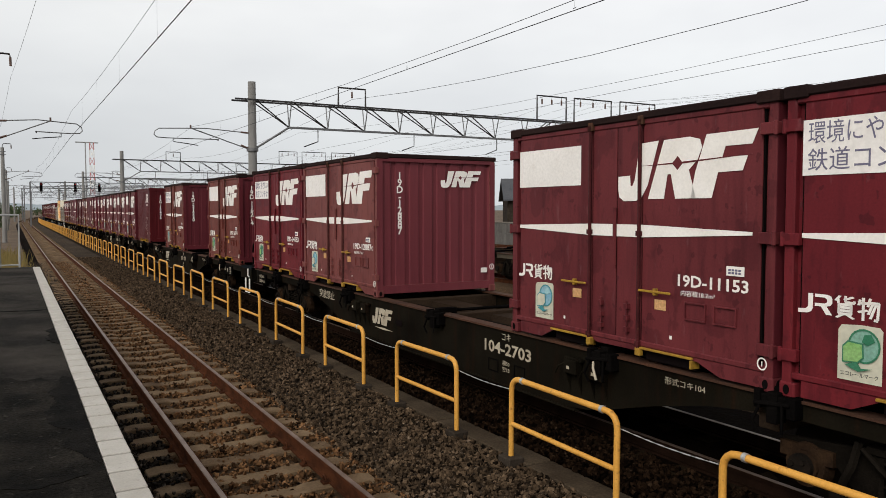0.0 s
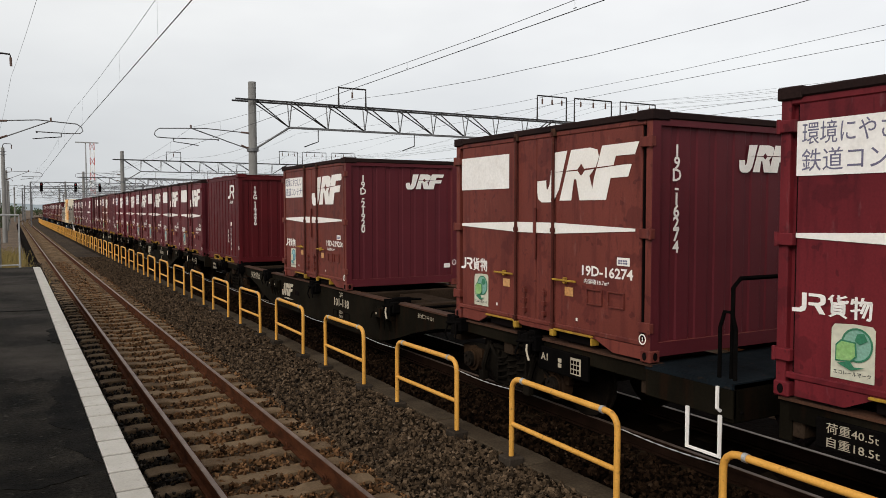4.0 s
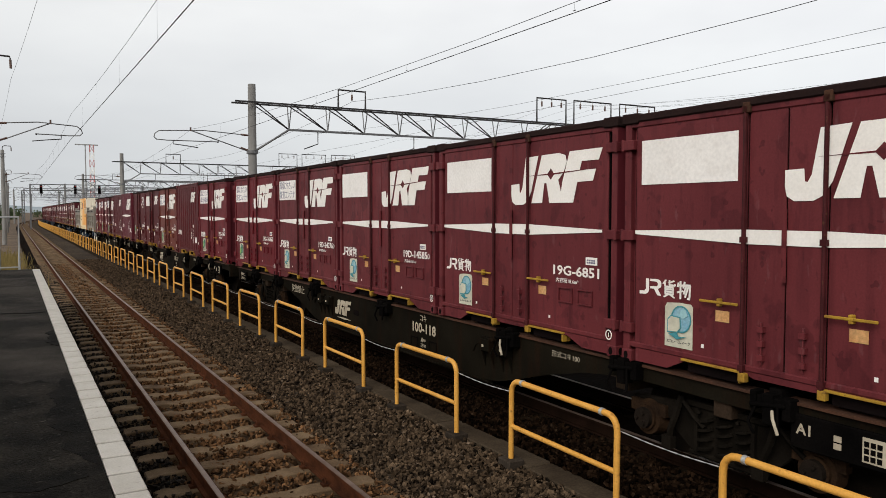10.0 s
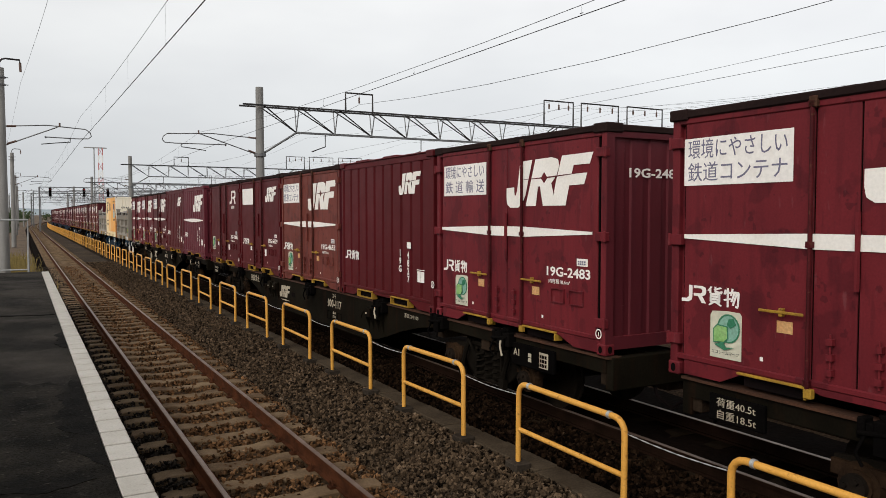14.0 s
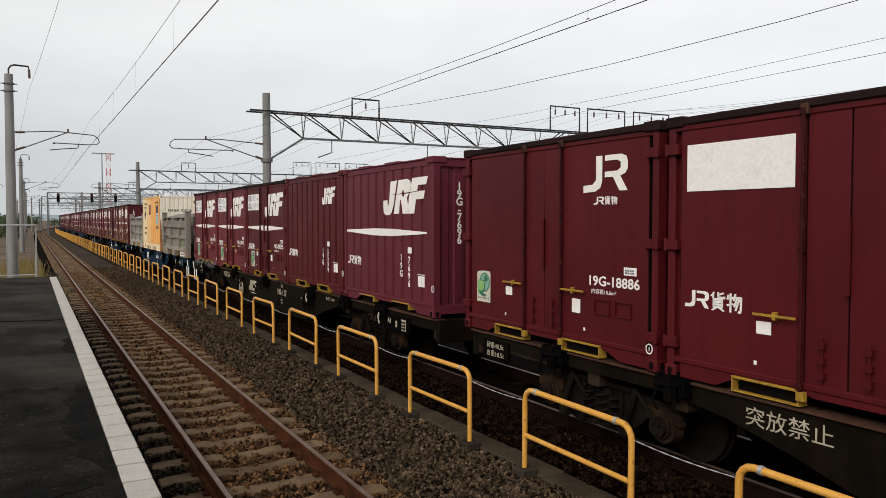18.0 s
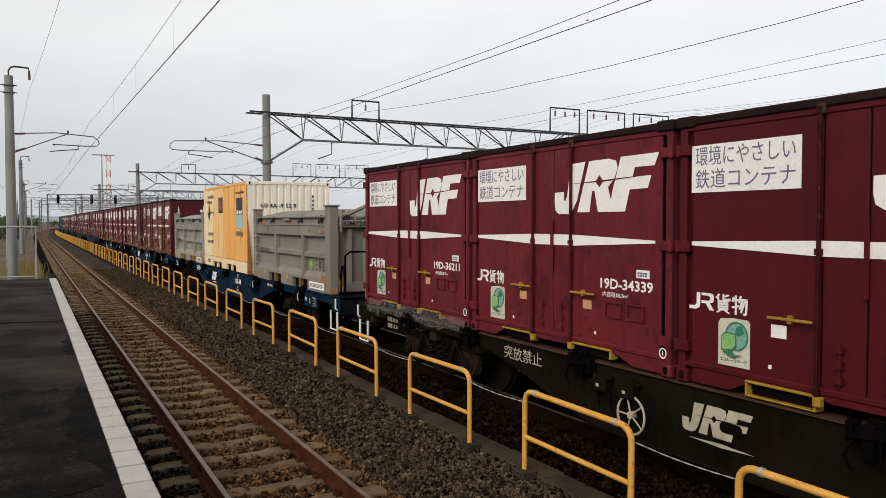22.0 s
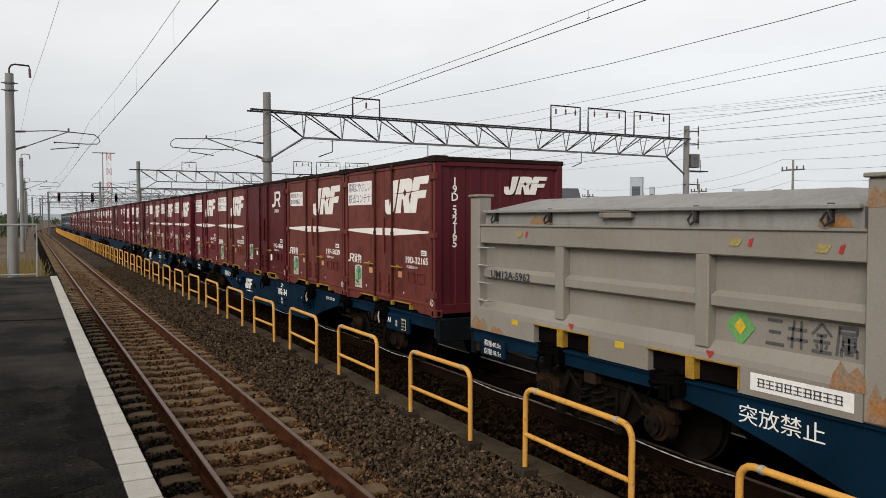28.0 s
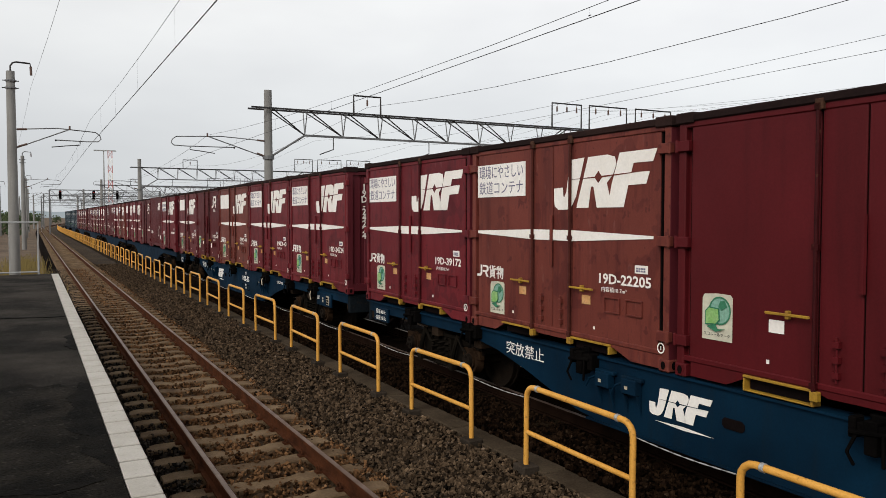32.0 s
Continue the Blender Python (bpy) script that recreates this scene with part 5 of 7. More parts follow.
    if detail:
        decal("weight_mark", cached("wmk", lambda: flat(ring_poly(0.38, 0.5) + [[(0.46, 0.3), (0.54, 0.3), (0.54, 0.7), (0.46, 0.7)]], 0.1, 0.11, M["white_paint"], "weight_mark")), t, (-0.004, 0.02 if ribbed else 0.06, 0.46 if ribbed else 0.23), label="small ringed white figure")
        decal("end_mark", CACHE["wmk"], t, (W12 - 0.07, -0.006, 0.46), END)
    if vert == "stack":
        lettering("end_serial_number", serial, t, (0.47 if ribbed else 0.45 if colour == "faded" else 0.36, 0.024, 1.63), 0, 0.175, M["white_paint"], END, stack=True, label="white serial number written downwards")
        if mark == "round":
            decal("operator_name", cached("opn2", lambda: operator_mark(0.5, 0.12, M["white_paint"])), t, (1.92, 0.02, 1.95), END)
        else:
            logo(t, (1.7, 0.018, 2.08), 0.86, 0.31, end_paint, END)
        if not ribbed:
            decal("label_plate", cached("pe2", lambda: flat(RECT, 0.14, 0.09, M["white_paint"], "label_plate")), t, (2.2, 0.024, 0.4), END)
    elif vert == "line":
        lettering("end_serial_number", serial, t, (0.72, 0.024, 1.98), 0.78, 0.14, M["white_paint"], END, label="white serial number on the end wall")
        for x, z, w, h in ((1.5, 1.15, 0.16, 0.14), (1.5, 0.78, 0.16, 0.12), (1.5, 0.68, 0.16, 0.07)):
            decal("label_plate", cached(("pe", w, h), lambda: flat(RECT, w, h, M["white_paint"], "label_plate")), t, (x, 0.026, z), END)
    for o in t.children:
        if o.name.split(".")[0] not in END_PARTS and (abs(o.location.y) > 0.05 or o.name.startswith("door_leaf")):
            o.location.y += INSET
    return t


# from the head of the train backwards: first of each group stands nearest the head
container(0.41, "maroon", "slogan", serial="")
container(4.29, "plum", "white", serial="19D-11153", green=False)
container(12.19, "faded", "white", serial="19D-12887", vert="stack", green=False, check=True)
container(16.10, "maroon", "slogan", serial="19D-34133")
container(21.33, "brown", "white", serial="19D-16274", vert="stack")
container(29.23, "brown", "slogan", serial="19D-21920", vert="stack", green=False, check=True)
container(37.06, "crimson", None, "round", "19G-19496", stripe=False, ribbed=True, vert="stack")
container(41.77, "plum", "white", serial="19G-7445", vert="line", green=False, slip=0.09)
container(45.68, "plum", "white", serial="19G-6851", green=False, slip=0.09)
container(49.60, "plum", "white", serial="19D-14585", green=False, check=True)
container(53.52, "plum", "slogan", serial="19D-24276", green=False, check=True)
container(57.49, "maroon", "slogan", serial="19G-16061")
container(62.23, "maroon", "slogan", serial="19G-2483", vert="line", slip=0.07, wording="鉄 道 輸 送")
container(66.14, "crimson", None, "small", "19G-4827", stripe=False, ribbed=True)
container(70.05, "brown", "slogan", serial="19G-4653")
container(73.99, "crimson", "white", "small", "19G-6619", stripe=False, slip=0.09, eco=False)
container(77.92, "crimson", None, "round", "19G-18886", stripe=False)
container(82.70, "violet", None, "big", "19G-7696", ribbed=True, vert="stack")
container(86.57, "crimson", None, "small", "19G-5559", stripe=False, ribbed=True)
container(90.41, "crimson", "slogan", serial="19D-39295")
container(94.30, "maroon", "slogan", serial="19D-34339")
container(98.19, "maroon", "slogan", serial="19D-36211", slip=0.06)
container(124.19, "brown", "slogan", serial="19D-32165", vert="stack")
container(128.06, "brown", "short", serial="19F-5039")
container(132.0, "crimson", None, "round", "19G-18868", stripe=False)
container(135.90, "brown", "slogan", serial="19D-22205")
container(139.77, "maroon", "slogan", serial="19D-39172")
container(144.52, "maroon", "slogan", serial="19D-24224", vert="stack")
REST = ["maroon slogan", "brown white", "crimson round", "plum white"]
REST2 = ["maroon slogan", "plum white", "crimson round", "brown slogan", "maroon white", "crimson ribbed", "plum slogan", "maroon white"]
slot = [(148.42 + 3.9 * k, REST[k]) for k in range(4)]
for w_ in range(4):
    slot += [(164.97 + 20.4 * w_ + 3.9 * k, REST2[(3 * w_ + k * 5) % 8]) for k in range(5)]
for u, spec in slot:
    c, b = spec.split()
    container(u, c, None if b in ("round", "ribbed") else b, {"round": "round", "ribbed": "small"}.get(b, "big"), "19D-0", stripe=b not in ("round", "ribbed"), ribbed=b == "ribbed", detail=1 if u < 164 else 0)


# bulk containers with a hipped lid
def bulk_container(u, serial, coat, worn):
    L, W = 6.12, 2.45
    t = thing("bulk_container", "grey steel bulk container with rusty clamped lid and yellow fork pockets" if worn else "pale grey steel bulk container with yellow-framed fork pockets", "container", group="grey bulk containers on the train")
    MOVING.append((t, u, 5.48, 1.0))
    m, rust = M[coat], M["rust_stain"]
    part("body", Geo().box(0.125, W - 0.09, 0.14, L - 0.12, 0.05, 1.5).mesh("body", m), t)
    for x0, x1 in ((0.02, 0.12), (W - 0.12, W - 0.02)):
        part("top_rail", Geo().box(x0, x1, 0.3, L - 0.24, 1.2, 1.45).mesh("top_rail", m, bevel=0.012), t)
    part("rail_lip", Geo().box(0.0, 0.03, 0.3, L - 0.24, 1.435, 1.46).mesh("rail_lip", m, bevel=0.005), t)
    # bottom rail with two double fork pockets
    pockets = [(1.45, 2.57), (3.5, 4.56)]
    edge = 0.3
    for a, b in pockets + [(L - 0.24, L)]:
        part("bottom_rail", Geo().slab([(0, 0.0), (0.0, 0.24), (0.1, 0.24), (0.1, 0.0)], (0.0, a, 0), (1, 0, 0), (0, 0, 1), a - edge).mesh("bottom_rail", m), t)
        edge = b
    part("sloping_sill", Geo().slab([(0, 0.24), (0.01, 0.3), (0.13, 0.42), (0.13, 0.24)], (0.0, L - 0.24, 0), (1, 0, 0), (0, 0, 1), L - 0.54).mesh("sloping_sill", m), t)
    for a, b in pockets:
        mid = (a + b) / 2
        part("pocket_opening", Geo().box(0.075, 0.1, a, b, 0.02, 0.24).mesh("pocket_opening", M["seal"]), t)
        part("fork_pocket", Geo().box(-0.01, 0.09, a - 0.02, b + 0.02, 0.222, 0.24).box(-0.008, 0.08, mid - 0.055, mid + 0.055, 0.02, 0.222).box(-0.01, 0.06, a - 0.02, a, 0.02, 0.222).mesh("fork_pocket", M["fork_worn" if worn else "fork_yellow"], bevel=0.004), t, "worn fork pocket frame")
        decal("red_mark", cached("rtri", lambda: flat([[(0, 1), (0.5, 0), (1, 1)]], 0.1, 0.075, M["red_decal"], "red_mark")), t, (0.0, a + 0.32, 0.285))
        decal("yellow_mark", cached("ymk", lambda: flat(RECT, 0.14, 0.07, M["yellow_decal"], "yellow_mark")), t, (-0.003, b + 0.42, 0.2))
    for y in (1.9, 4.09):
        part("side_post", Geo().box(0.02, 0.13, y - 0.08, y + 0.08, 0.34, 1.21).mesh("side_post", m, bevel=0.01), t)
    for y0, y1 in ((0.3, 1.81), (1.99, 4.0), (4.18, L - 0.3)):
        part("side_rib", Geo().slab([(0.13, 0.7), (0.045, 0.74), (0.045, 0.83), (0.13, 0.88)], (0, y1, 0), (1, 0, 0), (0, 0, 1), y1 - y0).mesh("side_rib", m), t)
    for y0, y1 in ((0.0, 0.3), (L - 0.24, L)):
        for x0 in (0.0, W - 0.2):
            part("corner_post", Geo().box(x0, x0 + 0.2, y0, y1, 0.0, 1.84).mesh("corner_post", m, bevel=0.014), t)
            part("post_cap", Geo().box(x0 - 0.03, x0 + 0.23, y0 - 0.02, y1 + 0.02, 1.84, 1.875).mesh("post_cap", m, bevel=0.008), t)
    for i in range(5):
        x = 0.42 + i * 0.38
        part("end_rib", Geo().slab([(0, 0.0), (0.12, 0.0), (0.1, 0.07), (0.02, 0.07)], (x, 0.14, 0.16), (1, 0, 0), (0, -1, 0), -1.25).mesh("end_rib", m), t)
    part("end_sill", Geo().box(0.2, W - 0.2, 0.02, 0.16, 0.04, 0.24).mesh("end_sill", m, bevel=0.01), t)
    part("end_top_beam", Geo().box(0.2, W - 0.2, 0.02, 0.14, 1.4, 1.56).mesh("end_top_beam", m, bevel=0.012), t)
    for x in (0.26, 0.95, 1.6, 2.12):
        part("door_dog", Geo().tube([(x, 0.05, 0.2), (x + 0.03, -0.03, 0.14), (x + 0.09, -0.05, 0.1)], 0.02, 6).mesh("door_dog", rust, smooth=True), t, "rusty hook on the tail door")
    lid = Geo()
    a, b = 0.36, L - 0.3
    lid.box(0.07, W - 0.07, a, b, 1.46, 1.63)
    k = len(lid.v)
    lid.v += [(0.03, a, 1.63), (W - 0.03, a, 1.63), (W - 0.03, b, 1.63), (0.03, b, 1.63), (0.62, a + 0.5, 1.8), (W - 0.62, a + 0.5, 1.8), (W - 0.62, b - 0.5, 1.8), (0.62, b - 0.5, 1.8)]
    lid.f += [tuple(k + i for i in q) for q in ((0, 4, 7, 3), (1, 2, 6, 5), (0, 1, 5, 4), (3, 7, 6, 2), (4, 5, 6, 7), (0, 3, 2, 1))]
    lid_o = part("lid", lid.mesh("lid", M["umlid" if not worn else "umlid_worn"]), t, "grey hipped lid")
    part("lid_rim", Geo().box(0.0, 0.06, a, b, 1.61, 1.65).mesh("lid_rim", M["umlid" if not worn else "umlid_worn"], bevel=0.008), lid_o)
    for y in (0.62, 2.0, 4.3, L - 0.62):
        part("lid_clamp", Geo().box(0.02, 0.07, y - 0.02, y + 0.02, 1.5, 1.66).tube([(-0.01, y - 0.05, 1.52), (-0.03, y, 1.48), (-0.01, y + 0.05, 1.52), (0.0, y, 1.6), (-0.01, y - 0.05, 1.52)], 0.014, 6).mesh("lid_clamp", M["iron"], bevel=0.004), lid_o, "iron ring clamp")
    for y, w in ((3.1, 0.5),):
        part("lid_handle", Geo().box(0.0, 0.08, y - w / 2, y + w / 2, 1.54, 1.6).box(0.0, 0.03, y - w / 2, y + w / 2, 1.6, 1.635).mesh("lid_handle", M["umlid_worn"], bevel=0.01), lid_o, "rust-edged lifting step")
    stains = ((3.0, 0.4, 1.47), (5.2, 0.5, 1.47), (0.75, 0.3, 1.47)) if worn else ((4.5, 0.5, 1.47), (0.6, 0.3, 1.47))
    for y, w, z in stains:
        rim = [(-w / 2, 0), (w / 2, 0), (w * 0.42, 0.05), (w * 0.2, 0.11), (-w * 0.05, 0.07), (-w * 0.3, 0.1), (-w * 0.46, 0.04)]
        part("rust_stain", Geo().slab(rim, (0.067, y, z), (0, -1, 0), (0, 0, 1), 0.002).mesh("rust_stain", rust), lid_o, "flaking rust patch")
    for y, w, z0, h in ((L - 0.25, 0.45, 0.0, 0.2), (L - 0.7, 0.3, 0.0, 0.1), (0.15, 0.26, 0.02, 0.3), (0.42, 0.3, 0.22, 0.22), (0.2, 0.2, 1.62, 0.16)):
        rim = [(-w / 2, 0), (w / 2, 0), (w * 0.46, h * 0.5), (w * 0.25, h * 0.85), (0, h * 0.6), (-w * 0.2, h), (-w * 0.42, h * 0.5)]
        part("rust_stain", Geo().slab(rim, (-0.001, y, z0), (0, -1, 0), (0, 0, 1), 0.003).mesh("rust_stain", rust), t, "flaking rust patch")
    for x in (0.03, W - 0.17):
        part("twist_foot", Geo().box(x - 0.03, x + 0.16, -0.015, 0.17, 0.0, 0.13).mesh("twist_foot", rust, bevel=0.012), t, "rusty corner casting")
    for i in range(4):
        z = 0.42 + i * 0.24
        part("ladder_rung", Geo().tube([(0.06, L - 0.26, z), (-0.03, L - 0.26, z), (-0.03, L - 0.54, z), (0.06, L - 0.54, z)], 0.01, 5).mesh("ladder_rung", M["chain"]), t)
    # tilting gear on the end
    part("ram", Geo().tube([(0.62, 0.12, 1.62), (1.3, 0.12, 1.68)], 0.06, 10).tube([(1.3, 0.12, 1.68), (1.58, 0.12, 1.7)], 0.032, 8).mesh("ram", M["umlid"], smooth=True), t, "pale grey hydraulic ram")
    part("hinge_bracket", Geo().slab([(0, 0), (0.26, 0), (0.22, 0.3), (0.13, 0.36), (0.06, 0.3)], (1.78, 0.16, 1.52), (1, 0, 0), (0, 0, 1), 0.06).mesh("hinge_bracket", m, bevel=0.01), t)
    part("roof_stay", Geo().tube([(0.4, 0.3, 1.62), (0.95, 0.34, 1.86), (1.5, 0.3, 1.66)], 0.045, 6).mesh("roof_stay", m), t, "bent lid stay")
    for x in (0.42, 1.66, 2.14):
        part("hinge_lug", Geo().tube([(x, 0.05, 1.6), (x, 0.15, 1.6)], 0.07, 10).mesh("hinge_lug", M["iron"], smooth=True), t)
    for x in (0.25, 2.18):
        part("end_pipe", Geo().tube([(x, 0.0, 1.3), (x, 0.0, 1.62), (x + 0.03, 0.04, 1.74), (x + 0.1, 0.1, 1.74)], 0.028, 6).mesh("end_pipe", m, smooth=True), t)
    part("end_latch", Geo().box(0.2, 0.32, -0.01, 0.05, 0.2, 0.3).mesh("end_latch", M["fork_yellow"], bevel=0.01), t)
    decal("emblem", flat([[(0.5, 0), (1, 0.5), (0.5, 1), (0, 0.5)]], 0.32, 0.36, M["green"], "emblem"), t, (0.12, 1.53, 0.57), label="green diamond with a yellow middle")
    decal("emblem_core", flat([[(0.5, 0), (1, 0.5), (0.5, 1), (0, 0.5)]], 0.13, 0.15, M["yellow_decal"], "emblem_core"), t, (0.115, 1.53, 0.57))
    decal("company_name", name_mark(0.88, 0.25, M["grey_ink"]), t, (0.12, 0.84, 0.57), label="four dark painted characters")
    lettering("serial_number", serial, t, (0.04, L - 0.95, 0.785), 0.92, 0.14, M["grey_ink" if worn else "black"], label="dark painted serial number")
    lettering("end_serial_number", serial, t, (0.78, 0.014, 1.48), 0.9, 0.13, M["black"], END)
    decal("notice_plate", flat(RECT, 0.95, 0.15, M["panel_paint"], "notice_plate"), t, (-0.002, 0.84, 0.13), label="white notice strip")
    decal("notice_print", glyphs(9, 0.8, 0.075, M["grey_ink"]), t, (-0.006, 0.84, 0.13))
    decal("small_print", bars(2, 5, 0.45, 0.12, M["slogan"], 0.6), t, (0.012, L - 0.85, 0.2))
    for y, z in ((1.35, 1.33), (0.5, 1.3), (4.75, 1.34)):
        decal("red_mark", cached("rmk", lambda: flat([[(0, 0.1), (0.6, 0), (1, 1), (0.3, 0.8)]], 0.06, 0.08, M["red_decal"], "red_mark")), t, (0.016, y, z))
        decal("yellow_mark", cached("ymk2", lambda: flat([[(0, 0.1), (0.7, 0), (1, 0.8), (0.2, 1)]], 0.15, 0.08, M["ochre_mark"], "yellow_mark")), t, (0.016, y + 0.16, z))
    return t


bulk_container(103.86, "UM12A-5967", "umgrey_worn", True)
bulk_container(116.96, "UM12A-5962", "umgrey", False)


def orange_box(u):
    L, W, H = 6.12, 2.45, 2.69
    t = thing("freight_container", "sun-bleached orange twenty-foot box container with cream corrugated ends", "container")
    MOVING.append((t, u, 5.48, 1.0))
    cream, orange = M["orange_white"], M["orange"]
    part("body", Geo().box(0.06, W - 0.05, 0.07, L - 0.07, 0.12, H - 0.03).mesh("body", cream), t)
    for y0, y1 in ((0, 0.1), (L - 0.1, L)):
        for x0 in (0.0, W - 0.1):
            part("corner_post", Geo().box(x0, x0 + 0.1, y0, y1, 0, H).mesh("corner_post", cream, bevel=0.01), t, "cream corner post")
            for z in (0.0, H - 0.12):
                part("corner_casting", Geo().box(x0 - 0.012, x0 + 0.13, y0 - 0.012, y1 + 0.03, z, z + 0.125).mesh("corner_casting", M["rusty"] if z == 0 else cream, bevel=0.012), t)
        part("post_face", Geo().box(-0.006, 0.0, y0 + 0.004, y1 - 0.004, 0.13, H - 0.13).mesh("post_face", M["rusty"] if y0 == 0 else M["orange_pale"]), t, "rust-streaked post face")
    for x, z in ((0.06, H - 0.06), (W - 0.06, H - 0.06)):
        decal("casting_hole", cached("hole", hole_mesh), t, (x, -0.014, z), END)
    rim = [(0.0, 0.0), (0.11, 0.0), (0.1, 0.3), (0.08, 0.55), (0.06, 0.85), (0.045, 1.1), (0.02, 1.35), (0.0, 1.5)]
    part("rust_run", Geo().slab(rim, (0.0, -0.013, 0.12), (1, 0, 0), (0, 0, 1), 0.003).mesh("rust_run", M["rusty"]), t, "rust run down the end post")
    part("top_rail", Geo().box(0, 0.06, 0.1, L - 0.1, H - 0.08, H - 0.01).mesh("top_rail", orange), t)
    part("panel_gap", Geo().box(0.05, 0.064, 0.1, L - 0.1, 0.36, H - 0.09).mesh("panel_gap", M["orange_groove"]), t, "shaded recess between the panels")
    ys = [0.1, 0.74, 0.92, 1.5, 1.66, 2.3, 2.46, 3.0, 3.18, 3.78, 3.94, 4.56, 4.72, 5.34, 5.5, 6.02]
    for k, (a, b) in enumerate(zip(ys, ys[1:])):
        wide = b - a > 0.3
        coat = M["orange"] if a < 2.9 else M["orange_pale"] if a > 4.4 else M["orange_mid"]
        part("side_panel", Geo().box(0.004 if wide else 0.03, 0.07, a + 0.006, b - 0.006, 0.36, H - 0.09).mesh("side_panel", coat, bevel=0.006), t)
    part("bottom_rail", Geo().slab([(0.1, 0.02), (1.43, 0.02), (1.43, 0.2), (1.98, 0.2), (1.98, 0.02), (2.1, 0.02), (2.1, 0.2), (2.65, 0.2), (2.65, 0.02), (3.41, 0.02), (3.41, 0.2), (4.0, 0.2), (4.0, 0.02), (4.12, 0.02), (4.12, 0.2), (4.72, 0.2), (4.72, 0.02), (L - 0.1, 0.02), (L - 0.1, 0.34), (0.1, 0.34)], (0, 0, 0), (0, 1, 0), (0, 0, 1), 0.08).mesh("bottom_rail", M["orange_pale"]), t, "bleached orange bottom rail")
    for y0_, y1_ in ((1.43, 2.65), (3.41, 4.72)):
        part("pocket_opening", Geo().box(0.06, 0.1, y0_, y1_, 0.02, 0.21).mesh("pocket_opening", M["seal"]), t)
    part("end_wall", rib_wall(W, 0.2, H - 0.1, 11, 0.035, "x", 0.01, 0.1, cream, "end_wall"), t, "cream corrugated end wall")
    part("end_sill", Geo().box(0.1, W - 0.1, 0.0, 0.09, 0.02, 0.2).mesh("end_sill", cream, bevel=0.01), t)
    part("end_header", Geo().box(0.1, W - 0.1, 0.0, 0.09, H - 0.1, H).mesh("end_header", cream, bevel=0.01), t)
    lettering("end_serial_number", "U3 4A -9 52 9", t, (0.9, 0.0, 1.98), 1.05, 0.16, M["black"], END)
    decal("end_text", bars(4, 1, 0.07, 0.5, M["black"], 0.6), t, (1.95, 0.0, 2.1), END)
    # advertising panel as plain colour fields
    decal("poster_top", flat(RECT, 0.74, 0.5, M["navy"], "poster_top"), t, (0.0, 0.97, 1.98), label="dark blue painted panel")
    decal("poster_shape", flat([[(0, 0), (0.18, 0), (0.3, 0.5), (0.3, 1), (0.06, 1)], [(0.38, 0.3), (0.5, 0), (0.66, 0.3), (0.62, 0.8), (0.5, 1), (0.4, 0.8)], [(0.72, 0), (0.82, 0), (1, 0.6), (0.9, 1), (0.74, 0.8)]], 0.68, 0.12, M["orange_white"], "poster_shape"), t, (-0.004, 0.97, 1.8))
    decal("poster_bottom", flat(RECT, 0.74, 0.42, M["sky_decal"], "poster_bottom"), t, (0.0, 0.97, 1.52), label="pale blue painted panel")
    decal("company_name", glyphs(7, 0.85, 0.14, M["black"]), t, (0.0, 0.97, 1.16))
    decal("slogan", glyphs(14, 1.1, 0.06, M["black"]), t, (0.0, 0.97, 2.38))
    decal("flag_mark", flat(RECT, 0.62, 0.5, M["navy"], "flag_mark"), t, (0.0, 3.5, 2.05), label="dark blue and red patterned square")
    decal("flag_mark_core", flat(CIRCLE, 0.3, 0.36, M["red_decal"], "flag_core"), t, (-0.004, 3.5, 2.05))
    decal("diamond_mark", flat([[(0.5, 0), (1, 0.5), (0.5, 1), (0, 0.5)]], 0.56, 0.56, M["black"], "diamond_mark"), t, (0.0, 5.28, 1.83), label="black diamond sign with an amber quarter")
    decal("diamond_quarter", flat([[(0.0, 0.5), (0.5, 0.5), (0.5, 1.0)]], 0.54, 0.54, M["yellow_decal"], "diamond_quarter"), t, (-0.004, 5.28, 1.83))
    lettering("notice", "コキ50000積載禁止", t, (-0.002, 5.0, 2.35), 1.15, 0.13, M["black"], label="black painted notice")
    lettering("notice", "第1積載限界適用", t, (-0.002, 5.18, 2.17), 0.8, 0.11, M["black"])
    lettering("notice", "全高H=2716", t, (-0.002, 4.7, 1.82), 0.5, 0.07, M["black"])
    decal("company_name", glyphs(8, 0.85, 0.09, M["black"]), t, (-0.002, 5.0, 1.1))
    lettering("serial_number", "U34A-9529", t, (-0.002, 5.12, 0.84), 0.92, 0.14, M["black"], label="black painted serial number")
    decal("card_holder", flat(RECT, 0.3, 0.2, M["orange_white"], "card_holder"), t, (0.0, 5.28, 0.56), label="cream card holder")
    decal("small_print", bars(2, 6, 0.45, 0.14, M["black"], 0.55), t, (-0.004, 5.3, 0.2))
    for y in (1.58, 2.38):
        part("door_hinge", Geo().box(-0.01, 0.03, y - 0.015, y + 0.015, 0.5, 2.2).mesh("door_hinge", M["orange"], bevel=0.004), t)
    decal("flag_mark_edge", flat([[(0, 0), (0.14, 0), (0.14, 1), (0, 1)], [(0.84, 0.1), (0.98, 0.1), (0.98, 0.4), (0.84, 0.4)]], 0.6, 0.44, M["green"], "flag_edge"), t, (-0.004, 3.5, 2.05))
    return t


orange_box(110.61)

# ---------------------------------------------------------------- train: wagons
WHEELS = []


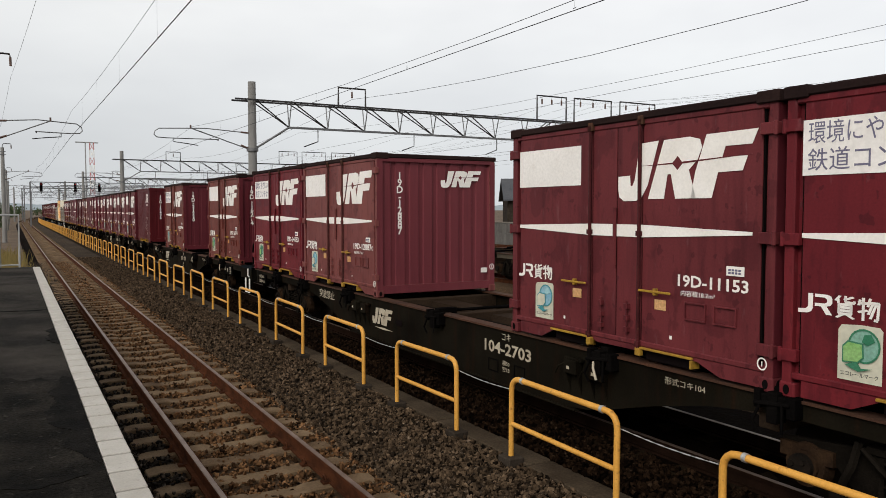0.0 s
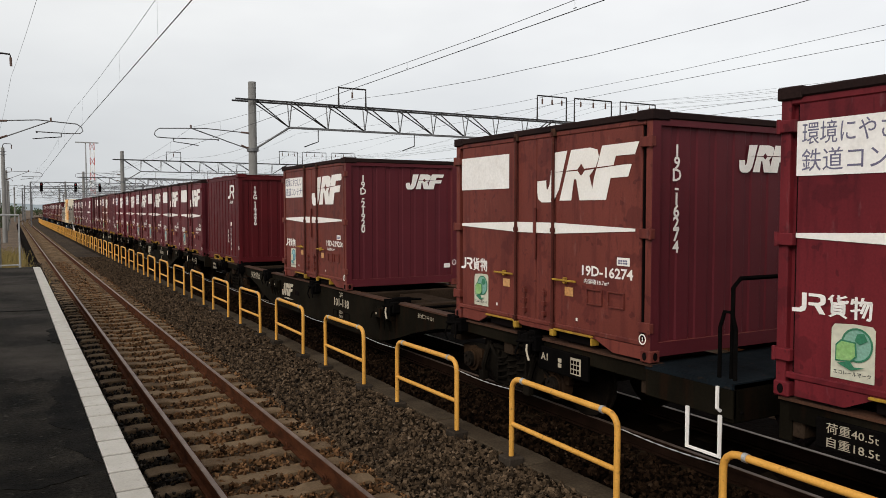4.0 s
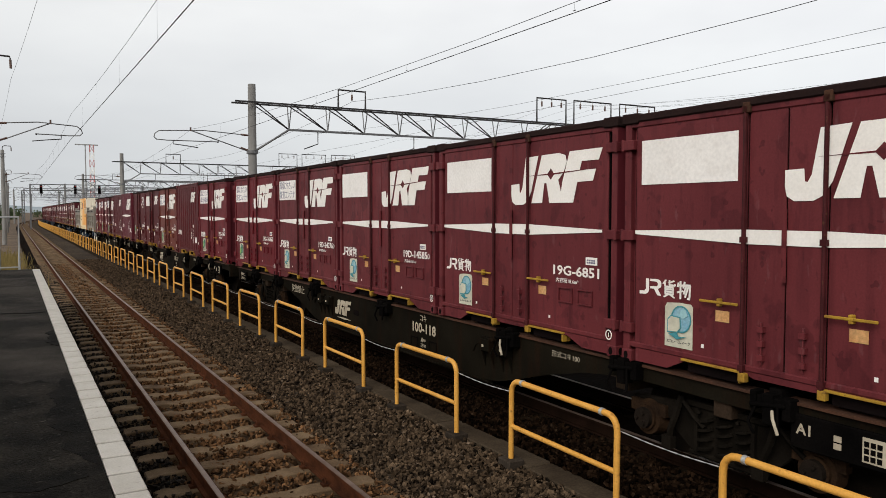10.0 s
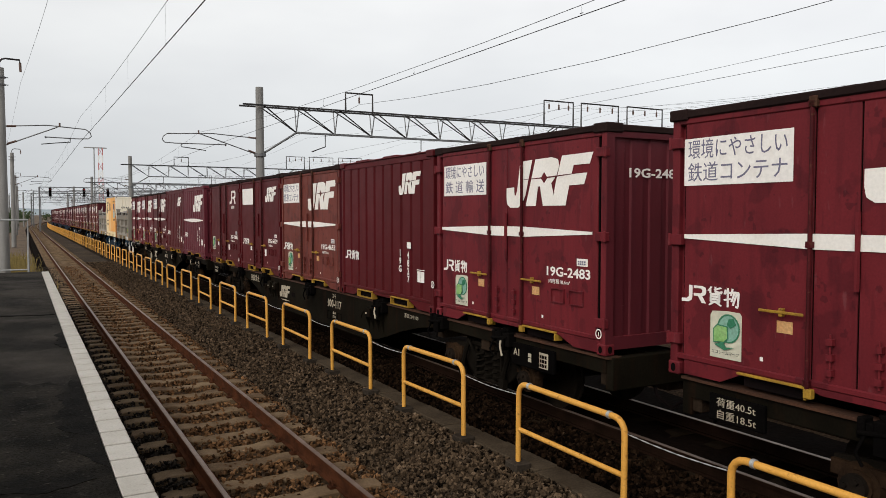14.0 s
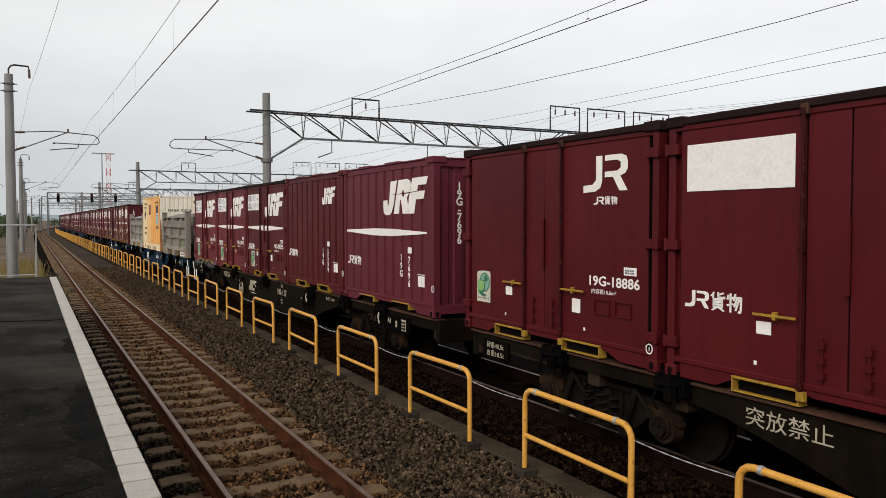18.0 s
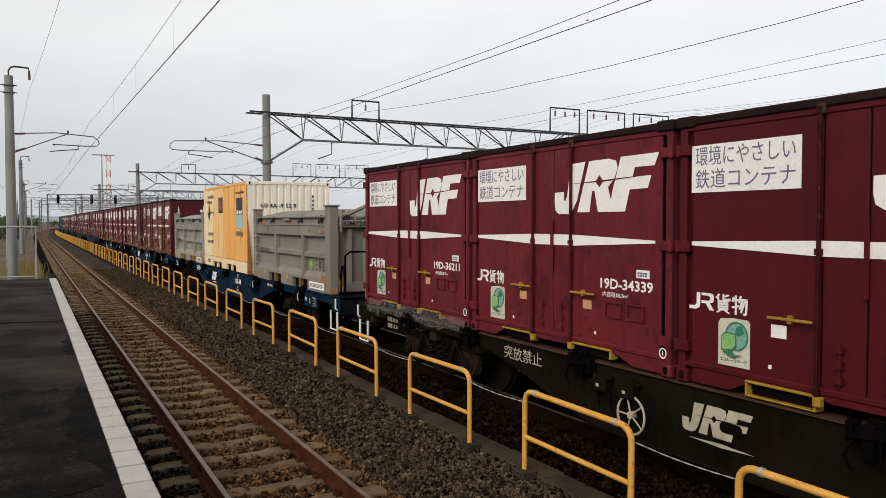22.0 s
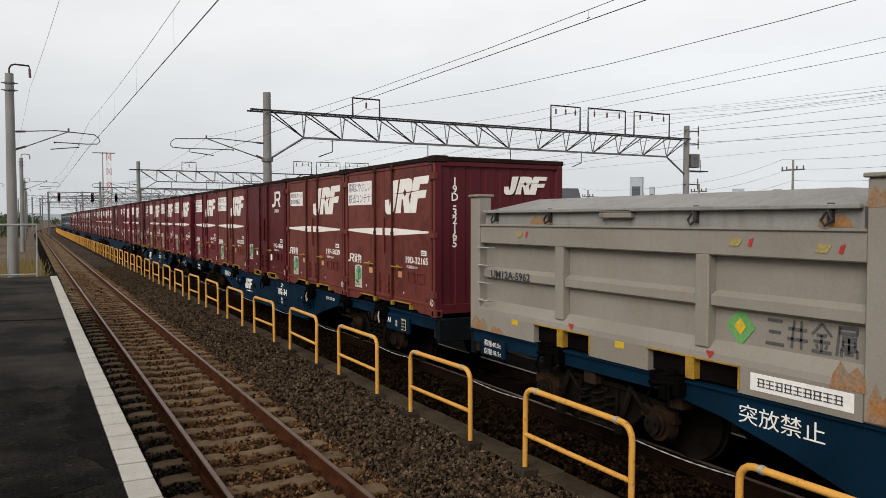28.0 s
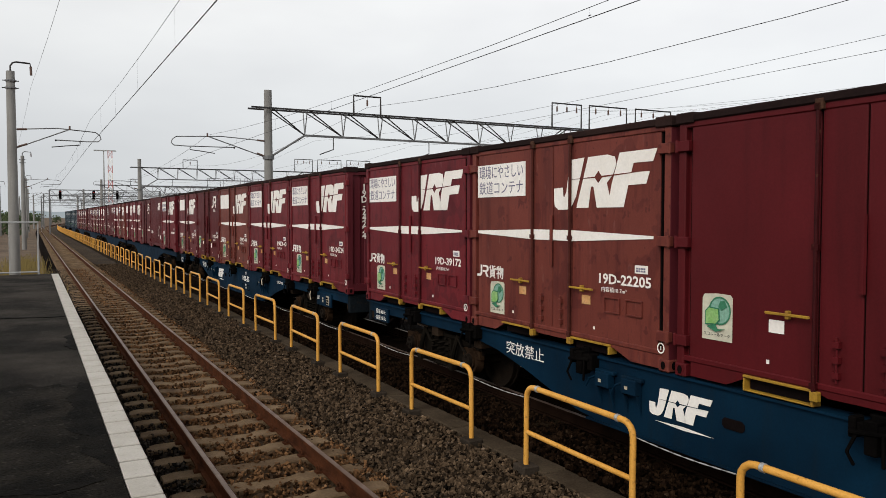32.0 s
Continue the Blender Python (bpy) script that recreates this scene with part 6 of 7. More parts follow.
def sill_outline():
    return [(-9.62, 0.98), (9.62, 0.98), (9.62, 0.8), (5.9, 0.82), (5.2, 0.73), (4.5, 0.57), (3.9, 0.4), (3.5, 0.3), (3.1, 0.26), (-3.1, 0.26), (-3.5, 0.3), (-3.9, 0.4), (-4.5, 0.57), (-5.2, 0.73), (-5.9, 0.82), (-9.62, 0.8)]


def bogie_meshes():
    # side frame: a beam that drops between the axle boxes, with a window for the springs
    f = [(-1.2, 0.52), (-1.2, 0.62), (-0.72, 0.66), (-0.42, 0.7), (0.42, 0.7), (0.72, 0.66), (1.2, 0.62), (1.2, 0.52), (0.74, 0.5), (0.6, 0.36), (0.4, 0.22), (-0.4, 0.22), (-0.6, 0.36), (-0.74, 0.5)]
    frame_ = Geo().slab(f, (-0.03, 0, 0), (0, 1, 0), (0, 0, 1), 0.06)
    frame_.box(-0.06, 0.06, -0.42, 0.42, 0.2, 0.245).box(-0.06, 0.06, -0.46, 0.46, 0.66, 0.72)
    bolster = Geo().box(-0.97, 0.97, -0.22, 0.22, 0.4, 0.62)
    spring = Geo()
    for q in (-0.22, 0.0, 0.22):
        pts = [(0.07 * math.cos(a), q + 0.07 * math.sin(a), 0.25 + 0.014 * a) for a in [i * math.pi / 4 for i in range(48)] if 0.25 + 0.014 * a < 0.64]
        spring.tube(pts, 0.018, 5)
    spring.box(-0.03, 0.05, -0.34, -0.3, 0.24, 0.66).box(-0.03, 0.05, 0.3, 0.34, 0.24, 0.66)
    wheel = Geo()
    for x0, x1, r in ((-0.60, -0.53, 0.43), (-0.53, -0.50, 0.455), (0.53, 0.60, 0.43), (0.50, 0.53, 0.455)):
        wheel.tube([(x0, 0, 0), (x1, 0, 0)], r, 24)
    wheel.tube([(-1.08, 0, 0), (1.08, 0, 0)], 0.07, 10)
    for s in (-1, 1):
        wheel.tube([(s * 1.07, 0, 0), (s * 1.15, 0, 0)], 0.105, 14)
        for i in range(3):
            a = i * 2 * math.pi / 3
            c = (0.06 * math.cos(a), 0.06 * math.sin(a))
            wheel.tube([(s * 1.15, c[0], c[1]), (s * 1.175, c[0], c[1])], 0.022, 6)
    box_ = Geo()
    box_.tube([(0.04, 0, 0), (-0.07, 0, 0)], 0.19, 18, radii=[0.2, 0.175])
    box_.tube([(-0.07, 0, 0), (-0.1, 0, 0)], 0.13, 14)
    box_.box(-0.06, 0.02, -0.24, 0.24, 0.04, 0.16)
    shoe = Geo().tube([(0.02, 0.0, 0.74), (-0.03, 0.02, 0.56), (-0.02, 0.1, 0.4), (0.02, 0.14, 0.26)], 0.035, 6)
    shoe.box(-0.04, 0.03, 0.08, 0.2, 0.2, 0.32)
    shoe.tube([(0.0, -0.04, 0.7), (-0.02, -0.2, 0.58), (0.0, -0.3, 0.5)], 0.022, 6)
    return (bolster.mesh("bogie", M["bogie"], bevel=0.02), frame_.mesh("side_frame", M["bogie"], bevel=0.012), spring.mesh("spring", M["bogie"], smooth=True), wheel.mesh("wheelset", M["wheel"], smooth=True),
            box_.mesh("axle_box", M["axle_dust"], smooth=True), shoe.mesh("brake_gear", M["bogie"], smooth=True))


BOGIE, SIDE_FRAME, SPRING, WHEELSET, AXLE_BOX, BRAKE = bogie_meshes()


def lock_mesh():
    g = Geo().box(-0.1, 0.06, -0.12, 0.12, -0.06, 0.03).box(-0.12, 0.02, -0.05, 0.05, -0.2, 0.06)
    g.tube([(-0.1, -0.16, -0.02), (-0.13, 0.16, -0.05)], 0.022, 6)
    g.tube([(-0.12, 0.1, -0.04), (-0.15, 0.16, -0.2), (-0.12, 0.12, -0.3)], 0.016, 6)
    g.tube([(-0.12, -0.1, -0.03), (-0.14, -0.12, -0.26)], 0.016, 6)
    g.box(-0.02, 0.3, -0.06, 0.06, 0.0, 0.09).box(-0.1, 0.02, -0.2, -0.12, -0.14, 0.04).box(-0.1, 0.02, 0.13, 0.19, -0.1, 0.06)
    g.tube([(0.05, 0.1, 0.06), (0.6, 0.16, 0.02)], 0.02, 6)
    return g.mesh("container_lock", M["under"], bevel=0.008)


FRAME = [[(0, 0), (1, 0), (1, 0.09), (0, 0.09)], [(0, 0.91), (1, 0.91), (1, 1), (0, 1)], [(0, 0.09), (0.07, 0.09), (0.07, 0.91), (0, 0.91)], [(0.93, 0.09), (1, 0.09), (1, 0.91), (0.93, 0.91)]]


def lock_box_mesh(paint):
    g = Geo().box(-0.1, 0.0, -0.11, 0.11, -0.16, 0.0).box(-0.06, 0.0, -0.15, 0.15, -0.02, 0.02)
    for q in (-0.1, 0.1):
        g.slab([(0, 0), (-0.08, 0), (0, -0.24)], (0, q + 0.008, -0.16), (1, 0, 0), (0, 0, 1), 0.016)
    g.tube([(-0.08, 0.1, -0.05), (-0.1, 0.2, -0.1), (-0.1, 0.26, -0.2)], 0.014, 6)
    return g.mesh("lock_box", paint, bevel=0.008)


def lever_mesh():
    return Geo().tube([(-0.12, 0, 0), (-0.15, -0.03, -0.06), (-0.15, -0.08, -0.18)], 0.014, 6).mesh("lever", M["cream_paint"], smooth=True)


def handwheel_mesh():
    g = Geo()
    g.tube([(0, 0.2 * math.cos(2 * math.pi * i / 24), 0.2 * math.sin(2 * math.pi * i / 24)) for i in range(25)], 0.013, 6, cap=False)
    for i in range(5):
        a = 2 * math.pi * i / 5
        g.tube([(0, 0, 0), (0, 0.2 * math.cos(a), 0.2 * math.sin(a))], 0.009, 5)
    g.tube([(0.1, 0, 0), (-0.02, 0, 0)], 0.04, 8)
    return g.mesh("handwheel", M["cream_paint"], smooth=True)


LOCK, LEVER, HANDWHEEL = lock_mesh(), lever_mesh(), handwheel_mesh()


def wagon(u_mid, paint, number, type_no="", plate=9.05, logo_y=1.9, num_y=-1.4, num_w=0.76, near_deck=0.0, far_deck=0.0, wheel=None, detail=True, parked=None, load="", rust=True, locks_white=True):
    pm = M[paint]
    hue = "lit-toned olive-grey" if paint == "olive_lit" else "rust-stained olive-grey" if paint.startswith("olive") else "deep blue"
    t = thing("flat_wagon", f"{hue} steel container flat wagon, {load or 'carrying containers'}", "wagon", group="container wagons")
    if parked:
        t.matrix_basis = parked
    else:
        MOVING.append((t, u_mid, TRACK_2, 0.0))
    y0, y1 = -9.72 - near_deck, 9.72 + far_deck
    for s, nm in ((-1, "side_sill"), (1, "side_sill")):
        def make(s=s):
            g = Geo().slab(sill_outline(), (-1.17 if s < 0 else 1.14, 0, 0), (0, 1, 0), (0, 0, 1), 0.03)
            return g.mesh("side_sill", pm)
        part(nm, cached(("sill", paint, s), make), t)
        part("top_flange", cached(("flange", paint, s), lambda: Geo().box(s * 1.2 if s < 0 else 1.02, -1.02 if s < 0 else 1.2, -9.7, 9.7, 0.965, 0.99).mesh("top_flange", M["rust_top"] if rust else pm)), t, "rusty top flange" if rust else "")
        part("bottom_flange", cached(("bflange", paint, s), lambda: Geo().box(-1.2 if s < 0 else 1.08, -1.08 if s < 0 else 1.2, -3.3, 3.3, 0.245, 0.265).mesh("bottom_flange", pm)), t)
    part("centre_sill", cached("csill", lambda: Geo().box(-0.22, 0.22, -9.6, 9.6, 0.5, 0.9).mesh("centre_sill", M["dusty_steel"])), t)
    for y in (-9.6, -7.1, -5.8, -3.9, -1.95, 0, 1.95, 3.9, 5.8, 7.1, 9.6):
        part("cross_beam", cached("xbeam", lambda: Geo().box(-1.14, 1.14, -0.1, 0.1, 0.66, 0.95).mesh("cross_beam", M["dusty_steel"], bevel=0.01)), t).location = (0, y, 0)
    for q in (-1, 1):
        part("diagonal_brace", cached(("dbr", q), lambda: Geo().tube([(-1.1, q * 4.0, 0.88), (0, q * 5.7, 0.88), (1.1, q * 4.0, 0.88)], 0.05, 6).mesh("diagonal_brace", M["under"])), t)
    for a, b in ((y0, y0 + 0.12), (y1 - 0.12, y1)):
        part("end_beam", Geo().box(-1.16, 1.16, a, b, 0.62, 0.98).mesh("end_beam", pm if paint.startswith("olive") else M["deck"], bevel=0.01), t)
        s = -1 if a < 0 else 1
        part("coupler", Geo().box(-0.1, 0.1, min(a, a + s * 0.3), max(a, a + s * 0.3), 0.78, 0.95).box(-0.16, 0.16, min(b, b + s * 0.32), max(b, b + s * 0.32), 0.74, 1.0).mesh("coupler", M["under"], bevel=0.02), t)
        part("air_hose", Geo().tube([(-0.5, b, 0.75), (-0.5, b + s * 0.12, 0.5), (-0.42, b + s * 0.25, 0.38), (-0.3, b + s * 0.36, 0.5)], 0.022, 6).mesh("air_hose", M["seal"], smooth=True), t)
    for deck, s in ((near_deck, -1), (far_deck, 1)):
        if not deck:
            continue
        e = s * (9.72 + deck)
        i0, i1 = sorted((s * 9.6, e))
        part("end_deck", Geo().box(-1.18, 1.18, i0, i1, 0.93, 0.985).mesh("end_deck", M["deck"]), t, "flat steel end platform")
        part("deck_side", Geo().box(-1.18, -1.12, i0, i1, 0.66, 0.93).mesh("deck_side", pm, bevel=0.01), t)
        hm = M["under"] if s < 0 else M["fork_yellow"]
        o = 0.08 * s
        for x in (-1.05, 1.05):
            part("handrail", Geo().tube([(x, e - o * 3.2, 0.98), (x, e - o * 3.2, 1.45), (x, e - o * 2.6, 1.6), (x, e - o * 1.6, 1.6), (x, e - o, 1.45), (x, e - o, 0.8), (x, e, 0.7)], 0.02, 6).mesh("handrail", hm, smooth=True), t, "bent tubular handrail")
        part("end_railing", Geo().tube([(-1.0, e - o * 2, 0.98), (-1.0, e - o * 2, 1.82), (-0.9, e - o * 2, 1.9), (0.9, e - o * 2, 1.9), (1.0, e - o * 2, 1.82), (1.0, e - o * 2, 0.98)], 0.022, 6).mesh("end_railing", M["under"] if s < 0 else M["bogie"], smooth=True), t)
        for x in (-1.19,):
            part("step", Geo().tube([(x, e - s * 0.5, 0.68), (x, e - s * 0.5, 0.3), (x, e - s * 0.12, 0.3), (x, e - s * 0.12, 0.68)], 0.022, 6).mesh("step", M["white_paint"], smooth=True), t, "white-painted step iron")
            part("grab_iron", Geo().tube([(x, e - s * 0.12, 0.72), (x - 0.04, e - s * 0.12, 0.75), (x - 0.04, e - s * 0.12, 0.95)], 0.018, 6).mesh("grab_iron", M["white_paint"], smooth=True), t)
    for y in (-7.05, 7.05):
        b = part("bogie", BOGIE, t, "dusty dark cast bogie")
        b.location = (0, y, 0)
        for q in (-0.95, 0.95):
            w = part("wheelset", WHEELSET, b)
            w.location = (0, q, 0.43)
            if not parked and detail:
                WHEELS.append((w, q))
            for sx in (-1, 1):
                o = part("axle_box", AXLE_BOX, b)
                o.location, o.rotation_euler = (sx * 1.0, q, 0.43), (0, 0, 0 if sx < 0 else math.pi)
        for x in (-0.99, 0.99):
            part("side_frame", SIDE_FRAME, b).location = (x, 0, 0)
            part("spring", SPRING, b).location = (x * 1.04, 0, 0)
        for q in (-0.56, 0.5):
            part("brake_hanger", BRAKE, b).location = (-1.08, q, 0)
    if detail:
        for y in (-7.7, -5.95, -3.8, -0.1, 3.3, 5.8, 7.7):
            o = part("container_lock", LOCK, t, "black container lock with hanging hooks")
            o.location = (-1.19, y, 0.97)
            o = part("container_lock", LOCK, t)
            o.location, o.rotation_euler = (1.19, y, 0.97), (0, 0, math.pi)
        for y in (2.95, -3.3):
            for q in (0.0, 0.42):
                o = part("lock_box", cached(("lbox", paint), lambda: lock_box_mesh(pm)), t, "hanging lock box with gussets")
                o.location = (-1.175, y - q, 0.84)
                decal("box_tag", cached("btag", lambda: flat(RECT, 0.045, 0.035, M["cream_paint"], "box_tag")), o, (-0.105, 0.02, -0.09))
        for y in (-4.6, 0.15, 4.3):
            part("deck_rod", cached("drod", lambda: Geo().tube([(-1.1, 0.05, 0.975), (1.1, -0.12, 0.975)], 0.02, 6).tube([(-0.9, 0.3, 0.93), (0.9, 0.3, 0.93)], 0.025, 6).mesh("deck_rod", M["under"], smooth=True)), t).location = (0, y, 0)
        part("air_pipe", cached("apipe", lambda: Geo().tube([(-0.5, -9.5, 0.84), (-0.5, 9.5, 0.84)], 0.03, 6).tube([(0.45, -9.5, 0.8), (0.45, 9.5, 0.8)], 0.024, 6).mesh("air_pipe", M["bogie"], smooth=True)), t)
        for y in (-7.75, -3.75):
            o = part("lever", LEVER, t, "pale lock lever")
            o.location = (-1.19, y, 0.9)
        logo(t, (-1.176, logo_y, 0.68), 0.82, 0.3, pm, mat="cream_paint" if paint.startswith("olive") else "white_paint", cut=True)
        decal("logo_underline", cached(("lu", paint), lambda: flat([[(0, 0.4), (0.5, 0), (1, 0.5), (0.5, 0.9)]], 0.75, 0.04, M["cream_paint" if paint.startswith("olive") else "white_paint"], "logo_underline")), t, (-1.176, logo_y - 0.05, 0.48))
        decal("hand_hole", cached("hh", lambda: flat([[(0.12, 0), (0.88, 0), (1, 0.25), (1, 0.75), (0.88, 1), (0.12, 1), (0, 0.75), (0, 0.25)]], 0.25, 0.1, M["seal"], "hand_hole")), t, (-1.178, 1.25, 0.66))
        lm = M["cream_paint" if paint.startswith("olive") else "white_paint"]
        lettering("class_name", "コキ", t, (-1.176, num_y, 0.87), 0.2, 0.12, lm)
        lettering("wagon_number", number, t, (-1.176, num_y, 0.71), num_w, 0.21, lm, label="pale painted wagon number")
        for y in (num_y + 0.3, num_y - 0.3):
            decal("card_frame", cached(("cf", paint), lambda: flat(FRAME, 0.24, 0.17, M["under"], "card_frame")), t, (-1.176, y, 0.47))
        lettering("brake_notice", "積50", t, (-1.178, num_y, 0.53), 0.16, 0.07, lm)
        lettering("brake_notice", "空18", t, (-1.178, num_y, 0.45), 0.16, 0.07, lm)
        lettering("notice", "突放禁止", t, (-1.176, 4.56, 0.8), 0.84, 0.185, lm if paint.startswith("olive") else M["white_paint"], label="white painted notice")
        if type_no:
            lettering("type_mark", "形式コキ" + type_no, t, (-1.176, -4.9, 0.86), 0.5, 0.08, lm)
        o = part("plate_panel", cached(("pp", paint), lambda: Geo().box(-1.21, -1.17, -8.75, -7.85, 0.62, 0.9).mesh("plate_panel", M["under"] if paint.startswith("olive") else pm, bevel=0.008)), t)
        decal("inspection_plate", cached("ip", lambda: flat(RECT, 0.18, 0.19, M["cream_paint"], "inspection_plate")), t, (-1.212, -8.55, 0.76), label="white inspection grid")
        decal("inspection_print", cached("ipb", lambda: bars(3, 3, 0.15, 0.16, M["under"], 0.75)), t, (-1.216, -8.55, 0.76))
        lettering("zone_mark", "A1", t, (-1.212, -7.98, 0.78), 0.13, 0.12, lm)
        decal("small_plate", cached("sp", lambda: bars(2, 1, 0.08, 0.12, M["cream_paint"], 0.8)), t, (-1.212, -8.27, 0.76))
        part("plate_panel", cached(("pp2", paint), lambda: Geo().box(-1.21, -1.17, -0.3, 0.3, 0.66, 0.9).mesh("plate_panel", M["under"] if paint.startswith("olive") else pm, bevel=0.008)), t).location = (0, plate, 0)
        lettering("load_mark", "荷重40.5t", t, (-1.214, plate, 0.83), 0.42, 0.09, lm)
        lettering("load_mark", "自重18.5t", t, (-1.214, plate, 0.72), 0.42, 0.09, lm)
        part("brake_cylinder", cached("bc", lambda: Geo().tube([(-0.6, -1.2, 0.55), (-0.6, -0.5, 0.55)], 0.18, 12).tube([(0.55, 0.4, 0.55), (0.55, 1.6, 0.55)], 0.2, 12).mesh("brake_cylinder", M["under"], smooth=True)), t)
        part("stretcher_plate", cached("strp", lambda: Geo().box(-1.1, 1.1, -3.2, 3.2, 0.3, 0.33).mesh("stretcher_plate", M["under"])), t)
    if wheel is not None:
        o = part("handwheel", HANDWHEEL, t, "aged cream brake handwheel")
        o.location = (-1.24, wheel, 0.52)
    return t


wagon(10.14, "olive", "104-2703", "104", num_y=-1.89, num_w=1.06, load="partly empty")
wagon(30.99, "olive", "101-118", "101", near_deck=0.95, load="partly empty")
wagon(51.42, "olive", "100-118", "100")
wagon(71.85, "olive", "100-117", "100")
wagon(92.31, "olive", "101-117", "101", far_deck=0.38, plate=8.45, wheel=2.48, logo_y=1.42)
wagon(113.45, "blue", "103-34", "103", near_deck=0.34, rust=False)
wagon(133.85, "blue", "102-34", "102", rust=False)
wagon(154.25, "blue", "102-33", "102", rust=False)
for k in range(4):
    wagon(174.7 + 20.4 * k, "blue", "", detail=False, rust=False)

# blue-grey containers at the tail
for k in range(2):
    wagon(256.3 + 20.4 * k, "blue", "", detail=False, rust=False)
for k in range(10):
    container(246.5 + 3.9 * k + (0.9 if k > 4 else 0), "bluegrey", None, "small", "19D-0", stripe=False, detail=0)

# torn vinyl sheet caught under one container
def vinyl(u):
    t = thing("plastic_sheet", "crumpled clear vinyl sheet hanging over the wagon sill", "plastic sheet")
    MOVING.append((t, u, 5.48, 1.0))
    g = Geo()
    for i in range(61):
        y = 0.05 + 3.5 * i / 60
        low = 0.1 + 0.1 * noise.noise((y * 1.4, 2, 0)) + 0.06 * noise.noise((y * 6, 5, 0))
        for j in range(5):
            v = j / 4
            g.v.append((-0.035 - 0.035 * noise.noise((y * 7, v * 3, 1)) - 0.04 * v, y, 0.13 - v * (0.1 + low) + 0.02 * noise.noise((y * 9, v * 4, 8))))
    g.f = [(i * 5 + j, i * 5 + j + 1, i * 5 + j + 6, i * 5 + j + 5) for i in range(60) for j in range(4)]
    part("sheet", g.mesh("sheet", M["vinyl"]), t)


vinyl(98.15)

# parked empties in the yard
for k, y in enumerate((8.5, 28.9, 49.3)):
    wagon(0, "olive_lit", "104-1150", "", wheel=2.9 if k == 0 else None, parked=pose(16.2, y, 0), load="standing empty in the yard")


# ---------------------------------------------------------------- far side of the yard
M["block"] = surf("weathered_block_wall", (0.14, 0.132, 0.122), (0.08, 0.075, 0.068), 0.9, big=0.8, fine=20, bump=0.3, grain=0.2, streak=(0.045, 0.042, 0.04), streak_amt=0.75)
M["roof_grey"] = surf("grey_sheet_roof", (0.075, 0.078, 0.08), (0.05, 0.052, 0.055), 0.75, big=0.6, fine=12, bump=0.2, grain=0.2)
M["roof_tile"] = surf("dark_tiled_roof", (0.06, 0.064, 0.072), (0.09, 0.092, 0.098), 0.7, big=0.7, fine=9, bump=0.4, grain=0.3)
M["roof_orange"] = surf("orange_tiled_roof", (0.5, 0.13, 0.06), (0.4, 0.1, 0.05), 0.7, big=1, fine=9, bump=0.3)
M["render_white"] = surf("pale_render", (0.6, 0.58, 0.55), (0.48, 0.46, 0.43), 0.8, big=0.4, fine=8, bump=0.05, grain=0.08)
M["render_brick"] = surf("pinkish_tile_cladding", (0.36, 0.2, 0.16), (0.3, 0.16, 0.13), 0.7, big=0.3, fine=6, bump=0.05)
M["render_beige"] = surf("beige_render", (0.45, 0.4, 0.33), (0.38, 0.34, 0.28), 0.8, big=0.3, fine=6, bump=0.05)
M["far_glass"] = surf("dark_window_glass", (0.06, 0.07, 0.08), (0.1, 0.11, 0.12), 0.2, bump=0, gloss=0.5)
# aerial haze is mixed into the high-rise and hill base colours
M["hazy"] = surf("hazy_blue_tower", (0.42, 0.47, 0.52), (0.38, 0.43, 0.48), 0.9, big=0.02, fine=0.2, bump=0, grain=0.05, gloss=0.0)
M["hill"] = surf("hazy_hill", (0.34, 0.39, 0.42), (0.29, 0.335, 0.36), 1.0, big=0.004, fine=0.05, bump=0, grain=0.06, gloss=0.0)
# red paled so that the tower's colour carries the distance haze
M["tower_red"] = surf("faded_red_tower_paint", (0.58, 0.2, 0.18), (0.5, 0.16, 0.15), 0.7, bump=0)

# block wall along the yard, with a coping and panels between pilasters
wall_o = thing("boundary_wall", "streaked grey concrete block wall along the yard", "wall", kind="structure")
panel_me = Geo().box(36.0, 36.18, -0.98, 0.98, -0.42, 1.42).mesh("wall_panel", M["block"], bevel=0.015)
course_me = Geo().box(35.975, 36.0, -0.985, 0.985, 0.5, 0.56).mesh("wall_course", M["block"])
cope_me = Geo().box(35.93, 36.24, -0.99, 0.99, 1.42, 1.5).mesh("coping_stone", M["concrete"], bevel=0.015)
pil_me = Geo().box(35.95, 36.0, -0.06, 0.06, -0.42, 1.42).mesh("pilaster", M["block"])
for k in range(34):
    for nm, me_ in (("wall_panel", panel_me), ("wall_course", course_me), ("coping_stone", cope_me), ("pilaster", pil_me)):
        o = part(nm, me_, wall_o)
        o.location = (0, 8 + 2 * k + (1 if nm == "pilaster" else 0), 0.01 * math.sin(k * 2.7))
part("wall_far", Geo().box(36.0, 36.18, 75, 200, -0.42, 1.45).mesh("wall_far", M["block"]), wall_o)


def buffer_stop(x, y):
    t = thing("buffer_stop", "dark rusty steel rail buffer stop at a siding end", "buffer stop", (x, y, -0.3))
    for q in (-0.6, 0.6):
        part("raking_rail", Geo().tube([(q, -0.9, 0.1), (q, 0, 1.35), (q, 0.9, 0.1)], 0.07, 6).mesh("raking_rail", M["iron"]), t)
        part("upright", Geo().box(q - 0.06, q + 0.06, -0.06, 0.06, 0, 1.3).mesh("upright", M["iron"]), t)
    part("buffer_beam", Geo().box(-0.9, 0.9, -0.16, 0.1, 1.05, 1.35).mesh("buffer_beam", M["iron"], bevel=0.02), t)


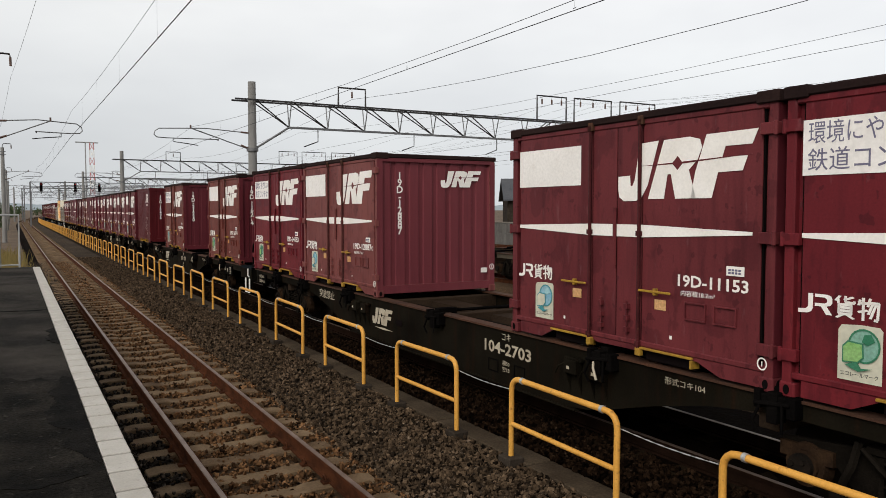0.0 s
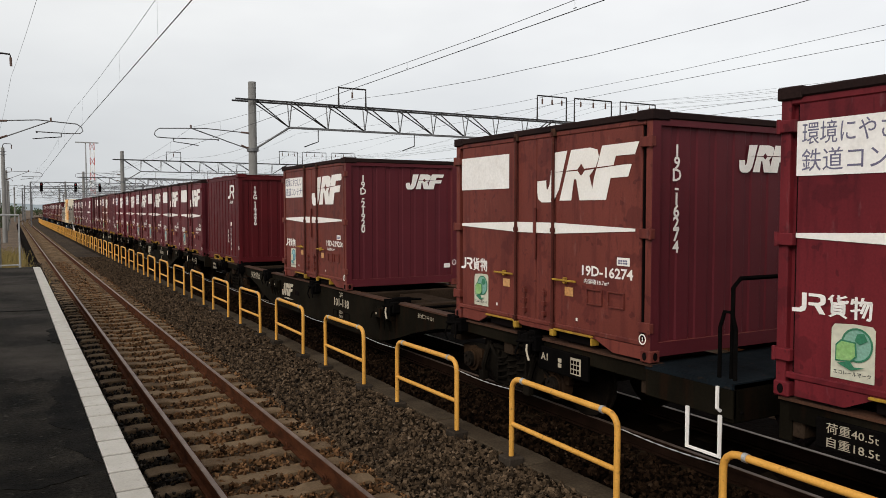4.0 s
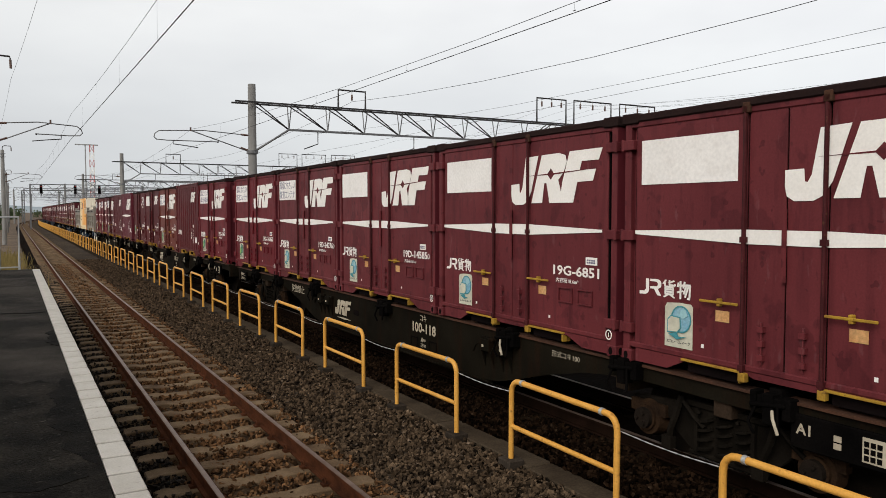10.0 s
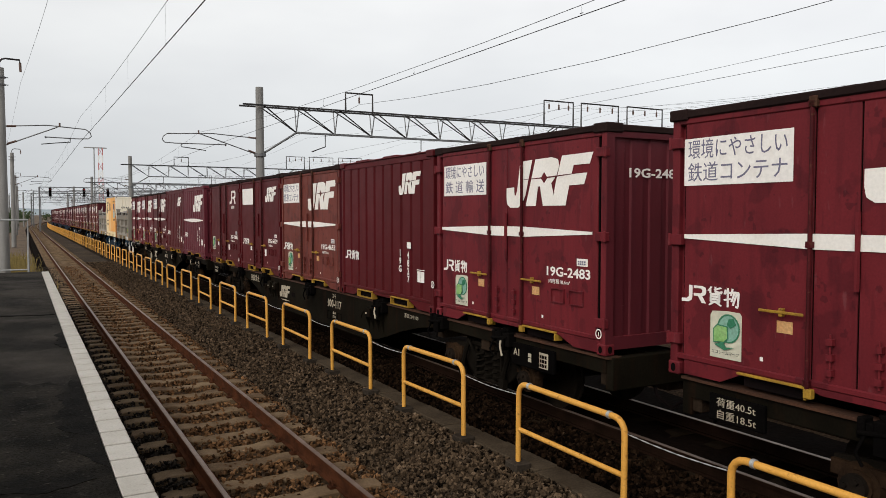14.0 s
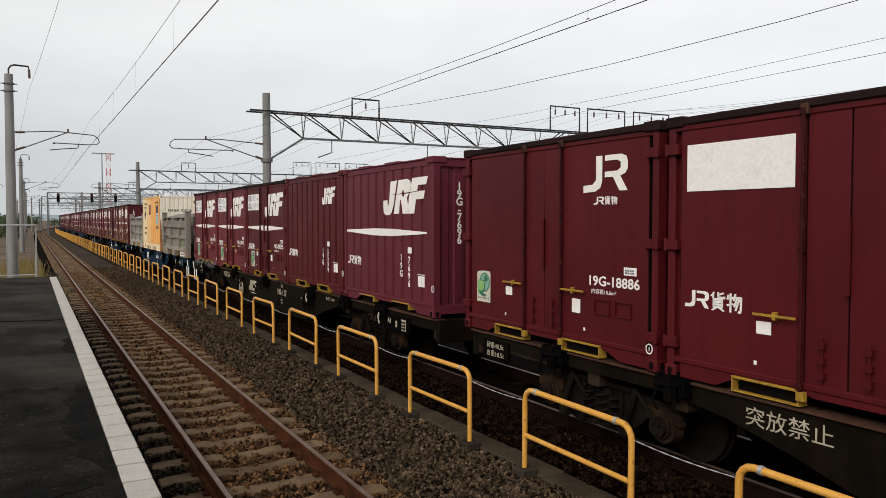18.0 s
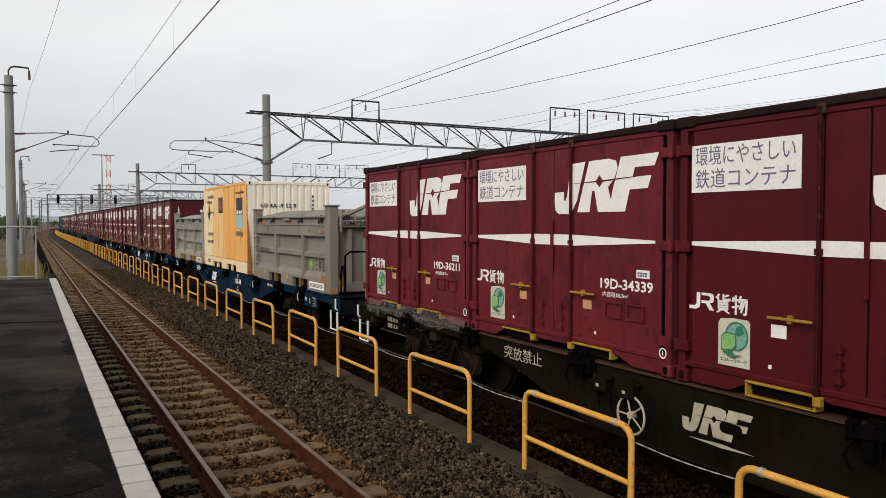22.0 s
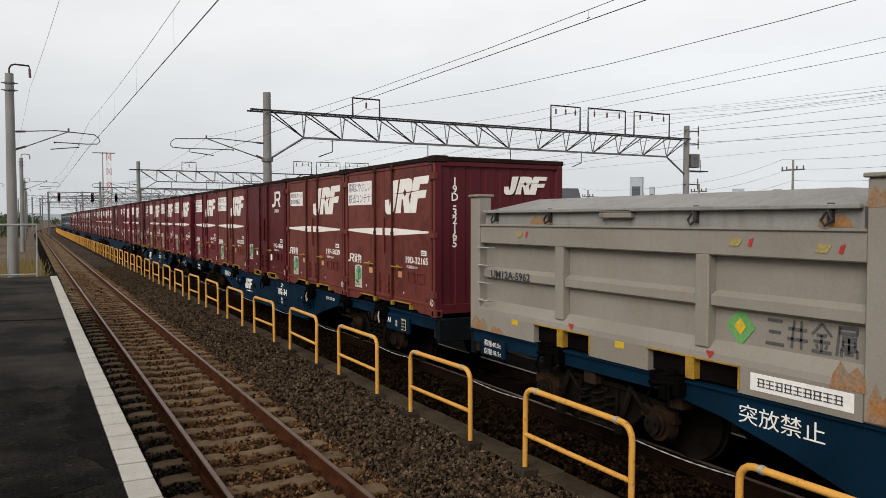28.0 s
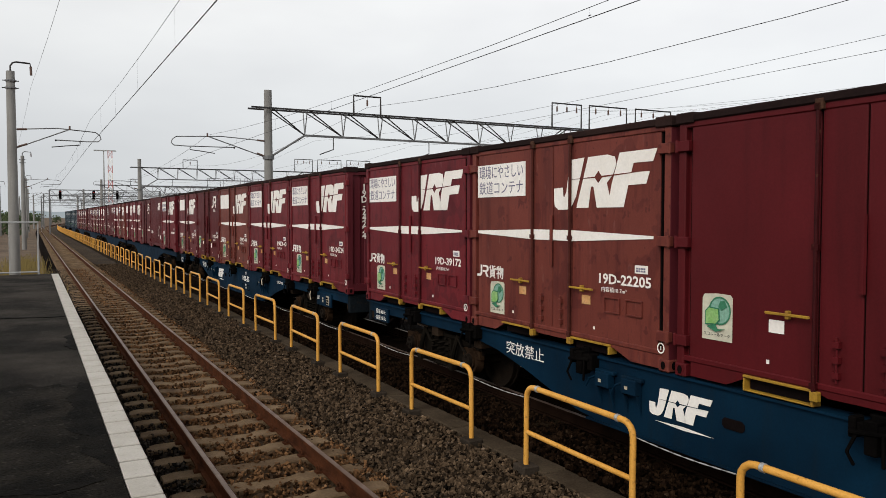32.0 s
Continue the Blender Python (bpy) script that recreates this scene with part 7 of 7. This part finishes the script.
buffer_stop(33.6, 28.6)
t = thing("marker_post", "white concrete marker post beside the wall", "post", (35.4, 29.3, -0.42))
part("shaft", Geo().box(-0.07, 0.07, -0.07, 0.07, 0, 1.9).mesh("shaft", M["white_paint"], bevel=0.01), t)
part("base", Geo().box(-0.3, 0.3, -0.2, 0.2, 0, 0.12).mesh("base", M["concrete"], bevel=0.01), t)


def house(at, w, d, eave, ridge, roof="roof_tile", wall="render_white", label="", turn=0, windows=3, name="house"):
    """Gabled building; w runs along its ridge."""
    t = thing(name, label, "building", group="buildings beyond the yard")
    t.matrix_basis = pose(at[0], at[1], -0.42, 0, 0, turn)
    part("wall", Geo().box(-d / 2, d / 2, -w / 2, w / 2, 0, eave + 0.42).mesh("wall", M[wall]), t)
    for s in (-1, 1):
        part("gable", Geo().slab([(-d / 2, eave + 0.42), (d / 2, eave + 0.42), (0, ridge + 0.42)], (0, s * (w / 2 - 0.05) + 0.05, 0), (1, 0, 0), (0, 0, 1), 0.1).mesh("gable", M[wall]), t)
        g = Geo()
        run = math.hypot(d / 2 + 0.5, ridge - eave)
        g.slab([(0, 0), (run, 0), (run, 0.12), (0, 0.12)], (0, w / 2 + 0.4, ridge + 0.5), (s * (d / 2 + 0.5) / run, 0, -(ridge - eave) * 1.1 / run), (s * (ridge - eave) / run * 0.2, 0, 1), s * (w + 0.8) * (1 if s > 0 else 1))
        part("roof", g.mesh("roof", M[roof]), t)
    for k in range(windows):
        y = -w / 2 + (k + 0.5) * w / windows
        wd = part("window", Geo().box(-d / 2 - 0.03, -d / 2 + 0.05, y - 0.6, y + 0.6, eave * 0.45, eave * 0.45 + 1.0).mesh("window", M["white_paint"]), t)
        part("pane", Geo().box(-d / 2 - 0.045, -d / 2 - 0.02, y - 0.52, y + 0.52, eave * 0.45 + 0.07, eave * 0.45 + 0.93).mesh("pane", M["far_glass"]), wd)
    return t


def block(at, w, d, h, wall, label, turn=0, floors=4, bays=6, name="apartment_building"):
    t = thing(name, label, "building", group="buildings beyond the yard")
    t.matrix_basis = pose(at[0], at[1], -0.42, 0, 0, turn)
    part("wall", Geo().box(-d / 2, d / 2, -w / 2, w / 2, 0, h).mesh("wall", M[wall]), t)
    part("parapet", Geo().box(-d / 2 - 0.15, d / 2 + 0.15, -w / 2 - 0.15, w / 2 + 0.15, h, h + 0.5).mesh("parapet", M[wall]), t)
    for f in range(floors):
        z = (f + 0.35) * h / floors
        for b in range(bays):
            y = -w / 2 + (b + 0.5) * w / bays
            wd = part("window", cached(("win", w, bays, h, floors, d), lambda: Geo().box(-d / 2 - 0.06, -d / 2, -w / bays * 0.33, w / bays * 0.33, 0, h / floors * 0.45).mesh("window", M["far_glass"])), t)
            wd.location = (0, y, z)
        part("balcony", cached(("bal", w, d), lambda: Geo().box(-d / 2 - 0.9, -d / 2 - 0.1, -w / 2, w / 2, 0, 0.7).mesh("balcony", M["render_white"])), t).location = (0, 0, z - 0.6)
    return t


house((45.5, 26.5), 12, 9.5, 1.5, 2.4, "roof_grey", label="low building under a large grey roof", windows=5)
house((48.2, 39.5), 11, 7, 1.25, 1.9, "roof_grey", label="long low shed with a dark grey roof", windows=5, turn=8)
house((50.5, 51.0), 9, 6, 2.2, 3.1, "roof_grey", label="low workshop with a grey sheet roof", windows=4, turn=10)
house((60.6, 43.9), 2.3, 3.4, 2.3, 3.1, "roof_orange", label="small white house with an orange tiled roof", windows=2, turn=40)
house((56.5, 41.3), 3.4, 4.0, 2.0, 3.0, "roof_tile", label="white gabled house with a dark roof", windows=2, turn=70)
house((61, 52), 6, 6, 1.7, 2.6, "roof_tile", label="dark tiled house with pale walls", windows=3, turn=20)
house((66, 58), 7, 6, 1.9, 2.9, "roof_tile", label="two-storey house with a blue-grey tiled roof", windows=3, turn=-15)
house((80, 52), 8, 7, 1.9, 2.9, "roof_tile", label="house with a weathered tiled roof", windows=3, turn=30)
house((82, 88), 7, 8, 3.6, 4.9, "roof_grey", label="white warehouse with a shallow roof", windows=4)
house((42.5, 58.0), 5.5, 6, 3.4, 5.2, "roof_tile", "dark_concrete", label="dark gabled wooden shed", windows=2, turn=60)
house((33.6, 63.5), 4.5, 5, 3.4, 4.9, "roof_tile", "dark_concrete", label="dark gabled lineside storehouse", windows=2, turn=60)
block((109, 71), 8, 9, 4.0, "render_white", "low white office building", 33, 2, 6)
block((150.3, 116.5), 7.4, 9, 7.2, "render_brick", "pinkish tiled apartment building beyond the houses", 40, 3, 4)
block((149.6, 117.0), 1.6, 2, 9.2, "render_brick", "pinkish stair tower beside an apartment building", 40, 1, 1, name="stair_tower")
block((171, 103), 7, 10, 8.0, "render_beige", "beige apartment building with balconies", 32, 3, 4)
block((185, 118), 9, 10, 7.0, "render_beige", "distant beige apartment building", 35, 3, 4)
rng_b = random.Random(11)
for k in range(26):
    az = radians(rng_b.uniform(36, 62))
    dist = rng_b.uniform(95, 210)
    hgt = rng_b.uniform(2.2, 3.6)
    house((dist * math.sin(az), dist * math.cos(az)), rng_b.uniform(6, 11), rng_b.uniform(6, 9), hgt, hgt + 1.3, rng_b.choice(["roof_tile", "roof_grey", "roof_tile"]), rng_b.choice(["render_white", "render_beige", "concrete"]), label="distant house with a grey roof", turn=rng_b.uniform(-60, 60), windows=2)
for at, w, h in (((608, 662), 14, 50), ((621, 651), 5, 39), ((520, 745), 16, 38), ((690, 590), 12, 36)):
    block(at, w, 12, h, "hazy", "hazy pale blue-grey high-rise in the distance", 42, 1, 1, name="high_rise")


def utility_pole(x, y, h, arms=2):
    t = thing("utility_pole", "slim concrete utility pole with steel cross arms", "pole", (x, y, -0.42), group="utility poles beyond the yard")
    part("shaft", Geo().tube([(0, 0, 0), (0, 0, h + 0.42)], 0.14, 8, radii=[0.12, 0.07]).mesh("shaft", M["pole"], smooth=True), t)
    for k in range(arms):
        z = h - 0.3 - 0.7 * k
        part("cross_arm", Geo().box(-0.05, 0.05, -0.9, 0.9, z, z + 0.09).mesh("cross_arm", M["galv"]), t)
        for q in (-0.8, -0.3, 0.5, 0.85):
            part("insulator", Geo().tube([(0, q, z + 0.09), (0, q, z + 0.3)], 0.05, 6).mesh("insulator", M["insulator"]), t)


POLES = ((46.3, 35.0, 6.6), (51.1, 47.9, 5.6), (64.7, 47.0, 5.4), (91.3, 61.3, 5.2), (43.0, 18.0, 6.5), (52.0, 64.0, 5.6), (70.0, 75.0, 6.0))
for k, (x, y, h) in enumerate(POLES):
    utility_pole(x, y, h, 1 if k == 0 else 2)
for (xa, ya, ha), (xb, yb, hb) in ((POLES[0], POLES[4]), (POLES[0], POLES[1]), (POLES[1], POLES[5]), (POLES[2], POLES[3])):
    for dz, off in ((0.1, 0.8), (-0.6, 0.3), (-1.4, 0)):
        pts = [(xa + (xb - xa) * u, ya + off + (yb - ya) * u, ha + dz + (hb - ha) * u - 1.2 * u * (1 - u)) for u in [i / 8 for i in range(9)]]
        thing("power_line", "thin black power line between utility poles", "cable", mesh=Geo().tube(pts, 0.009, 4).mesh("power_line", M["wire"]), group="power lines")

# ---------------------------------------------------------------- down the line
def signal_bridge(y, x0, x1, z0, z1, step=1.1, label="galvanised lattice signal bridge across the tracks"):
    t = thing("signal_bridge", label, "signal bridge", (bend(y), y, 0))
    for z in (z0, z1):
        for q in (-0.4, 0.4):
            part("chord", Geo().box(x0, x1, q - 0.05, q + 0.05, z - 0.05, z + 0.05).mesh("chord", M["galv"]), t)
    n = int((x1 - x0) / step)
    for k in range(n):
        a, b = x0 + k * step, x0 + (k + 1) * step
        part("lattice_bar", Geo().tube([(a, -0.4, z0 if k % 2 else z1), (b, -0.4, z1 if k % 2 else z0)], 0.035, 4).mesh("lattice_bar", M["galv"]), t)
    for x in (x0, x1):
        for q in (-0.4, 0.4):
            part("leg", Geo().box(x - 0.1, x + 0.1, q - 0.1, q + 0.1, -0.4, z1).mesh("leg", M["galv"]), t)
    return t


signal_bridge(135, 2.6, 19.0, 5.9, 6.8)
signal_bridge(112, 13.4, 36.0, 5.3, 6.7)
signal_bridge(190, 2.0, 34.0, 6.2, 7.6)
signal_bridge(232, 0.5, 36.0, 6.4, 8.2)
signal_bridge(285, 0.5, 40.0, 6.4, 8.4)


def signal(x, y, z):
    t = thing("railway_signal", "black colour-light signal head showing red", "signal", (x + bend(y), y, z), group="signals on the bridge")
    part("backplate", Geo().box(-0.2, 0.2, -0.06, 0.06, -0.75, 0.6).mesh("backplate", M["seal"], bevel=0.05), t)
    for k, zz in enumerate((0.38, -0.02, -0.42)):
        part("lamp_hood", Geo().tube([(0, -0.06, zz), (0, -0.3, zz)], 0.12, 10, cap=False).mesh("lamp_hood", M["seal"]), t)
    part("red_lamp", Geo().tube([(0, -0.06, 0.38), (0, -0.12, 0.38)], 0.065, 12).mesh("red_lamp", M["red_lamp"]), t, "glowing red lamp")
    part("hanger", Geo().box(-0.06, 0.06, -0.05, 0.09, -1.2, 0.75).mesh("hanger", M["galv"]), t)


for x in (4.1, 8.9, 12.4):
    signal(x, 134.55, 6.1)

t = thing("lattice_tower", "tall red and white banded steel lattice tower with a platform", "tower", (27.9, 329, -0.4))
for k in range(10):
    z0, z1 = k * 2.9, (k + 1) * 2.9
    for sx in (-1, 1):
        for sy in (-1, 1):
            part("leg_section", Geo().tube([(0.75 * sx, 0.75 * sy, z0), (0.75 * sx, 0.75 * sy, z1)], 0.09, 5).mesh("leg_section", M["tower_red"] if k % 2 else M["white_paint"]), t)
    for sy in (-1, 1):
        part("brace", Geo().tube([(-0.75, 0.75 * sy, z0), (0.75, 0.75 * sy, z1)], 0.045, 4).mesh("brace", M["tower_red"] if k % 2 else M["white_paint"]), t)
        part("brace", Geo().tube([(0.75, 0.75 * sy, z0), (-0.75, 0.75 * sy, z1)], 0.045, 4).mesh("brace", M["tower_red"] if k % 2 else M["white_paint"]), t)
t2 = thing("lamp_mast", "grey steel floodlight mast with a wide head frame", "mast", (25.6, 329, -0.4))
part("shaft", Geo().tube([(0, 0, 0), (0, 0, 29.0)], 0.4, 8, radii=[0.35, 0.2]).mesh("shaft", M["gate"]), t2)
part("head_frame", Geo().box(-3.6, 4.6, -0.4, 0.4, 28.8, 29.2).mesh("head_frame", M["gate"], bevel=0.05), t2)

# second line of masts and wires on the far left, and low distance
for k in range(5):
    mast(-4.2, GY + 12 + GP * k, 7.6)
rng_f = random.Random(4)
for k in range(34):
    y = rng_f.uniform(250, 520)
    x = rng_f.uniform(-0.16, 0.34) * y - 4
    if 0.0 < x - bend(y) < 40 or x < 4:
        continue
    h = rng_f.uniform(2.5, 5.5) * (0.6 if x < 0 else 1)
    house((x, y), rng_f.uniform(8, 16), rng_f.uniform(8, 12), h, h + 1.6, rng_f.choice(["roof_grey", "roof_tile"]), rng_f.choice(["render_white", "concrete", "render_beige"]), label="far house beside the railway", turn=rng_f.uniform(-40, 40), windows=2)


def far_trees(at, spread, count, high, seed):
    rng = random.Random(seed)
    g = Geo()
    tops = [(rng.gauss(0, spread[0]), rng.gauss(0, spread[1]), rng.uniform(0.5, 1.0) * high) for _ in range(26)]
    for _ in range(count):
        cx, cy, ch = rng.choice(tops)
        x, y, z = at[0] + cx + rng.gauss(0, 0.9), at[1] + cy + rng.gauss(0, 0.9), -0.4 + ch * rng.betavariate(2, 1.6)
        a, r_ = rng.uniform(0, 6.28), rng.uniform(0.2, 0.45)
        k = len(g.v)
        d = (r_ * math.cos(a), r_ * math.sin(a), rng.uniform(-0.3, 0.3))
        g.v += [(x - d[0], y - d[1], z - d[2]), (x, y, z + r_), (x + d[0], y + d[1], z + d[2]), (x, y, z - r_)]
        g.f.append((k, k + 1, k + 2, k + 3))
    thing("trees", "distant dark green shrubs and trees beside the line", "trees", kind="stuff", mesh=g.mesh("trees", M["leaf"]))


far_trees((-10, 230, 0), (3.5, 14), 2200, 4.2, 3)
far_trees((-5, 330, 0), (4.0, 20), 2200, 5.5, 8)
far_trees((-22, 380, 0), (9.0, 20), 2600, 6.5, 9)
far_trees((-8, 150, 0), (2.0, 22), 1500, 2.2, 10)
hill_pts = [(-1400 + 40 * k, 3000) for k in range(110)]
g = Geo()
for x, y in hill_pts:
    z = 26 + 34 * noise.noise((x * 0.002, 3.3, 0)) + 10 * noise.noise((x * 0.01, 1.7, 0))
    g.v += [(x, y, -5), (x, y + 120, max(8, z))]
g.f = [(2 * i, 2 * i + 2, 2 * i + 3, 2 * i + 1) for i in range(len(hill_pts) - 1)]
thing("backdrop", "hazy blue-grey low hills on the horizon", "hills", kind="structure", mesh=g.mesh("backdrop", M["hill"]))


# ---------------------------------------------------------------- the train runs
def motions():
    for ob, u, x, z in MOVING:
        walk(ob, [(t, pose(x + bend(u - s), u - s, z, 0, 0, -heading(u - s))) for t, s in RUN])
    at = lambda t: float(np.interp(t, [q[0] for q in RUN], [q[1] for q in RUN]))
    steps = [4 * k / FPS for k in range(241)]
    for w, q in WHEELS:
        walk(w, [(t, pose(0, q, 0.43, math.degrees(at(t) / 0.43))) for t in steps])


motions()
